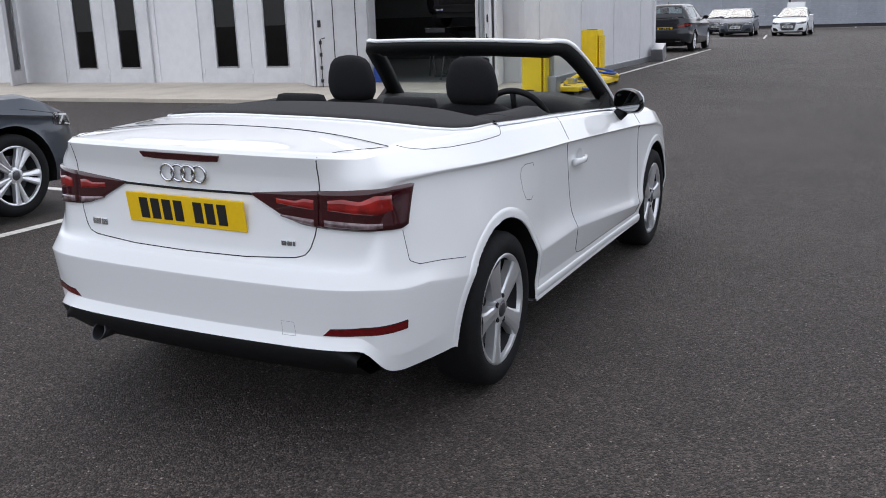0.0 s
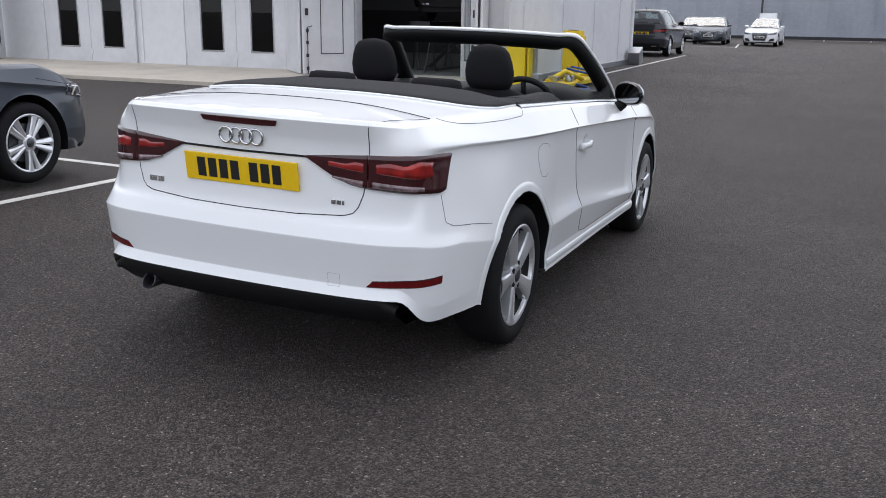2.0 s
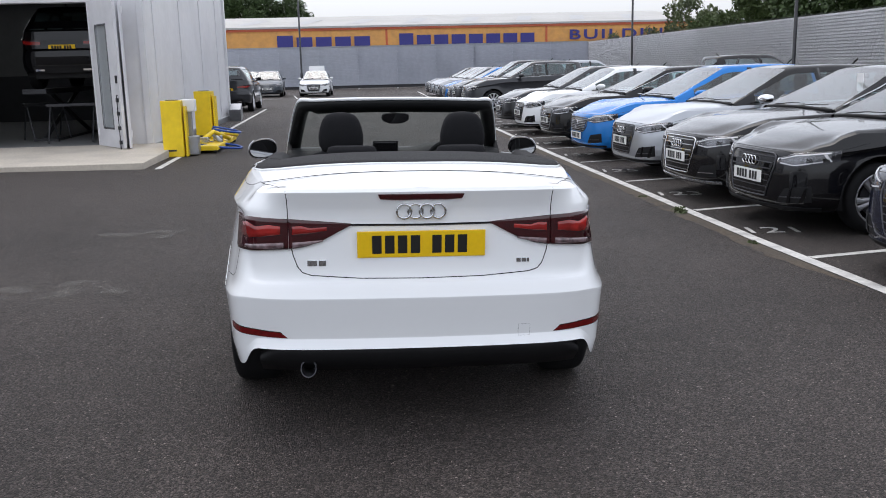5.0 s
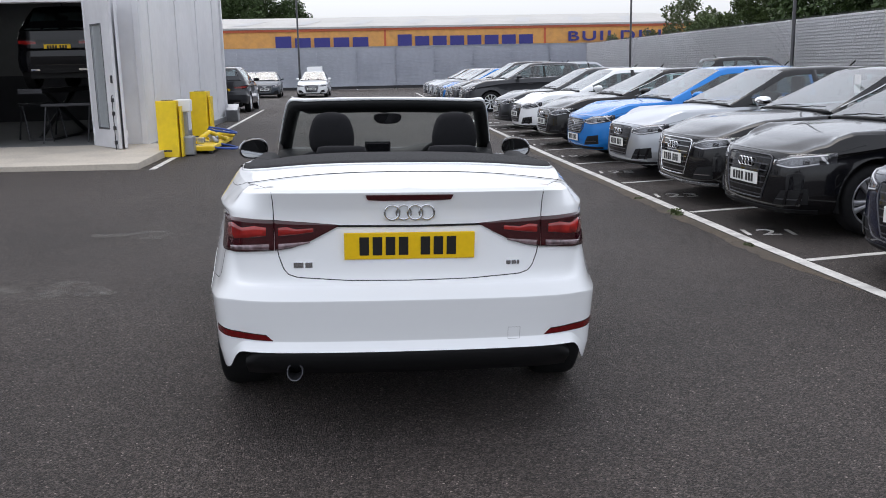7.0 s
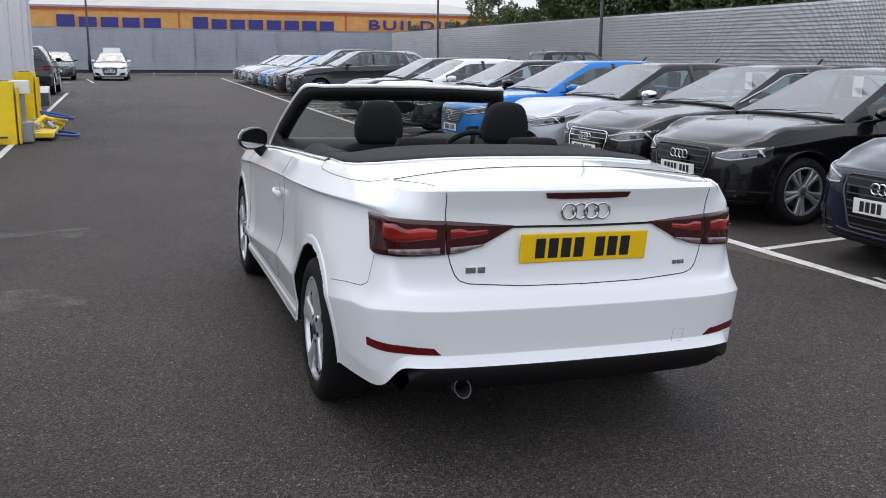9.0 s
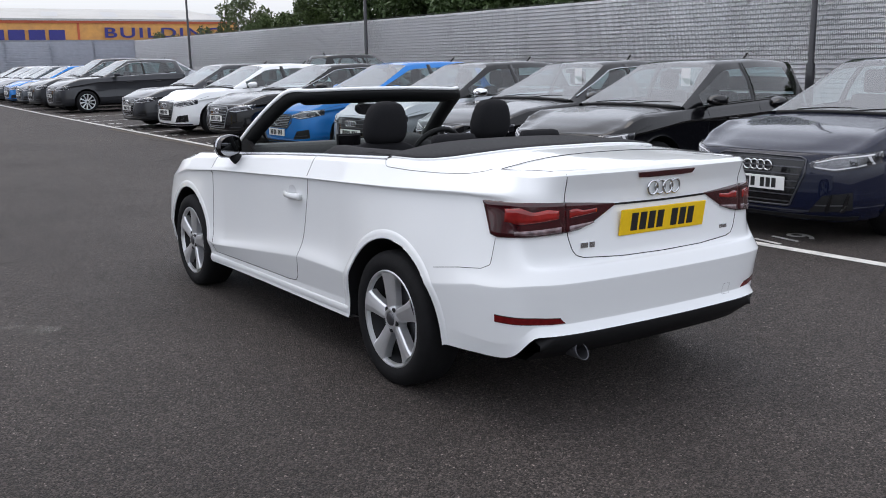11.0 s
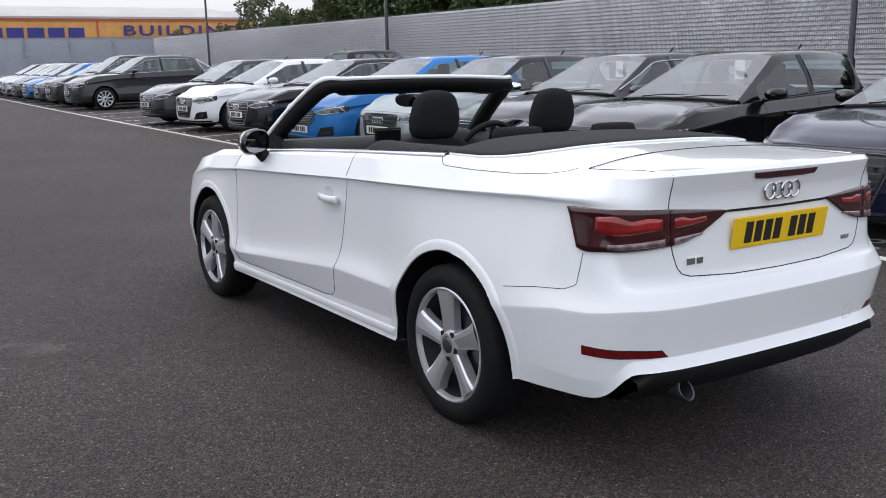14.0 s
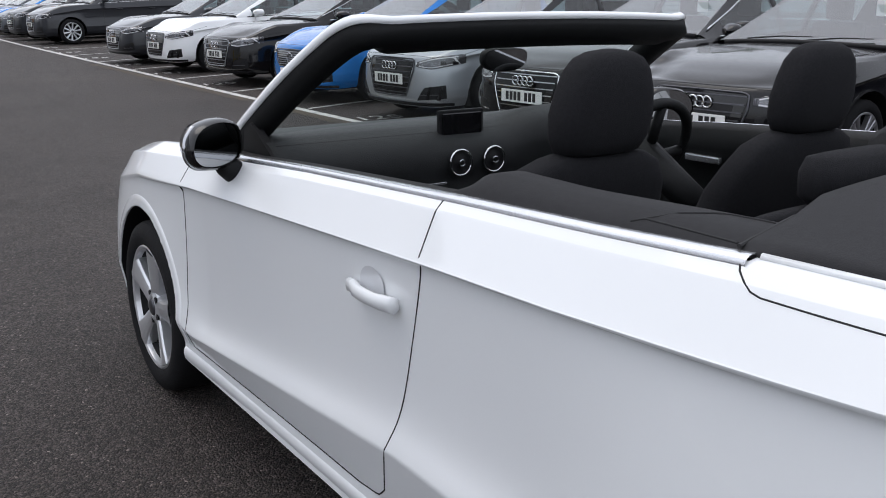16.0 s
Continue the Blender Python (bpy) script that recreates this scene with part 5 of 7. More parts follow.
    w = part("steering_wheel", bm, SOFT_TRIM, root, "black steering wheel", True)
    w.matrix_local = wm @ Matrix.Scale(1, 4)
    # seats
    def cushion(rows_):
        bm = bmesh.new()
        sheet(bm, rows_, closed=True)
        bm.faces.new([v for v in bm.verts][: len(rows_[0])][::-1])
        bm.verts.ensure_lookup_table()
        bm.faces.new(list(bm.verts)[-len(rows_[0]):])
        bmesh.ops.recalc_face_normals(bm, faces=bm.faces)
        return bm

    def section(cx, cy, z, w, d, n=28, p=3.2, lean=0.0):
        out = []
        for k in range(n):
            t = 2 * math.pi * k / n
            c, s_ = math.cos(t), math.sin(t)
            out.append((cx + w * math.copysign(abs(c) ** (2 / p), c), cy + d * math.copysign(abs(s_) ** (2 / p), s_), z))
        return out
    for cx, dy, up in ((-0.344, 0.036, 0.006), (0.358, -0.006, 0.008)):
        prof = [(0.50, 0.235, 0.07, 1.02), (0.60, 0.255, 0.085, 0.99), (0.75, 0.262, 0.085, 0.95), (0.90, 0.258, 0.078, 0.895), (0.97, 0.235, 0.068, 0.862), (1.02, 0.20, 0.058, 0.845), (1.045, 0.15, 0.045, 0.836), (1.06, 0.09, 0.028, 0.832)]
        seat = part("front_seat", cushion([section(cx, y + dy, z + up, w, d) for z, w, d, y in prof]), CLOTH, root, "dark grey cloth front seat", True)
        part("cushion", cushion([section(cx, 1.15, z, w, d) for z, w, d in ((0.42, 0.22, 0.24), (0.48, 0.25, 0.27), (0.54, 0.245, 0.265), (0.57, 0.2, 0.22))]), CLOTH, seat, "", True)
        prof = [(1.050, 0.088, 0.034, 0.825), (1.058, 0.112, 0.050, 0.825), (1.09, 0.128, 0.062, 0.820), (1.14, 0.134, 0.066, 0.813), (1.19, 0.130, 0.064, 0.806), (1.235, 0.118, 0.058, 0.801), (1.260, 0.098, 0.047, 0.799), (1.273, 0.066, 0.031, 0.798), (1.279, 0.02, 0.010, 0.798)]
        part("headrest", cushion([section(cx, y + dy, z + up, w * (0.99 - 0.14 * clip((z - 1.12) / 0.16, 0, 1)), d, p=3.0) for z, w, d, y in prof]), CLOTH, seat, "dark cloth headrest", True)
        for dx in (-0.055, 0.055):
            bm = bmesh.new()
            tube(bm, [(cx + dx, 0.835 + dy, 1.02), (cx + dx, 0.827 + dy, 1.08)], 0.007, 8)
            part("headrest_post", bm, CHROME, seat, "", True)
    # rear bench with low headrests
    bm = cushion([section(0, y, z, w, d) for z, w, d, y in ((0.5, 0.56, 0.08, 0.42), (0.7, 0.58, 0.08, 0.38), (0.9, 0.58, 0.075, 0.33), (1.0, 0.57, 0.06, 0.30), (1.04, 0.54, 0.03, 0.285))])
    bench = part("rear_seat", bm, CLOTH, root, "dark cloth rear bench", True)
    for cx in (-0.28, 0.29):
        part("headrest", cushion([section(cx, 0.285, z, w, d) for z, w, d in ((1.04, 0.10, 0.035), (1.06, 0.128, 0.045), (1.10, 0.13, 0.045), (1.125, 0.12, 0.036), (1.132, 0.09, 0.015))]), CLOTH, bench, "low dark rear headrest", True)
    return root


build_hero()


# ---- parked cars ----
def car_spec(wb=2.60, back=0.75, nose=0.86, half=0.885, zs=1.0, belt=0.93, rise=0.06, hood=0.0):
    yr, yf = -back, wb + nose
    b0, b1 = belt * zs, (belt + rise) * zs
    low = 0.22 * zs
    plan = [(0, yr), (0.35, yr + 0.01), (0.62, yr + 0.05), (half - 0.12, yr + 0.14), (half - 0.05, yr + 0.30), (half - 0.015, yr + 0.55), (half, 0.1), (half - 0.004, wb / 2), (half, wb - 0.1),
            (half - 0.02, wb + 0.30), (half - 0.075, wb + nose - 0.32), (half - 0.20, wb + nose - 0.13), (0.42, wb + nose - 0.03), (0, yf)]
    s = lambda pts: [(y, z * zs) for y, z in pts]  # noqa: E731
    nb = 0.76 + hood
    return dict(plan=plan, wb=wb, yr=yr, yf=yf, zs=zs, belt=(b0, b1),
                rear=[(0.30 * zs, 0.05), (0.40 * zs, 0.01), (0.55 * zs, 0.0), (0.64 * zs, 0.02), (0.70 * zs, 0.05), (0.84 * zs, 0.06), (0.87 * zs, 0.065), (b1 - 0.03, 0.08), (b1, 0.10)],
                front=[(0.19 * zs, 0.06), (0.26 * zs, 0.012), (0.36 * zs, 0.0), (0.47 * zs, 0.004), (0.57 * zs, 0.012), (0.67 * zs, 0.035), (0.695 * zs, 0.045), (0.716 * zs, 0.060), (0.730 * zs, 0.082)],
                side_z=[s([(-0.6, 0.27), (0, 0.23), (wb, 0.23), (wb + 0.6, 0.20)]), s([(-0.6, 0.36), (0, 0.30), (wb, 0.29)]), s([(-0.6, 0.52), (0.3, 0.44), (wb - 0.4, 0.40), (wb + 0.5, 0.38)]),
                        s([(-0.6, 0.62), (wb, 0.58)]), s([(-0.6, 0.80), (0, 0.80), (wb - 0.4, 0.77), (wb + 0.4, 0.68)]), s([(-0.6, 0.85), (0, 0.85), (wb - 0.4, 0.815), (wb + 0.45, 0.715)]),
                        s([(-0.6, 0.862), (0, 0.862), (wb - 0.4, 0.828), (wb + 0.45, 0.73)]),
                        [(-0.6, b1 - 0.03), (0.2, b1 - 0.04), (wb - 0.65, b0 - 0.03), (wb - 0.2, b0 - 0.05), (wb + 0.2, (nb + 0.085) * zs), (wb + 0.6, 0.768 * zs), (wb + 0.85, 0.725 * zs)],
                        [(-0.6, b1), (0.2, b1 - 0.01), (wb - 0.65, b0), (wb - 0.2, b0 - 0.02), (wb + 0.2, (nb + 0.112) * zs), (wb + 0.6, 0.790 * zs), (wb + 0.85, 0.742 * zs)]],
                side_in=[[(0, 0.06)], [(0, 0.015)], [(0, 0.0)], [(0, 0.02), (0.4, 0.028), (wb - 0.6, 0.028), (wb, 0.012)], [(0, 0.03)], [(0, 0.016)], [(0, 0.024)], [(0, 0.06), (wb, 0.07)], [(0, 0.085), (wb - 0.3, 0.09), (wb + 0.2, 0.12)]])


def build_car(name, m, label, body, spec, roof, style="audi", rim="ten", rim_mat=None, plate_white=True, group="", trim=True, wheels=True, n=90, wr=0.315, roof_paint=None, cabin=True, card=False, rear_detail=False):
    """A closed car. roof: height, header and hatch places along the car."""
    root = thing(name, m, label, "car", group)
    sh = Shell(spec, n, 0.8)
    zs, wb, yr, yf = spec["zs"], spec["wb"], spec["yr"], spec["yf"]
    H = roof["h"]
    y_cowl, y_head, y_back, y_tail = roof["cowl"], roof["head"], roof["back"], roof["tail"]
    E = sh.edge()
    S, Fr, R = sh.s_side, sh.s_front, sh.s_rear
    i_cowl = int(S(y_cowl))
    zc = table(spec["side_z"][8], y_cowl) + 0.035
    zn, ye = float(E[-1][2]), float(E[-1][1])
    bz = [(y_cowl, zc), (y_cowl + 0.35, zc - 0.034), (ye - 0.42, zn + 0.135), (ye - 0.16, zn + 0.066), (ye - 0.05, zn + 0.026), (ye, zn)]
    bz = [tuple(p) for p in smooth_curve(sorted(bz), 60)]
    rim_e = E[i_cowl:]
    rim_y = np.maximum.accumulate(rim_e[:, 1] + np.arange(len(rim_e)) * 1e-7)

    nose = rim_e[rim_e[:, 1] > ye - 0.40][::-1]

    def bonnet_z(x, y):
        """A flat plateau between two creases that run apart from the lamps to the pillars, and a fall to the wings."""
        xe, ze = float(np.interp(y, rim_y, rim_e[:, 0])), float(np.interp(y, rim_y, rim_e[:, 2]))
        xc = min(0.40 + 0.20 * clip((ye - y) / (ye - y_cowl), 0, 1), 0.60 * xe)
        yn, zx = float(np.interp(abs(x), nose[:, 0], nose[:, 1])), float(np.interp(abs(x), nose[:, 0], nose[:, 2]))
        near = clip(1 - (yn - y) / 0.7, 0, 1)
        top = table(bz, min(ye, y + (ye - yn) * near)) + (zx - zn) * near - 0.012 * (x / 0.6) ** 2 * (1 - near)
        d = abs(x) - xc
        d = 0.5 * (d + math.sqrt(d * d + 0.0005))
        return top - min(1.0, d / max(0.02, xe - xc)) * max(0.0, top - ze - 0.008)

    front = deck(sh, i_cowl, len(E) - 1, bonnet_z, 20, lambda f, e: y_cowl + (E[-1][1] - y_cowl) * f, 9)
    V, F, N = body_mesh(sh, [(0.0, wr, wr + 0.055), (wb, wr, wr + 0.055)], [front])
    groups = {"body": [], "bonnet": [], "front_bumper": []}
    for f in F:
        c = V[list(f)].mean(0)
        key = "bonnet" if c[1] > y_cowl and abs(c[0]) < 0.70 and c[2] > zn + 0.005 else "front_bumper" if c[1] > wb + 0.42 and c[2] < 0.66 * zs else "body"
        groups[key].append(f)
    P = {k: skin_part(k, V, N, fs, body, root) for k, fs in groups.items()}
    main = P["body"]
    # glasshouse
    ys = sorted(set(list(np.linspace(y_cowl, y_head, 9)) + list(np.linspace(y_head, y_back, 12)) + list(np.linspace(y_back, y_tail, 7))), reverse=True)
    zt = [(y_tail, table(spec["side_z"][8], y_tail) + 0.03), (y_back, H - 0.045), (y_back + 0.35, H - 0.015), (0.5 * (y_back + y_head), H), (y_head + -0.15, H - 0.015), (y_head, H - 0.045), (y_cowl, zc)]
    xt = [(y_tail, 0.60), (y_back, 0.50), (0.4, 0.555), (y_head, 0.565), (y_cowl, 0.755)]
    zt.sort()
    xt.sort()
    rows = []
    for y in ys:
        b = sh.column(S(clip(y, yr + 0.25, wb)))[-1]
        xb, zb = b[0] - 0.005, min(b[2], table(zt, y) - 0.004)
        if y < yr + 0.25:
            xb = min(xb, 0.66)
        z1, x1 = table(zt, y), table(xt, y)
        z1 = max(z1, zb + 0.006)
        e = z1 - 0.05 * clip((z1 - zb) / 0.3, 0, 1)
        row = []
        for t in (0.0, 0.06, 0.3, 0.6, 0.86, 1.0):
            bow = 0.03 * math.sin(math.pi * t) * clip((z1 - zb) / 0.4, 0, 1)
            row.append((xb + (x1 - xb) * t + bow, y, zb + (e - zb) * t))
        row += [(x1 - 0.03, y, e + (z1 - e) * 0.55), (x1 * 0.6, y, z1 - (z1 - e) * 0.12), (0.0, y, z1)]
        rows.append(row)
    sets = {"roof": [], "windscreen": [], "rear_window": [], "side_window": []}
    nrow = len(rows[0])
    for i in range(len(ys) - 1):
        ym = 0.5 * (ys[i] + ys[i + 1])
        for k in range(nrow - 1):
            for side in (1, -1):
                q = [flip(rows[i][k], side), flip(rows[i + 1][k], side), flip(rows[i + 1][k + 1], side), flip(rows[i][k + 1], side)]
                if side > 0:
                    q = q[::-1]
                if k in (1, 2, 3) and roof["quarter"] < ym < y_cowl - 0.28:
                    key = "side_window" + ("R" if side > 0 else "L")
                elif k >= 6 and ym > y_head:
                    key = "windscreen"
                elif k >= 6 and ym < y_back - 0.02 and ym > y_tail + 0.06:
                    key = "rear_window"
                else:
                    key = "roof"
                sets.setdefault(key, []).append(q)
    for key, quads in sets.items():
        if not quads:
            continue
        bm = bmesh.new()
        for q in quads:
            bm.faces.new([bm.verts.new(p) for p in q])
        bmesh.ops.remove_doubles(bm, verts=bm.verts, dist=1e-4)
        bmesh.ops.recalc_face_normals(bm, faces=bm.faces)
        glass = "window" in key or key == "windscreen"
        nm = key[:-1] if key[-1] in "LR" else key
        ob = part(nm, bm, (SCREEN if key == "windscreen" else TINT) if glass else (roof_paint or body), root, "", True)
        if glass:
            ob.visible_shadow = False
    for side in (1, -1):
        # window surround, middle pillar, mirror
        base = [flip(Vector(r[0]), side) + Vector((side * 0.004, 0, 0.006)) for r, y in zip(rows, ys) if y < y_cowl - 0.12 and y > roof["quarter"] - 0.05]
        top = [flip(Vector(r[4]), side) + Vector((side * 0.004, 0, 0.01)) for r, y in zip(rows, ys) if y < y_cowl - 0.05 and y > roof["quarter"] - 0.02]
        if len(base) > 1:
            bm = bmesh.new()
            tube(bm, base, 0.009, 6)
            if trim == "full":
                tube(bm, top, 0.009, 6)
            part("window_trim", bm, LAMP_BODY if trim else GLOSS_BLACK, root, "", True)
        for yp in roof["pillars"]:
            i = min(range(len(ys)), key=lambda j: abs(ys[j] - yp))
            bm = bmesh.new()
            strip = [flip(Vector(p), side) for p in rows[i][0:6]]
            sheet(bm, [[p + Vector((side * 0.004, -0.04, 0)), p + Vector((side * 0.008, 0, 0)), p + Vector((side * 0.004, 0.04, 0)), p + Vector((-side * 0.03, 0.03, 0)), p + Vector((-side * 0.03, -0.03, 0))] for p in strip], closed=True)
            bmesh.ops.recalc_face_normals(bm, faces=bm.faces)
            part("middle_pillar", bm, GLOSS_BLACK, root, "", True)
        ym = y_cowl - 0.42
        q = sh.column(S(ym))[-1]
        bm = bmesh.new()
        rr = []
        for yy, sc in ((-0.01, 0.82), (0.0, 1.0), (0.05, 1.0), (0.10, 0.75), (0.125, 0.3), (0.13, 0.02)):
            rr.append([(side * (q[0] + 0.13 + sc * 0.105 * math.cos(t)), ym + yy - 0.02 * math.cos(t), q[2] + 0.075 + sc * 0.062 * math.copysign(abs(math.sin(t)) ** 0.8, math.sin(t))) for t in (2 * math.pi * k / 16 for k in range(16))])
        sheet(bm, rr, closed=True)
        tube(bm, [(side * (q[0] - 0.01), ym + 0.05, q[2] + 0.0), (side * (q[0] + 0.08), ym + 0.05, q[2] + 0.03)], 0.022, 8)
        bmesh.ops.recalc_face_normals(bm, faces=bm.faces)
        part("door_mirror", bm, roof.get("mirror") or body, root, "", True)
        # door joints and handles
        for yj in roof["doors"]:
            b = sh.column(S(yj))[-1]
            seam(sh, [(S(yj), b[2] - 0.02), (S(yj + 0.02), 0.6 * zs), (S(yj + 0.03), 0.30 * zs)], "door_joint", main, side, 0.003, n=14)
        for yh in roof["handles"]:
            q, nn = sh.at(S(yh), 0.80 * zs)
            bm = bmesh.new()
            tube(bm, [flip(q + nn * 0.005 + Vector((0, -0.09, 0)), side), flip(q + nn * 0.03 + Vector((0, -0.05, 0)), side), flip(q + nn * 0.03 + Vector((0, 0.05, 0)), side), flip(q + nn * 0.005 + Vector((0, 0.09, 0)), side)], 0.014, 8)
            part("door_handle", bm, body, main, "", True)
        # wheel liners and wheels
        for cy in (0.0, wb):
            bm = bmesh.new()
            r = wr + 0.055
            sheet(bm, [[(side * 0.86, cy + r * math.cos(a), wr + r * math.sin(a)), (side * 0.55, cy + r * math.cos(a), wr + r * math.sin(a))] for a in np.linspace(radians(-15), radians(195), 20)])
            part("arch_liner", bm, BLACK_PLASTIC, root)
            if wheels:
                build_wheel(root, spec["plan"][6][0] - 0.02, cy, side, r=wr, rim=wr * 0.71, style=rim, material=rim_mat or ALLOY, tilt=17 * (cy + 1), seg=28)
        # headlamps
        lz = roof.get("lamp", (0.600, 0.694))
        x0, x1 = roof.get("lampx", (0.44, 0.80))
        sx = [Fr(x0), Fr(0.5 * (x0 + x1)), S(wb + spec["yf"] - wb - 0.42)]
        lo = [(sx[0], lz[0] * zs + 0.012), (sx[1], lz[0] * zs - 0.012), (sx[2], lz[0] * zs + 0.050)]
        hi = [(sx[0], lz[0] * zs + 0.055), (sx[1], lz[1] * zs + 0.012), (sx[2], lz[1] * zs + 0.040)]
        lamp = patch(sh, lo, hi, "headlamp", LAMP_SHELL, main, side, 0.004, 16, 5, 0.02, "headlamp")
        inner_lo = [(sx[0] * 0.8 + sx[1] * 0.2, lz[0] * zs + 0.022), (sx[1], lz[0] * zs + 0.008), (sx[2] * 0.8 + sx[1] * 0.2, lz[0] * zs + 0.060)]
        inner_hi = [(sx[0] * 0.8 + sx[1] * 0.2, lz[0] * zs + 0.046), (sx[1], lz[1] * zs - 0.012), (sx[2] * 0.8 + sx[1] * 0.2, lz[1] * zs + 0.018)]
        patch(sh, inner_lo, inner_hi, "reflector", LAMP_INNER, lamp, side, 0.007, 12, 3, 0.004)
        patch(sh, [(a, b + 0.002) for a, b in inner_hi], [(a, b + 0.010) for a, b in inner_hi], "running_light", WHITE_PAPER, lamp, side, 0.008, 12, 3, 0.004)
        patch(sh, [(a, b - 0.010) for a, b in inner_lo], inner_lo, "running_light", WHITE_PAPER, lamp, side, 0.008, 12, 2, 0.004)
        end = [sx[2] * t + sx[1] * (1 - t) for t in (0.70, 0.77)]
        patch(sh, [(a - 0.6, lz[0] * zs + 0.044) for a in end], [(a + 0.6, lz[1] * zs + 0.012) for a in end], "running_light", WHITE_PAPER, lamp, side, 0.009, 3, 8, 0.004)
        cover = patch(sh, lo, hi, "lamp_cover", HEADLAMP_GLASS, lamp, side, 0.013, 16, 4, 0.006, "clear lamp cover", True)
        cover.visible_shadow = False
        # bonnet's shut line over the lamps and grille
        seam(sh, [(len(E) - 1.0, 0.725 * zs), (Fr(0.40), 0.722 * zs), (sx[1], lz[1] * zs + 0.018), (sx[2], lz[1] * zs + 0.047), (S(wb + 0.12), 0.80 * zs)], "bonnet_joint", P["bonnet"], side, 0.0028, n=36)
        for t in (0.35, 0.7):
            a = sx[1] * (1 - t) + sx[2] * t
            patch(sh, [(a - 0.7, lz[0] * zs + 0.024 + 0.02 * t), (a + 0.7, lz[0] * zs + 0.026 + 0.02 * t)], [(a - 0.7, lz[1] * zs - 0.028), (a + 0.7, lz[1] * zs - 0.022)], "lens", GLOSS_BLACK, lamp, side, 0.009, 4, 3, 0.004)
        # lower intake
        patch(sh, [(Fr(0.45), 0.262 * zs), (Fr(0.74), 0.29 * zs)], [(Fr(0.55), 0.40 * zs), (Fr(0.735), 0.43 * zs)], "air_intake", BLACK_PLASTIC, P["front_bumper"], side, 0.003, 8, 4, 0.012)
        patch(sh, [(Fr(0.50), 0.315 * zs), (Fr(0.71), 0.325 * zs)], [(Fr(0.50), 0.325 * zs), (Fr(0.71), 0.335 * zs)], "intake_blade", ALLOY_DARK if style != "light" else CHROME, P["front_bumper"], side, 0.006, 8, 3, 0.006)
        if style == "dark":
            for xb in (0.60, 0.70):
                patch(sh, [(Fr(xb - 0.03), 0.275 * zs), (Fr(xb), 0.275 * zs)], [(Fr(xb + 0.008), 0.415 * zs), (Fr(xb + 0.02), 0.415 * zs)], "intake_blade", GLOSS_BLACK, P["front_bumper"], side, 0.012, 3, 6, 0.010)
        # grille, half by half
        g0, g1 = (0.30, 0.69) if style != "merc" else (0.44, 0.66)
        gx = 0.405 if style != "merc" else 0.42
        lo = [(len(E) - 1.0, g0 * zs), (Fr(gx * 0.74), g0 * zs + 0.004)]
        hi = [(len(E) - 1.0, g1 * zs), (Fr(gx), g1 * zs - 0.02)]
        g = patch(sh, lo, hi, "grille", GLOSS_BLACK, P["front_bumper"], side, 0.005, 10, 6, 0.015)
        for k in range(7):
            z = (g0 + 0.03 + (g1 - g0 - 0.06) * k / 6) * zs
            w = gx * (0.77 + 0.19 * k / 6)
            patch(sh, [(len(E) - 1.0, z), (Fr(w), z)], [(len(E) - 1.0, z + 0.009), (Fr(w), z + 0.009)], "slat", ALLOY_DARK if style == "dark" else CHROME if style == "light" else STEEL, g, side, 0.010, 8, 2, 0.006)
        rim_pts = [(len(E) - 1.0, g0 * zs), (Fr(gx * 0.74), g0 * zs + 0.004), (Fr(gx), (g1 - 0.12) * zs), (Fr(gx), g1 * zs - 0.02), (Fr(gx * 0.9), g1 * zs), (len(E) - 1.0, g1 * zs + 0.004)]
        seam(sh, rim_pts, "grille_frame", g, side, 0.008, material=CHROME if style == "light" else STEEL if style == "audi" else ALLOY_DARK, sink=-0.004, n=40)
        # splitter lip
        patch(sh, [(len(E) - 1.0, 0.205 * zs), (Fr(0.78), 0.21 * zs)], [(len(E) - 1.0, 0.235 * zs), (Fr(0.78), 0.24 * zs)], "front_lip", LAMP_BODY if style == "light" else BLACK_PLASTIC, P["front_bumper"], side, 0.010, 14, 3, 0.02)
        # tail lamps
        lo = [(R(0.42), 0.74 * zs), (R(0.66), 0.735 * zs), (S(yr + 0.40), 0.78 * zs)]
        hi = [(R(0.42), 0.82 * zs), (R(0.66), 0.835 * zs), (S(yr + 0.40), 0.86 * zs)]
        tl = patch(sh, lo, hi, "tail_lamp", LENS_RED, main, side, 0.006, 14, 4, 0.015, "red tail lamp")
        if rear_detail:
            patch(sh, [(a, b + 0.02) for a, b in lo], [(a, b - 0.03) for a, b in hi], "light_guide", LENS_BRIGHT, tl, side, 0.009, 14, 3, 0.006)
            patch(sh, [(0.0, 0.27 * zs), (R(0.6), 0.28 * zs)], [(0.0, 0.40 * zs), (R(0.62), 0.40 * zs)], "rear_diffuser", BLACK_PLASTIC, main, side, 0.005, 12, 3, 0.02)
            patch(sh, [(R(0.38), 0.30 * zs), (R(0.56), 0.30 * zs)], [(R(0.38), 0.34 * zs), (R(0.56), 0.34 * zs)], "exhaust_trim", CHROME, main, side, 0.010, 6, 3, 0.02)
    qf, nf = sh.at(len(E) - 1.02, 0.40 * zs)
    qb, _ = sh.at(0.02, 0.80 * zs)
    if plate_white:
        plate(P["front_bumper"], pose(0, yf + 0.008, 0.475 * zs if style != "merc" else 0.37 * zs, 0, 0, 180), True)
    plate(main, pose(0, qb.y - 0.012, 0.70 * zs, 6, 0, 0))
    qz, _ = sh.at(len(E) - 1.02, 0.61 * zs)
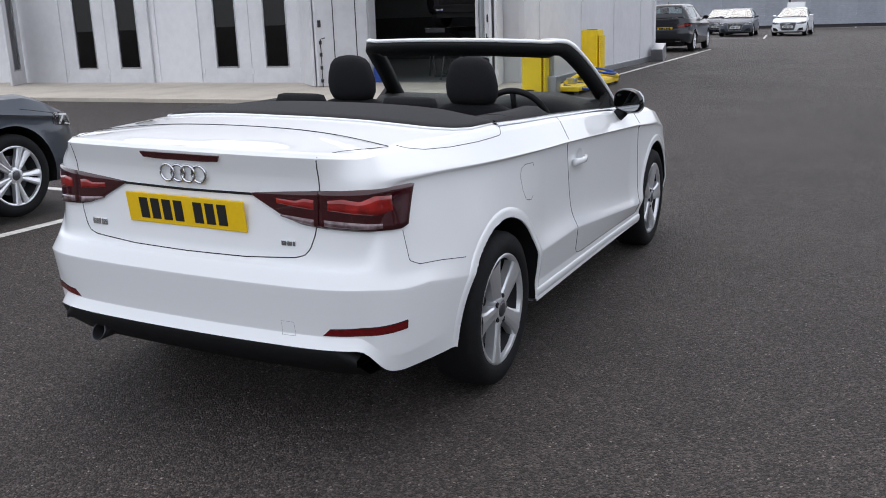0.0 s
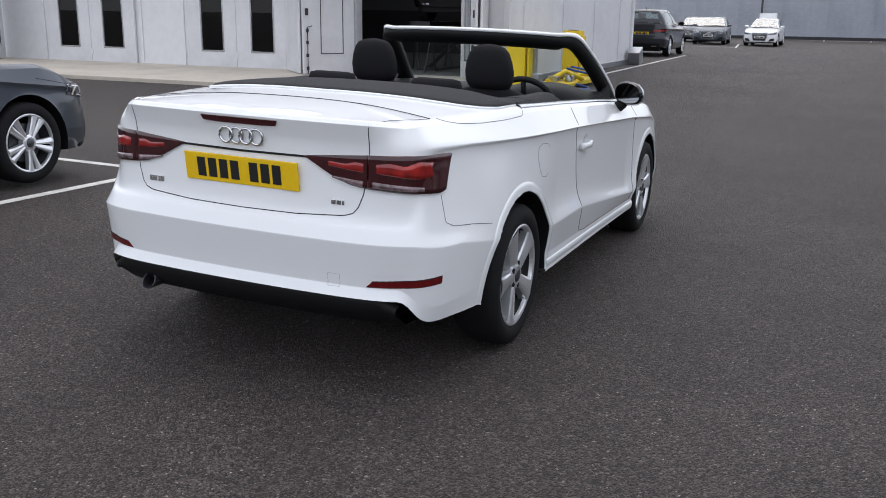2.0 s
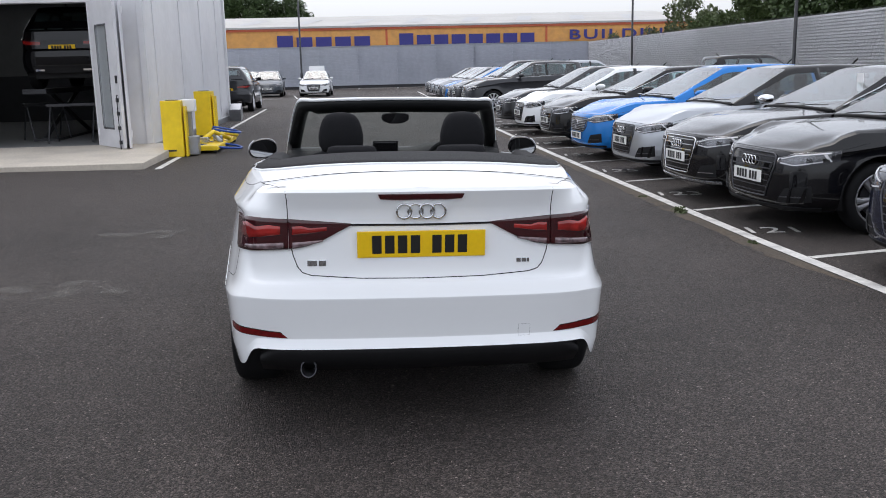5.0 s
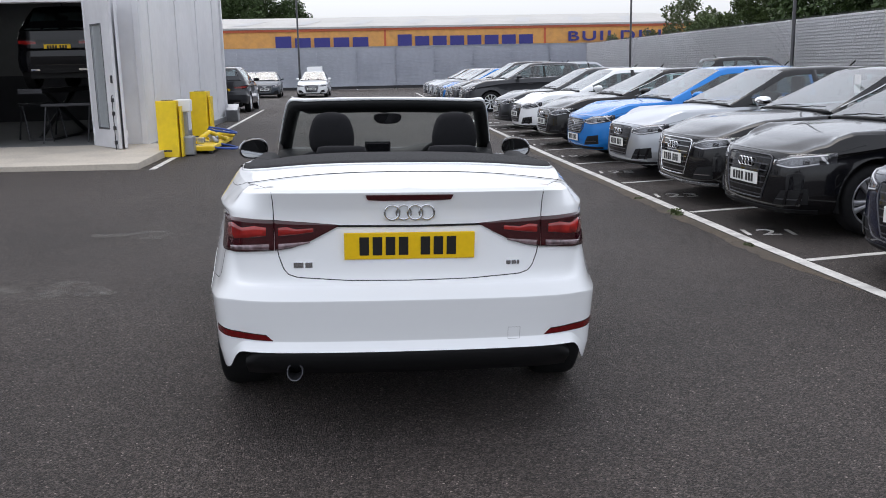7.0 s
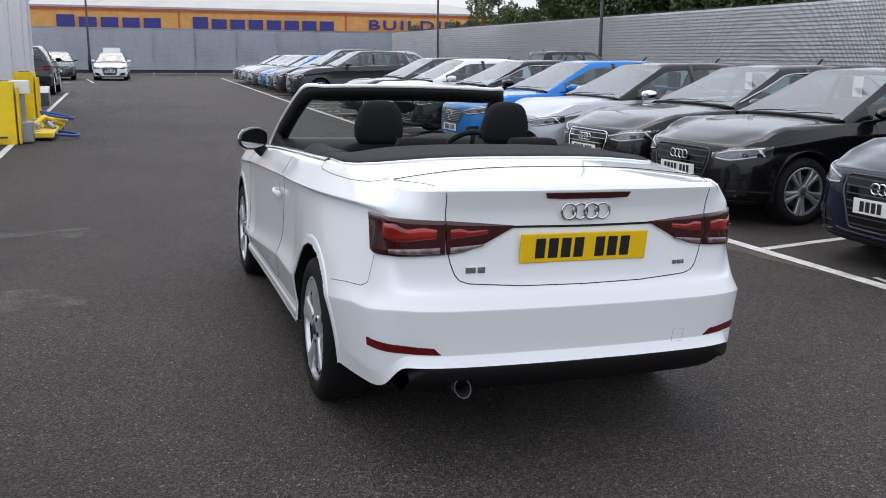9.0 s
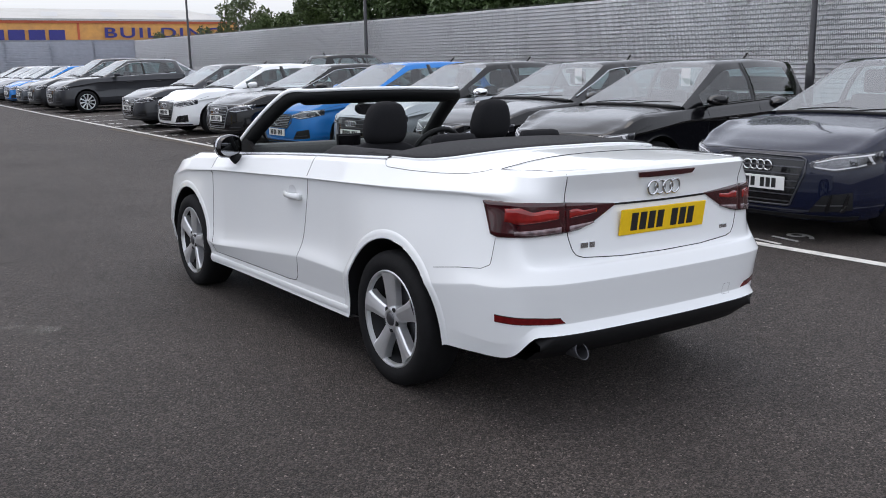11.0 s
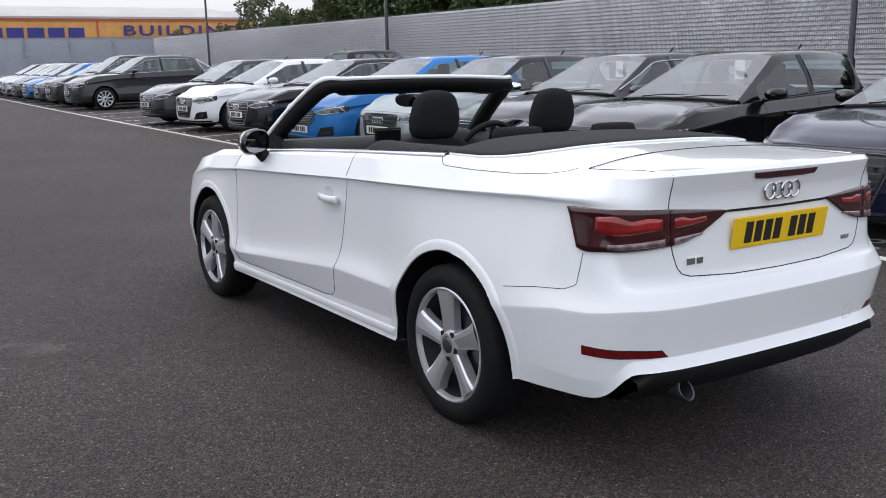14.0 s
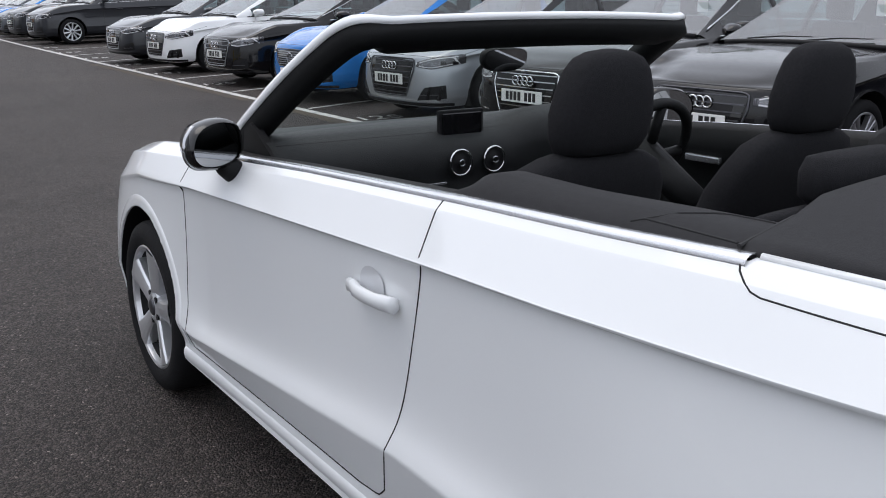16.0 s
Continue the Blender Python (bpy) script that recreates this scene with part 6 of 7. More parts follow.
    if style == "merc":
        bm = bmesh.new()
        tube(bm, [(0.07 * math.cos(t), 0, 0.07 * math.sin(t)) for t in (2 * math.pi * k / 24 for k in range(24))], 0.008, 6, closed=True)
        p = part("badge", bm, CHROME, P["front_bumper"], "round chrome badge")
        p.matrix_local = pose(0, yf + 0.0, 0.55 * zs)
    else:
        rings(P["front_bumper"], pose(0, qz.y + 0.016, 0.612 * zs, 0, 0, 180), 1.35)
    # dark cowl under the windscreen, with two wipers
    rise = (H - 0.045 - zc) / (y_cowl - y_head)
    bm = bmesh.new()
    tube(bm, [(x, y_cowl + 0.022 - 0.03 * (x / 0.7) ** 2, zc + 0.004 - 0.02 * (x / 0.7) ** 2) for x in np.linspace(-0.70, 0.70, 15)], 0.020, 8)
    cowl = part("cowl", bm, BLACK_PLASTIC, root, "black plastic cowl", True)
    for x0, x1 in ((0.48, -0.08), (-0.05, -0.56)):
        bm = bmesh.new()
        tube(bm, [(x0, y_cowl + 0.01, zc + 0.02), ((x0 + x1) / 2, y_cowl - 0.035, zc + 0.035 * rise + 0.024), (x1, y_cowl - 0.045, zc + 0.045 * rise + 0.020)], [0.007, 0.006, 0.004], 6)
        part("wiper", bm, BLACK_PLASTIC, cowl)
    # cabin: dark floor, seats and dash
    if cabin:
        bx = table(spec["side_z"][8], 1.0)
        box_part("cabin_floor", (-0.74, yr + 0.35, 0.55 * zs, 0.74, y_cowl - 0.1, 0.60 * zs), SOFT_TRIM, root)
        box_part("dashboard", (-0.68, y_cowl - 0.55, bx - 0.25, 0.68, y_cowl - 0.05, bx + 0.02), SOFT_TRIM, root, 0.06)
        for cx in (-0.36, 0.36):
            bm = bmesh.new()
            box(bm, cx - 0.24, 0.78 * wb / 2.6, 0.6, cx + 0.24, 0.92 * wb / 2.6, bx + 0.12, 0.06)
            box(bm, cx - 0.12, 0.80 * wb / 2.6, bx + 0.13, cx + 0.12, 0.90 * wb / 2.6, H - 0.14, 0.045)
            part("front_seat", bm, CLOTH, root, "", True)
        box_part("rear_seat", (-0.62, 0.0, 0.6, 0.62, 0.15, bx + 0.06), CLOTH, root, 0.05)
        bm = bmesh.new()
        box(bm, -0.11, y_head + 0.02, H - 0.17, 0.11, y_head + 0.05, H - 0.11, 0.015)
        part("cabin_mirror", bm, SOFT_TRIM, root)
    if card:
        bm = bmesh.new()
        box(bm, -0.42, y_head + 0.30, H - 0.30, -0.30, y_head + 0.304, H - 0.10)
        part("windscreen_card", bm, WHITE_PAPER, root, "white card behind the windscreen")
    box_part("underbody", (-0.62, yr + 0.2, 0.17 * zs, 0.62, yf - 0.25, 0.4 * zs), BLACK_PLASTIC, root, 0.03)
    bm = bmesh.new()
    tube(bm, [(0.0, y_back + 0.25, H - 0.02), (0.0, y_back + 0.17, H + 0.05)], 0.012, 6)
    part("roof_aerial", bm, BLACK_PLASTIC, root)
    return root


HATCH = dict(h=1.46, cowl=2.08, head=1.20, back=-0.48, tail=-0.66, quarter=-0.30, pillars=(0.78,), doors=(0.72, 1.72), handles=(0.32, 1.28))
SMALL = dict(h=1.45, cowl=1.98, head=1.14, back=-0.44, tail=-0.58, quarter=-0.22, pillars=(0.72,), doors=(0.66, 1.62), handles=(0.28, 1.2))
SALOON = dict(h=1.45, cowl=2.22, head=1.38, back=0.05, tail=-0.55, quarter=-0.05, pillars=(0.98,), doors=(0.9, 1.95), handles=(0.5, 1.5))
SUV = dict(h=1.64, cowl=2.06, head=1.20, back=-0.52, tail=-0.74, quarter=-0.42, pillars=(0.78,), doors=(0.72, 1.72), handles=(0.32, 1.28))


def mk(base, **k):
    d = dict(base)
    d.update(k)
    return d


A3S = car_spec(hood=0.03)
A1S = car_spec(wb=2.47, back=0.68, nose=0.80, half=0.865, hood=0.035)
A4S = car_spec(wb=2.82, back=1.02, nose=0.88, half=0.915, belt=0.94, rise=0.05, hood=0.025)
SUVS = car_spec(wb=2.66, back=0.88, nose=0.90, half=0.915, zs=1.16, belt=0.93, rise=0.07, hood=0.03)


def bay(nose_x, y, spec, turn=3.5):
    """The pose of a car that stands in a bay with its nose at the given place, looking at the lane."""
    a = radians(90 + turn)
    d = Vector((-math.sin(a), math.cos(a), 0))
    o = Vector((nose_x, y, 0)) - d * spec["yf"]
    return pose(o.x, o.y, gz(5, 2), 0, 0, 90 + turn)


ROW = "cars parked in the bays"
build_car("hatchback_car", bay(3.43, 1.18, A3S), "navy blue hatchback with a dark grille in a bay", NAVY_PAINT, A3S, mk(HATCH, mirror=GLOSS_BLACK), "dark", "twin", group=ROW, n=130)
build_car("hatchback_car", bay(3.43, 3.78, A1S), "glossy black small hatchback with a dark mesh grille", BLACK_PAINT, A1S, mk(SMALL, h=1.45, mirror=GLOSS_BLACK), "dark", "twin", ALLOY_GREY, group=ROW, n=130, card=True, trim=False)
build_car("saloon_car", bay(3.41, 5.71, A4S), "black saloon with chrome slats in its grille", BLACK_PAINT, A4S, SALOON, "light", "ten", group=ROW, n=120, card=True, trim="full")
build_car("hatchback_car", bay(3.43, 8.02, A1S), "silver small hatchback with a black roof", SILVER_PAINT, A1S, mk(SMALL, mirror=CHROME), "dark", "ten", group=ROW, n=110, roof_paint=BLACK_PAINT, trim=False)
build_car("hatchback_car", bay(3.39, 10.43, A3S), "bright blue hatchback with a chrome grille", BLUE_PAINT, A3S, mk(HATCH, h=1.46), "merc", "ten", group=ROW, n=110, trim=False)
build_car("saloon_car", bay(3.41, 13.17, A3S), "black saloon with chrome window trim", BLACK_PAINT, A3S, mk(HATCH, h=1.44, back=-0.25), "audi", "twin", group=ROW, n=90, trim="full")
build_car("hatchback_car", bay(3.41, 16.19, A1S), "white small hatchback parked in a bay", WHITE_PAINT, A1S, SMALL, "dark", "ten", ALLOY_DARK, group=ROW, n=90, trim=False)
build_car("hatchback_car", bay(3.38, 18.83, A3S), "dark grey hatchback parked in a bay", GREY_PAINT, A3S, HATCH, "audi", "five", group=ROW, n=80)
build_car("suv_car", bay(3.52, 27.80, SUVS), "dark grey sport utility car parked in a bay", GREY_PAINT, SUVS, SUV, "audi", "ten", group=ROW, n=80, wr=0.345, trim="full")
build_car("suv_car", bay(3.47, 30.54, SUVS), "dark sport utility car with silver roof rails", GREY_PAINT, SUVS, mk(SUV, h=1.7), "audi", "five", group=ROW, n=64, wr=0.345, trim="full", cabin=False)
for yy, pnt, col in ((33.2, MIDGREY_PAINT, "grey"), (35.6, BLUE_PAINT, "blue"), (38.2, MIDGREY_PAINT, "grey"), (40.7, SILVER_PAINT, "silver"), (43.2, SILVER_PAINT, "silver"), (45.7, GREY_PAINT, "dark grey")):
    build_car("hatchback_car", bay(3.56, yy, A3S), col + " hatchback far down the row of bays", pnt, A3S, HATCH, "audi", "five", group=ROW, n=56, cabin=False)
build_car("suv_car", pose(10.85, 22.4, gz(5, 2), 0, 0, -84), "black sport utility car behind the row of bays", BLACK_PAINT, SUVS, mk(SUV, h=1.68), "audi", "five", n=56, wr=0.345, cabin=False)
build_car("suv_car", pose(9.9, 38.5, gz(5, 2), 0, 0, -84), "silver sport utility car behind the row of bays", SILVER_PAINT, SUVS, mk(SUV, h=1.68), "audi", "five", n=56, wr=0.345, cabin=False)
build_car("hatchback_car", pose(-4.50, -1.17, gz(-4.5, 0) + 0.01, 0, 0, 0), "dark grey hatchback with silver twin-spoke wheels", MIDGREY_PAINT, A3S, HATCH, "audi", "twin", n=120)
build_car("suv_car", pose(-4.95, 30.5, gz(-5, 30), 0, 0, 0), "dark sport utility car seen from behind beside the workshop", GREY_PAINT, SUVS, mk(SUV, h=1.66), "audi", "ten", n=80, wr=0.36, rear_detail=True, trim="full")
build_car("saloon_car", pose(-5.3, 51.0, gz(-5, 50), 0, 0, 182), "grey saloon parked by the far fence", MIDGREY_PAINT, A3S, HATCH, "audi", "five", n=60)
build_car("hatchback_car", pose(-6.9, 55.0, gz(-5, 50), 0, 0, 182), "blue hatchback mostly hidden behind a grey saloon", NAVY_PAINT, A3S, HATCH, "audi", "five", n=50, cabin=False)
white_car = build_car("hatchback_car", pose(-2.5, 51.5, gz(-2.5, 50), 0, 0, 178), "white hatchback with a white box sign on its roof", WHITE_PAINT, A3S, HATCH, "audi", "five", n=70)
bm = bmesh.new()
box(bm, -0.45, 0.35, 1.43, 0.45, 0.62, 1.72, 0.03)
part("roof_sign", bm, WHITE_PAPER, white_car, "white roof sign")


# ---- workshop doors, inside and lifting gear ----
DOOR_GREY = mat("door_paint", (0.66, 0.66, 0.68), 0.4, var=0.03, scale=8, dirt=(0.56, 0.56, 0.58), dirt_scale=1.5)
DARK_GLASS = glass_material("dark_glass", (0.10, 0.10, 0.11), 0.05)
FROSTED = mat("wired_glass", (0.30, 0.32, 0.33), 0.35, var=0.08, scale=20)
BLUE_HOSE = mat("blue_hose", (0.015, 0.06, 0.30), 0.45)


def door_leaf(name, a, b, window, z0=0.21, z1=2.88, panel=False, label="", bolt_at=None, glass=None):
    """A tall door leaf that stands between the plan places a and b, with a slit window at the given share of its width."""
    A, B = Vector((*a, 0)), Vector((*b, 0))
    w = (B - A).length
    turn = math.degrees(math.atan2(B.y - A.y, B.x - A.x))
    root = thing(name, pose(A.x, A.y, 0, 0, 0, turn), label, "door", "workshop doors")
    t = 0.05
    if window:
        x0, x1, wz0, wz1 = window[0] * w, window[1] * w, 0.56, 2.43
        bm = bmesh.new()
        for d in ((0.006, -t, z0, x0, 0, z1), (x1, -t, z0, w - 0.006, 0, z1), (x0, -t, z0, x1, 0, wz0), (x0, -t, wz1, x1, 0, z1)):
            box(bm, *d)
        part("leaf", bm, DOOR_GREY, root)
        fr = bmesh.new()
        for d in ((x0 - 0.02, -t - 0.008, wz0 - 0.02, x0 + 0.015, 0.008, wz1 + 0.02), (x1 - 0.015, -t - 0.008, wz0 - 0.02, x1 + 0.02, 0.008, wz1 + 0.02), (x0 + 0.015, -t - 0.008, wz0 - 0.02, x1 - 0.015, 0.008, wz0 + 0.015), (x0 + 0.015, -t - 0.008, wz1 - 0.015, x1 - 0.015, 0.008, wz1 + 0.02)):
            box(fr, *d)
        part("window_frame", fr, LAMP_BODY, root, "pale window frame")
        g = box_part("pane", (x0 + 0.015, -t * 0.6, wz0 + 0.015, x1 - 0.015, -t * 0.4, wz1 - 0.015), glass or DARK_GLASS, root, 0, "dark slit window")
    else:
        box_part("leaf", (0.006, -t, z0, w - 0.006, 0, z1), DOOR_GREY, root, 0.006)
    if panel:
        bm = bmesh.new()
        x0, x1 = 0.34 * w, 0.78 * w
        for d in ((x0, -t - 0.008, 0.60, x0 + 0.018, -t, 2.42), (x1 - 0.018, -t - 0.008, 0.60, x1, -t, 2.42), (x0 + 0.018, -t - 0.008, 0.60, x1 - 0.018, -t, 0.618), (x0 + 0.018, -t - 0.008, 2.402, x1 - 0.018, -t, 2.42)):
            box(bm, *d)
        part("panel_frame", bm, DARKMETAL, root, "dark seal round a blank panel")
    for z in (0.40, 2.6):
        box_part("hinge", (0.0, -t - 0.02, z, 0.05, -t, z + 0.13), WHITE_CLAD, root, 0.006)
    if bolt_at is not None:
        bm = bmesh.new()
        tube(bm, [(bolt_at, -t - 0.03, 0.14), (bolt_at, -t - 0.03, 1.15), (bolt_at + 0.09, -t - 0.05, 1.17)], 0.011, 8)
        for z in (0.32, 0.58, 0.84, 1.08):
            box(bm, bolt_at - 0.022, -t - 0.045, z - 0.035, bolt_at + 0.022, -t, z + 0.035, 0.004)
        part("drop_bolt", bm, DARKMETAL, root, "dark drop bolt")
        box_part("lock", (bolt_at - 0.035, -t - 0.02, 1.38, bolt_at + 0.035, -t, 1.52), DARKMETAL, root, 0.006)
    return root


YD = 13.68
LEAF = "pale grey workshop door leaf with a slit window"
for a, b in ((-16.40, -15.0), (-15.0, -13.60), (-12.06, -10.68), (-10.68, -9.32)):
    door_leaf("workshop_door", (a, YD), (b, YD), (0.30, 0.74), label=LEAF)
door_leaf("workshop_door", (-9.30, 13.62), (-8.32, 12.60), None, label="pale grey door leaf folded outwards")
door_leaf("workshop_door", (-8.30, 12.60), (-7.66, 13.62), None, panel=True, bolt_at=0.10, label="pale grey door leaf with a dark drop bolt")
door_leaf("workshop_door", (-5.12, 13.64), (-4.42, 12.62), (0.24, 0.66), label="open workshop door leaf with a wired slit window", glass=FROSTED, bolt_at=1.14)
door_leaf("workshop_door", (-4.38, 12.64), (-4.66, 13.64), None, label="pale grey door leaf folded behind another")
door_leaf("workshop_door", (-17.95, 13.66), (-17.2, 12.6), (0.3, 0.74), label="open pale grey door leaf at the wall's end")


def build_wall_trim():
    """Upright cover strips on the cladding, and a corner strip."""
    for x in (-22, -20, -18.2, -16.55, -13.45, -12.2, -9.35):
        bm = bmesh.new()
        box(bm, x - 0.035, 13.672, 0.2, x + 0.035, 13.7, 6.4, 0.006)
        tagged(link_mesh("trim", bm, WHITE_CLAD), "white cover strip on the cladding", "trim", kind="structure")
    for y in (14.6, 17.4, 20.2, 23.0):
        bm = bmesh.new()
        box(bm, -4.2, y - 0.03, 0.1, -4.18, y + 0.03, 6.4, 0.005)
        for k in range(8):
            box(bm, -4.18, y - 0.008, 0.4 + 0.7 * k, -4.172, y + 0.008, 0.416 + 0.7 * k)
        tagged(link_mesh("trim", bm, WHITE_CLAD), "riveted white cover strip on the cladding", "trim", kind="structure")
    bm = bmesh.new()
    box(bm, -4.27, 24.45, 0.05, -4.13, 24.65, 6.45, 0.01)
    box(bm, -4.30, 13.66, 0.15, -4.17, 13.79, 6.45, 0.01)
    tagged(link_mesh("trim", bm, WHITE_CLAD), "white corner flashing of the workshop", "trim", kind="structure")
    bm = bmesh.new()
    box(bm, -4.2, 13.95, 0.02, -4.15, 24.4, 0.2, 0.01)
    tagged(link_mesh("baseboard", bm, STEEL), "grey metal skirting along the workshop wall", "baseboard", kind="structure")
    # frame round the doorway
    for d in ((-7.72, 13.66, 0.2, -7.62, 13.95, 2.95), (-5.2, 13.66, 0.2, -5.10, 13.95, 2.95), (-7.62, 13.66, 2.88, -5.2, 13.95, 2.98)):
        bm = bmesh.new()
        box(bm, *d, bevel=0.006)
        tagged(link_mesh("trim", bm, DOOR_GREY), "pale grey door frame", "trim", kind="structure")
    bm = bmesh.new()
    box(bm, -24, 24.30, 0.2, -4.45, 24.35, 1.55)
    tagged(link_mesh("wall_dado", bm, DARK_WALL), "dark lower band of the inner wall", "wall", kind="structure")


build_wall_trim()

# ceiling lamps inside the workshop
EMIT = bpy.data.materials.new("lamp_panel")
EMIT.use_nodes = True
EMIT.node_tree.nodes["Principled BSDF"].inputs["Emission Color"].default_value = (0.9, 0.95, 1, 1)
EMIT.node_tree.nodes["Principled BSDF"].inputs["Emission Strength"].default_value = 3.2
for lx, ly in ((-9.6, 19.5), (-12.5, 19.5), (-9.6, 22.5)):
    lamp = thing("ceiling_lamp", pose(lx, ly, 3.62, 0, 0, 0), "lit flat lamp panel under the workshop roof", "lamp", "workshop lamps")
    box_part("housing", (-0.65, -0.16, 0.02, 0.65, 0.16, 0.08), STEEL, lamp, 0.01)
    box_part("diffuser", (-0.6, -0.13, 0.0, 0.6, 0.13, 0.02), EMIT, lamp)
    for dx in (-0.5, 0.5):
        bm = bmesh.new()
        tube(bm, [(dx, 0, 0.08), (dx, 0, 2.88)], 0.008, 6)
        part("hanger", bm, STEEL, lamp)

build_car("suv_car", pose(-6.03, 15.55, 1.28, 0, 0, 0), "black sport utility car raised on a lift in the workshop", BLACK_PAINT, SUVS, mk(SUV, h=1.66), "audi", "five", n=70, wr=0.35, rear_detail=True)


def build_lift():
    root = thing("car_lift", pose(-6.03, 17.0, 0.2), "dark steel scissor lift under a car", "car lift")
    for x in (-0.72, 0.72):
        box_part("platform", (x - 0.24, -2.0, 0.98, x + 0.24, 2.2, 1.08), DARKMETAL, root, 0.01)
        for s in (1, -1):
            bm = bmesh.new()
            tube(bm, [(x - 0.1 * s, -1.3 * s, 0.04), (x - 0.1 * s, 1.3 * s, 0.98)], 0.05, 8)
            part("scissor_arm", bm, DARKMETAL, root)
        box_part("base", (x - 0.25, -1.6, 0.0, x + 0.25, 1.6, 0.05), DARKMETAL, root)


build_lift()


def build_trestle(x, y, turn):
    root = thing("trestle", pose(x, y, 0.2, 0, 0, turn), "grey metal trestle stand on the workshop floor", "trestle")
    bm = bmesh.new()
    box(bm, -0.5, -0.04, 0.72, 0.5, 0.04, 0.78, 0.008)
    part("top", bm, DARKMETAL, root)
    for sx in (-0.42, 0.42):
        for sy in (-1, 1):
            bm = bmesh.new()
            tube(bm, [(sx, 0.02 * sy, 0.72), (sx + 0.05 * sy, 0.28 * sy, 0.0)], 0.018, 8)
            part("leg", bm, DARKMETAL, root)


build_trestle(-6.0, 14.9, 8)
build_trestle(-6.9, 16.0, 50)


def build_column_lift(x, y, turn, h=1.0, label="yellow steel mobile lift column beside the workshop wall"):
    root = thing("lift_column", pose(x, y, gz(x, y), 0, 0, turn), label, "lift column", "yellow lift columns")
    bm = bmesh.new()
    box(bm, -0.18, -0.17, 0.0, 0.18, 0.17, h, 0.012)
    part("column", bm, YELLOW, root)
    box_part("cap", (-0.10, -0.06, h - 0.002, 0.10, 0.06, h + 0.012), DARKMETAL, root, 0.004)
    bm = bmesh.new()
    box(bm, 0.205, -0.12, 0.0, 0.245, 0.12, h * 0.9, 0.008)
    part("guide_rail", bm, YELLOW, root)
    box_part("label_bar", (-0.12, -0.175, 0.10, 0.05, -0.171, 0.13), DARKMETAL, root)
    return root


build_column_lift(-3.53, 12.45, 0)
build_column_lift(-3.55, 16.1, -6, 1.08)


def build_lift_frame():
    root = thing("lift_frame", pose(-3.1, 13.4, gz(-3.1, 13)), "low yellow lifting frame with a grey motor", "lifting gear")
    part_b = bmesh.new()
    box(part_b, -0.35, -0.5, 0.05, 0.25, 2.3, 0.14, 0.02)
    part("frame", part_b, YELLOW, root)
    box_part("motor", (-0.28, -0.95, 0.02, -0.02, -0.70, 0.36), STEEL, root, 0.02)
    box_part("control_box", (-0.30, -0.92, 0.80, -0.04, -0.72, 1.02), WHITE_PAPER, root, 0.02)
    box_part("control_post", (-0.22, -0.86, 0.36, -0.12, -0.76, 0.80), STEEL, root, 0.01)
    for k, (ax, ay, bx_, by) in enumerate(((-0.2, 0.1, 0.28, 0.9), (0.2, 0.3, -0.25, 1.2), (-0.1, 1.2, 0.3, 2.0))):
        bm = bmesh.new()
        tube(bm, [(ax, ay, 0.16), ((ax + bx_) / 2, (ay + by) / 2, 0.34 - 0.05 * k), (bx_, by, 0.17)], 0.045, 8)
        part("arm", bm, YELLOW if k != 1 else STEEL, root, smooth=True)
    for x, y in ((-0.1, 0.2), (0.1, 0.7), (-0.15, 1.5)):
        box_part("pad", (x - 0.09, y - 0.09, 0.14, x + 0.09, y + 0.09, 0.26), LAMP_BODY, root, 0.02)
    for x, y in ((-0.3, -0.45), (0.2, -0.45), (0.2, 2.25), (-0.3, 2.25)):
        bm = bmesh.new()
        tube(bm, [(x - 0.03, y, 0.045), (x + 0.03, y, 0.045)], 0.045, 10)
        part("castor", bm, DARKMETAL, root)
    for j, (r, z0) in enumerate(((0.42, 0.02), (0.30, 0.20))):
        pts = []
        for k in range(26):
            t = -2.2 + 4.6 * k / 25
            pts.append((0.15 + r * math.cos(t) * 1.1, 0.15 + 1.0 * j + r * math.sin(t), z0 + 0.05 * j + 0.02 + 0.13 * (1 - math.cos(t)) * 0.5))
        bm = bmesh.new()
        tube(bm, pts, 0.022, 8)
        part("hose", bm, BLUE_HOSE, root, "blue rubber hose", True)


build_lift_frame()
bm = bmesh.new()
box(bm, -4.1, 24.0, 0.08, -3.75, 24.5, 0.5, 0.02, m=Matrix.Translation((-3.9, 24.2, 0.1)) @ pose(0, 0, 0, 20, 0, 0) @ Matrix.Translation((3.9, -24.2, -0.1)))
tagged(link_mesh("wall_guard", bm, STEEL), "bent grey metal guard at the wall's corner", "guard")
box_ob = thing("storage_tub", pose(-7.45, 13.8, 0.2), "blue plastic tub just inside the doorway", "tub")
box_part("tub", (-0.12, -0.12, 0, 0.12, 0.12, 0.36), BLUE_HOSE, box_ob, 0.03)

# ---- sign letters on the warehouse ----
def build_sign():
    root = thing("sign_lettering", pose(0, 85.86, 0), "large dark blue sign letters on an orange band", "sign")
    for x0, x1, count in ((-7.7, 1.5, 5), (4.0, 17.6, 8)):
        pitch = (x1 - x0) / count
        for k in range(count):
            tall = 1.08 if k == 0 else 0.90
            box_part("letter_bar", (x0 + pitch * k + 0.12, -0.10, 3.70, x0 + pitch * (k + 1) - 0.22, 0.03, 3.70 + tall), BLUE_LETTER, root, 0.0)
    t = text_mesh("BUILDING", 1.30, BLUE_LETTER, "letters", pose(26.5, -0.12, 4.30, 90, 0, 0) @ Matrix.Scale(1.68, 4, (1, 0, 0)), root, 0.03, 1.2)
    t.data.offset = 0.022
    return root


build_sign()

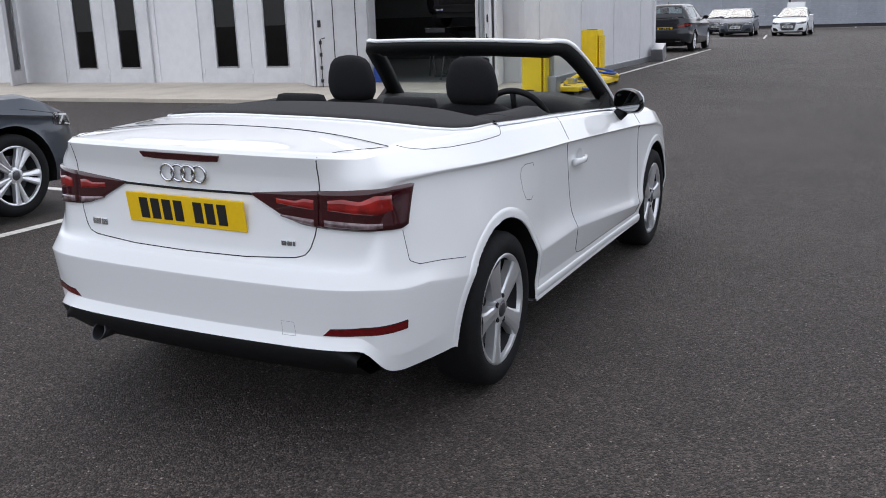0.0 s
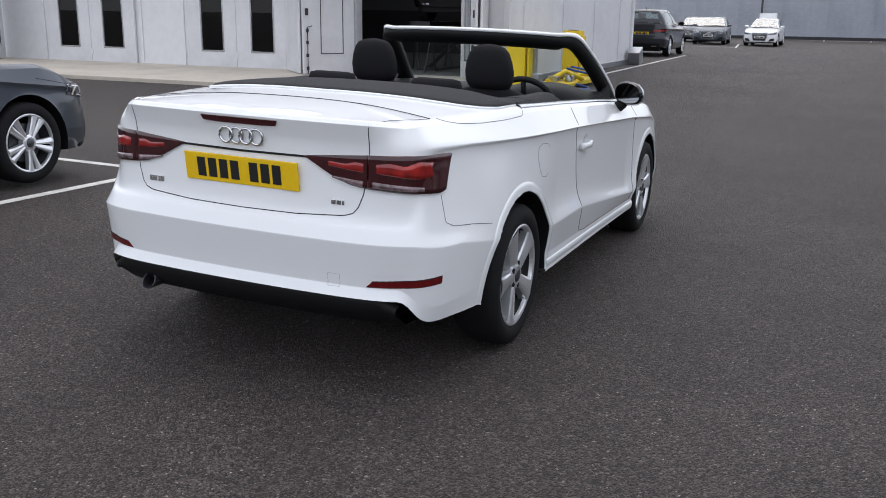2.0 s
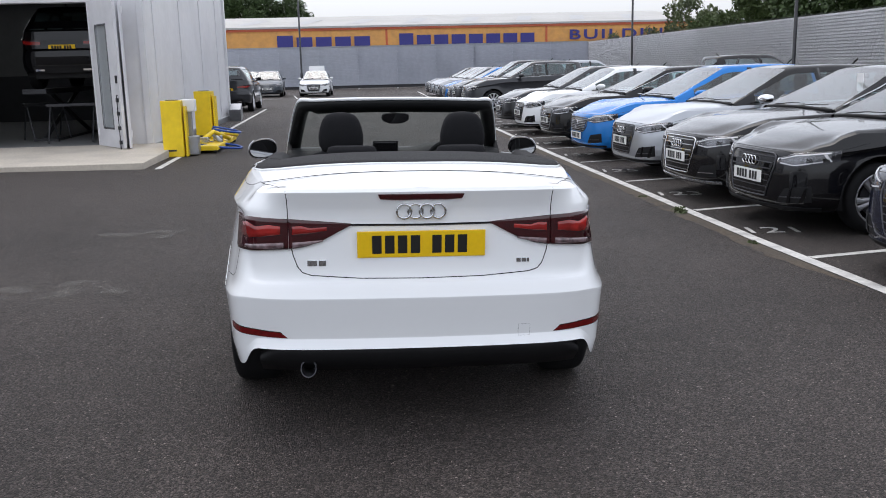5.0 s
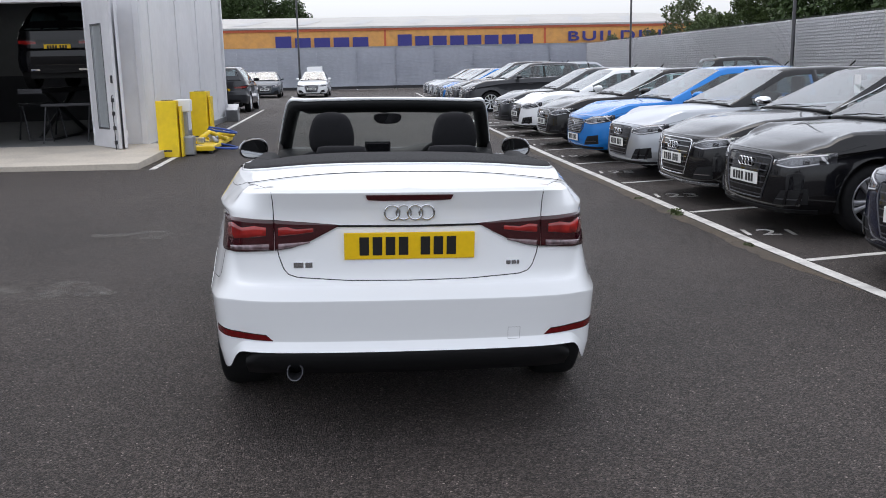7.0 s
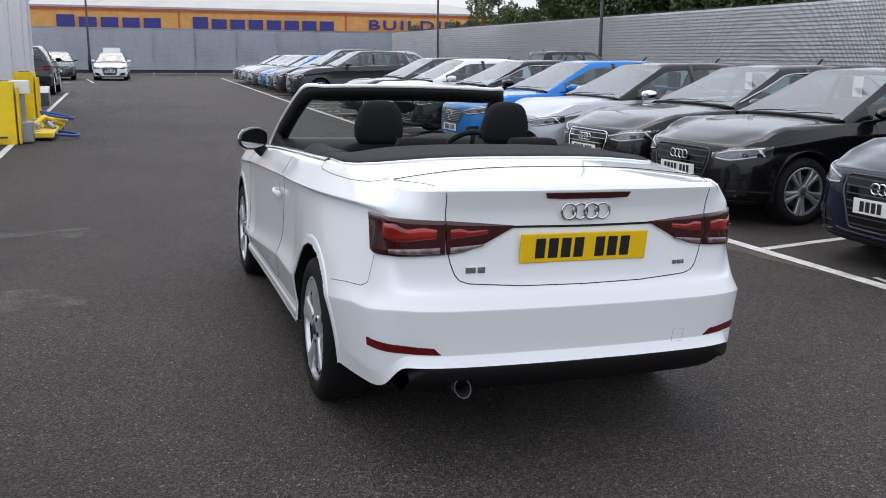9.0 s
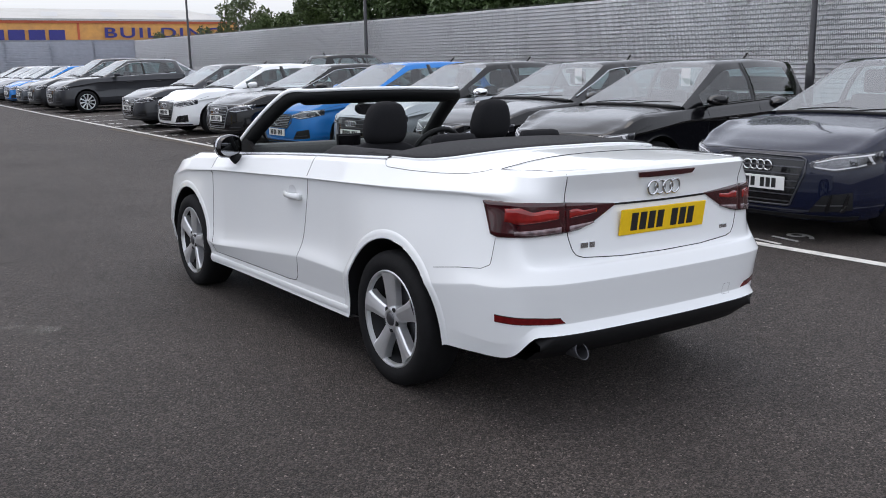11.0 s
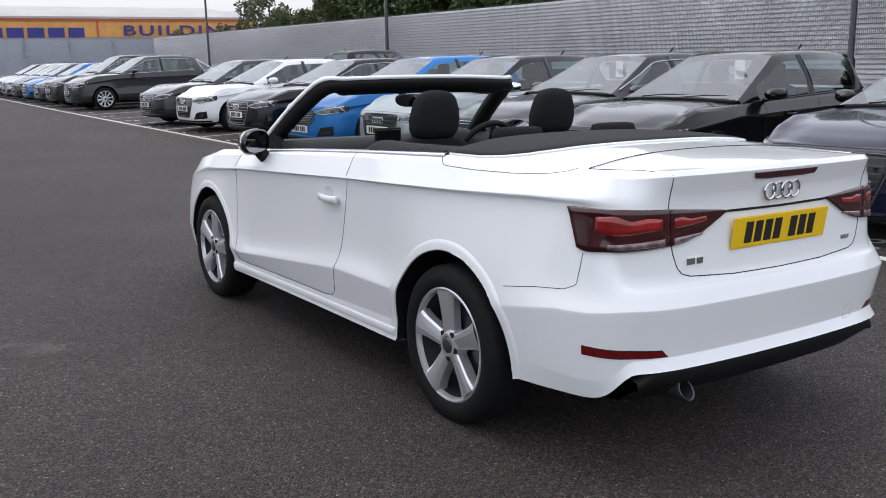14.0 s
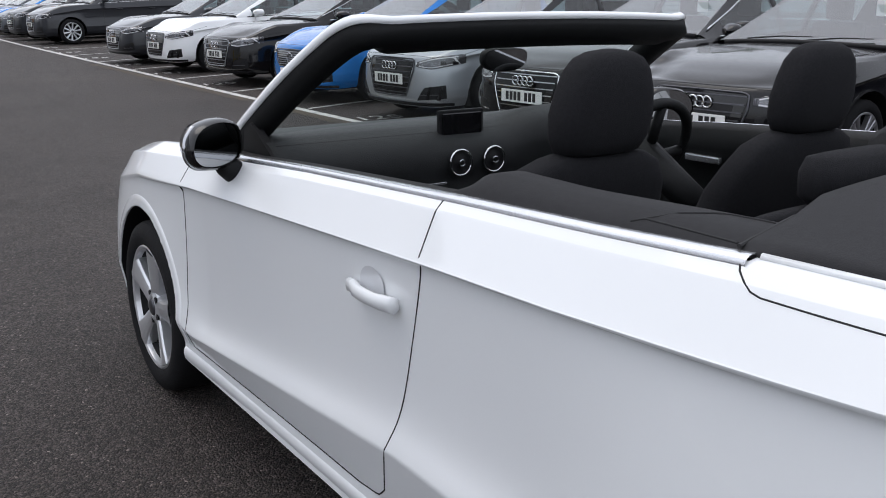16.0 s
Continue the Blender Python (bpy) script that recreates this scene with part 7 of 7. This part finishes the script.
# ---- trees and scrub behind the fences ----
LEAF_MATS = []
for i, c in enumerate(((0.045, 0.075, 0.022), (0.065, 0.095, 0.030), (0.085, 0.11, 0.045))):
    m = mat("leaf_green_%d" % i if i else "leaf_green", c, 0.55, var=0.2, scale=3, spec=0.3)
    LEAF_MATS.append(m)
BARK = mat("bark", (0.09, 0.07, 0.05), 0.9, var=0.2, scale=12, bump=0.4, bscale=30)


def crown_mesh(seed, clumps, leaves, size, material):
    """Many small leaves round clumps of a crown, thinner towards the outside."""
    rng = np.random.default_rng(seed)
    per = leaves // len(clumps)
    P = []
    for cx, cy, cz, r in clumps:
        d = rng.normal(size=(per, 3))
        d /= np.linalg.norm(d, axis=1)[:, None]
        rad = r * (0.35 + 0.75 * rng.random(per) ** 0.6)
        lump = 1 + 0.22 * np.sin(d[:, 0] * 5 + seed) * np.cos(d[:, 1] * 4 + cz)
        P.append(np.array((cx, cy, cz)) + d * (rad * lump)[:, None] * (1, 1, 0.85))
    P = np.vstack(P)
    n = len(P)
    a = rng.normal(size=(n, 3))
    a /= np.linalg.norm(a, axis=1)[:, None]
    b = np.cross(a, rng.normal(size=(n, 3)))
    b /= np.linalg.norm(b, axis=1)[:, None]
    s = size * (0.6 + 0.8 * rng.random(n))[:, None]
    verts = np.stack([P - a * s, P + b * s * 0.45, P + a * s, P - b * s * 0.45], 1).reshape(-1, 3)
    faces = np.arange(4 * n).reshape(-1, 4)
    me = bpy.data.meshes.new("crown")
    me.from_pydata(verts.tolist(), [], faces.tolist())
    me.materials.append(material)
    return me


def trunk_mesh(seed, clumps, h):
    rng = np.random.default_rng(seed)
    bm = bmesh.new()
    tube(bm, [(0, 0, -0.1), (0.06, 0.02, h * 0.3), (0.02, 0.08, h * 0.6), (0, 0, h * 0.85)], [0.16, 0.12, 0.08, 0.04], 9)
    for cx, cy, cz, r in clumps[:7]:
        z0 = h * (0.25 + 0.3 * rng.random())
        tube(bm, [(0.03, 0.02, z0), (cx * 0.5, cy * 0.5, (z0 + cz) / 2 + 0.1), (cx, cy, cz)], [0.06, 0.04, 0.015], 6)
    me = bpy.data.meshes.new("trunk")
    bm.to_mesh(me)
    bm.free()
    me.materials.append(BARK)
    return me


def tree_kind(seed, h, spread_, leaves, size, material, lumps=11):
    rng = np.random.default_rng(seed)
    clumps = []
    for k in range(lumps):
        t = 0.25 + 0.75 * (k + 0.5) / lumps
        a = 2.4 * k + rng.random()
        r = spread_ * (0.75 - 0.45 * abs(t - 0.55)) * (0.5 + 0.6 * rng.random())
        clumps.append((r * math.cos(a), r * math.sin(a), h * t, spread_ * (0.42 - 0.14 * t) * (0.8 + 0.5 * rng.random())))
    return trunk_mesh(seed, clumps, h), crown_mesh(seed, clumps, leaves, size, material)


KINDS = [tree_kind(3, 5.6, 2.6, 15000, 0.105, LEAF_MATS[0]), tree_kind(7, 5.0, 2.4, 14000, 0.10, LEAF_MATS[1]), tree_kind(12, 4.6, 1.8, 4200, 0.10, LEAF_MATS[2], 9)]


def plant(kind, x, y, scale, turn, label, name="tree"):
    root = thing(name, pose(x, y, gz(x, y), 0, 0, turn) @ Matrix.Scale(scale, 4), label, "tree", "trees behind the fence")
    for nm, me in zip(("trunk", "crown"), KINDS[kind]):
        o = new(nm, me)
        o.parent = root


GREEN = "leafy green tree growing behind the metal fence"
rnd = random.Random(5)
y = -9.0
while y < 40:
    plant(rnd.choice((0, 0, 1)), 22.6 + rnd.random() * 1.0, y, 1.05 + 0.22 * rnd.random(), rnd.random() * 360, GREEN)
    y += 2.5 + rnd.random() * 0.6
for x, yy, s in ((27.2, -8, 1.22), (27.6, -3, 1.30), (27.4, 2, 1.26), (27.8, 7, 1.30), (27.7, 12, 1.26), (27.6, 17, 1.30), (27.8, 22, 1.22), (27.6, 27, 1.15), (27.7, 32, 1.04)):
    plant(0, x, yy, s, yy * 31, GREEN)
for x, yy, s, k in ((21.0, 43.0, 0.98, 1), (21.4, 46.5, 0.90, 1), (21.3, 50.0, 0.80, 1), (22.0, 54.5, 1.18, 2), (22.6, 52.0, 0.95, 2), (20.6, 62.0, 0.74, 2), (21.4, 69.4, 0.80, 2), (20.9, 58.2, 0.84, 2)):
    plant(k, x, yy, s, yy * 17, "sparse young tree above the metal fence" if k == 2 else GREEN)
for x, yy, s in ((-26, 128, 2.2), (-20, 130, 2.3), (-14.5, 128, 2.2), (-9.5, 131, 1.9), (-3.0, 140, 1.45)):
    plant(0, x, yy, s, x * 40, "distant dark green tree behind the warehouse roof")
# weeds along the lane's edge
WEED = crown_mesh(21, [(0, 0, 0.02, 0.09), (0.12, 0.03, 0.02, 0.06), (-0.1, -0.05, 0.02, 0.06)], 150, 0.03, LEAF_MATS[2])
for x, yy, s in ((3.09, 4.65, 0.75), (3.11, 2.9, 0.35), (3.06, 5.8, 0.3)):
    w = new("weed", WEED)
    w.matrix_world = pose(x, yy, gz(x, yy), 0, 0, yy * 90) @ Matrix.Scale(s, 4)
    tagged(w, "small green weed in a crack of the asphalt", "weed", "weeds")
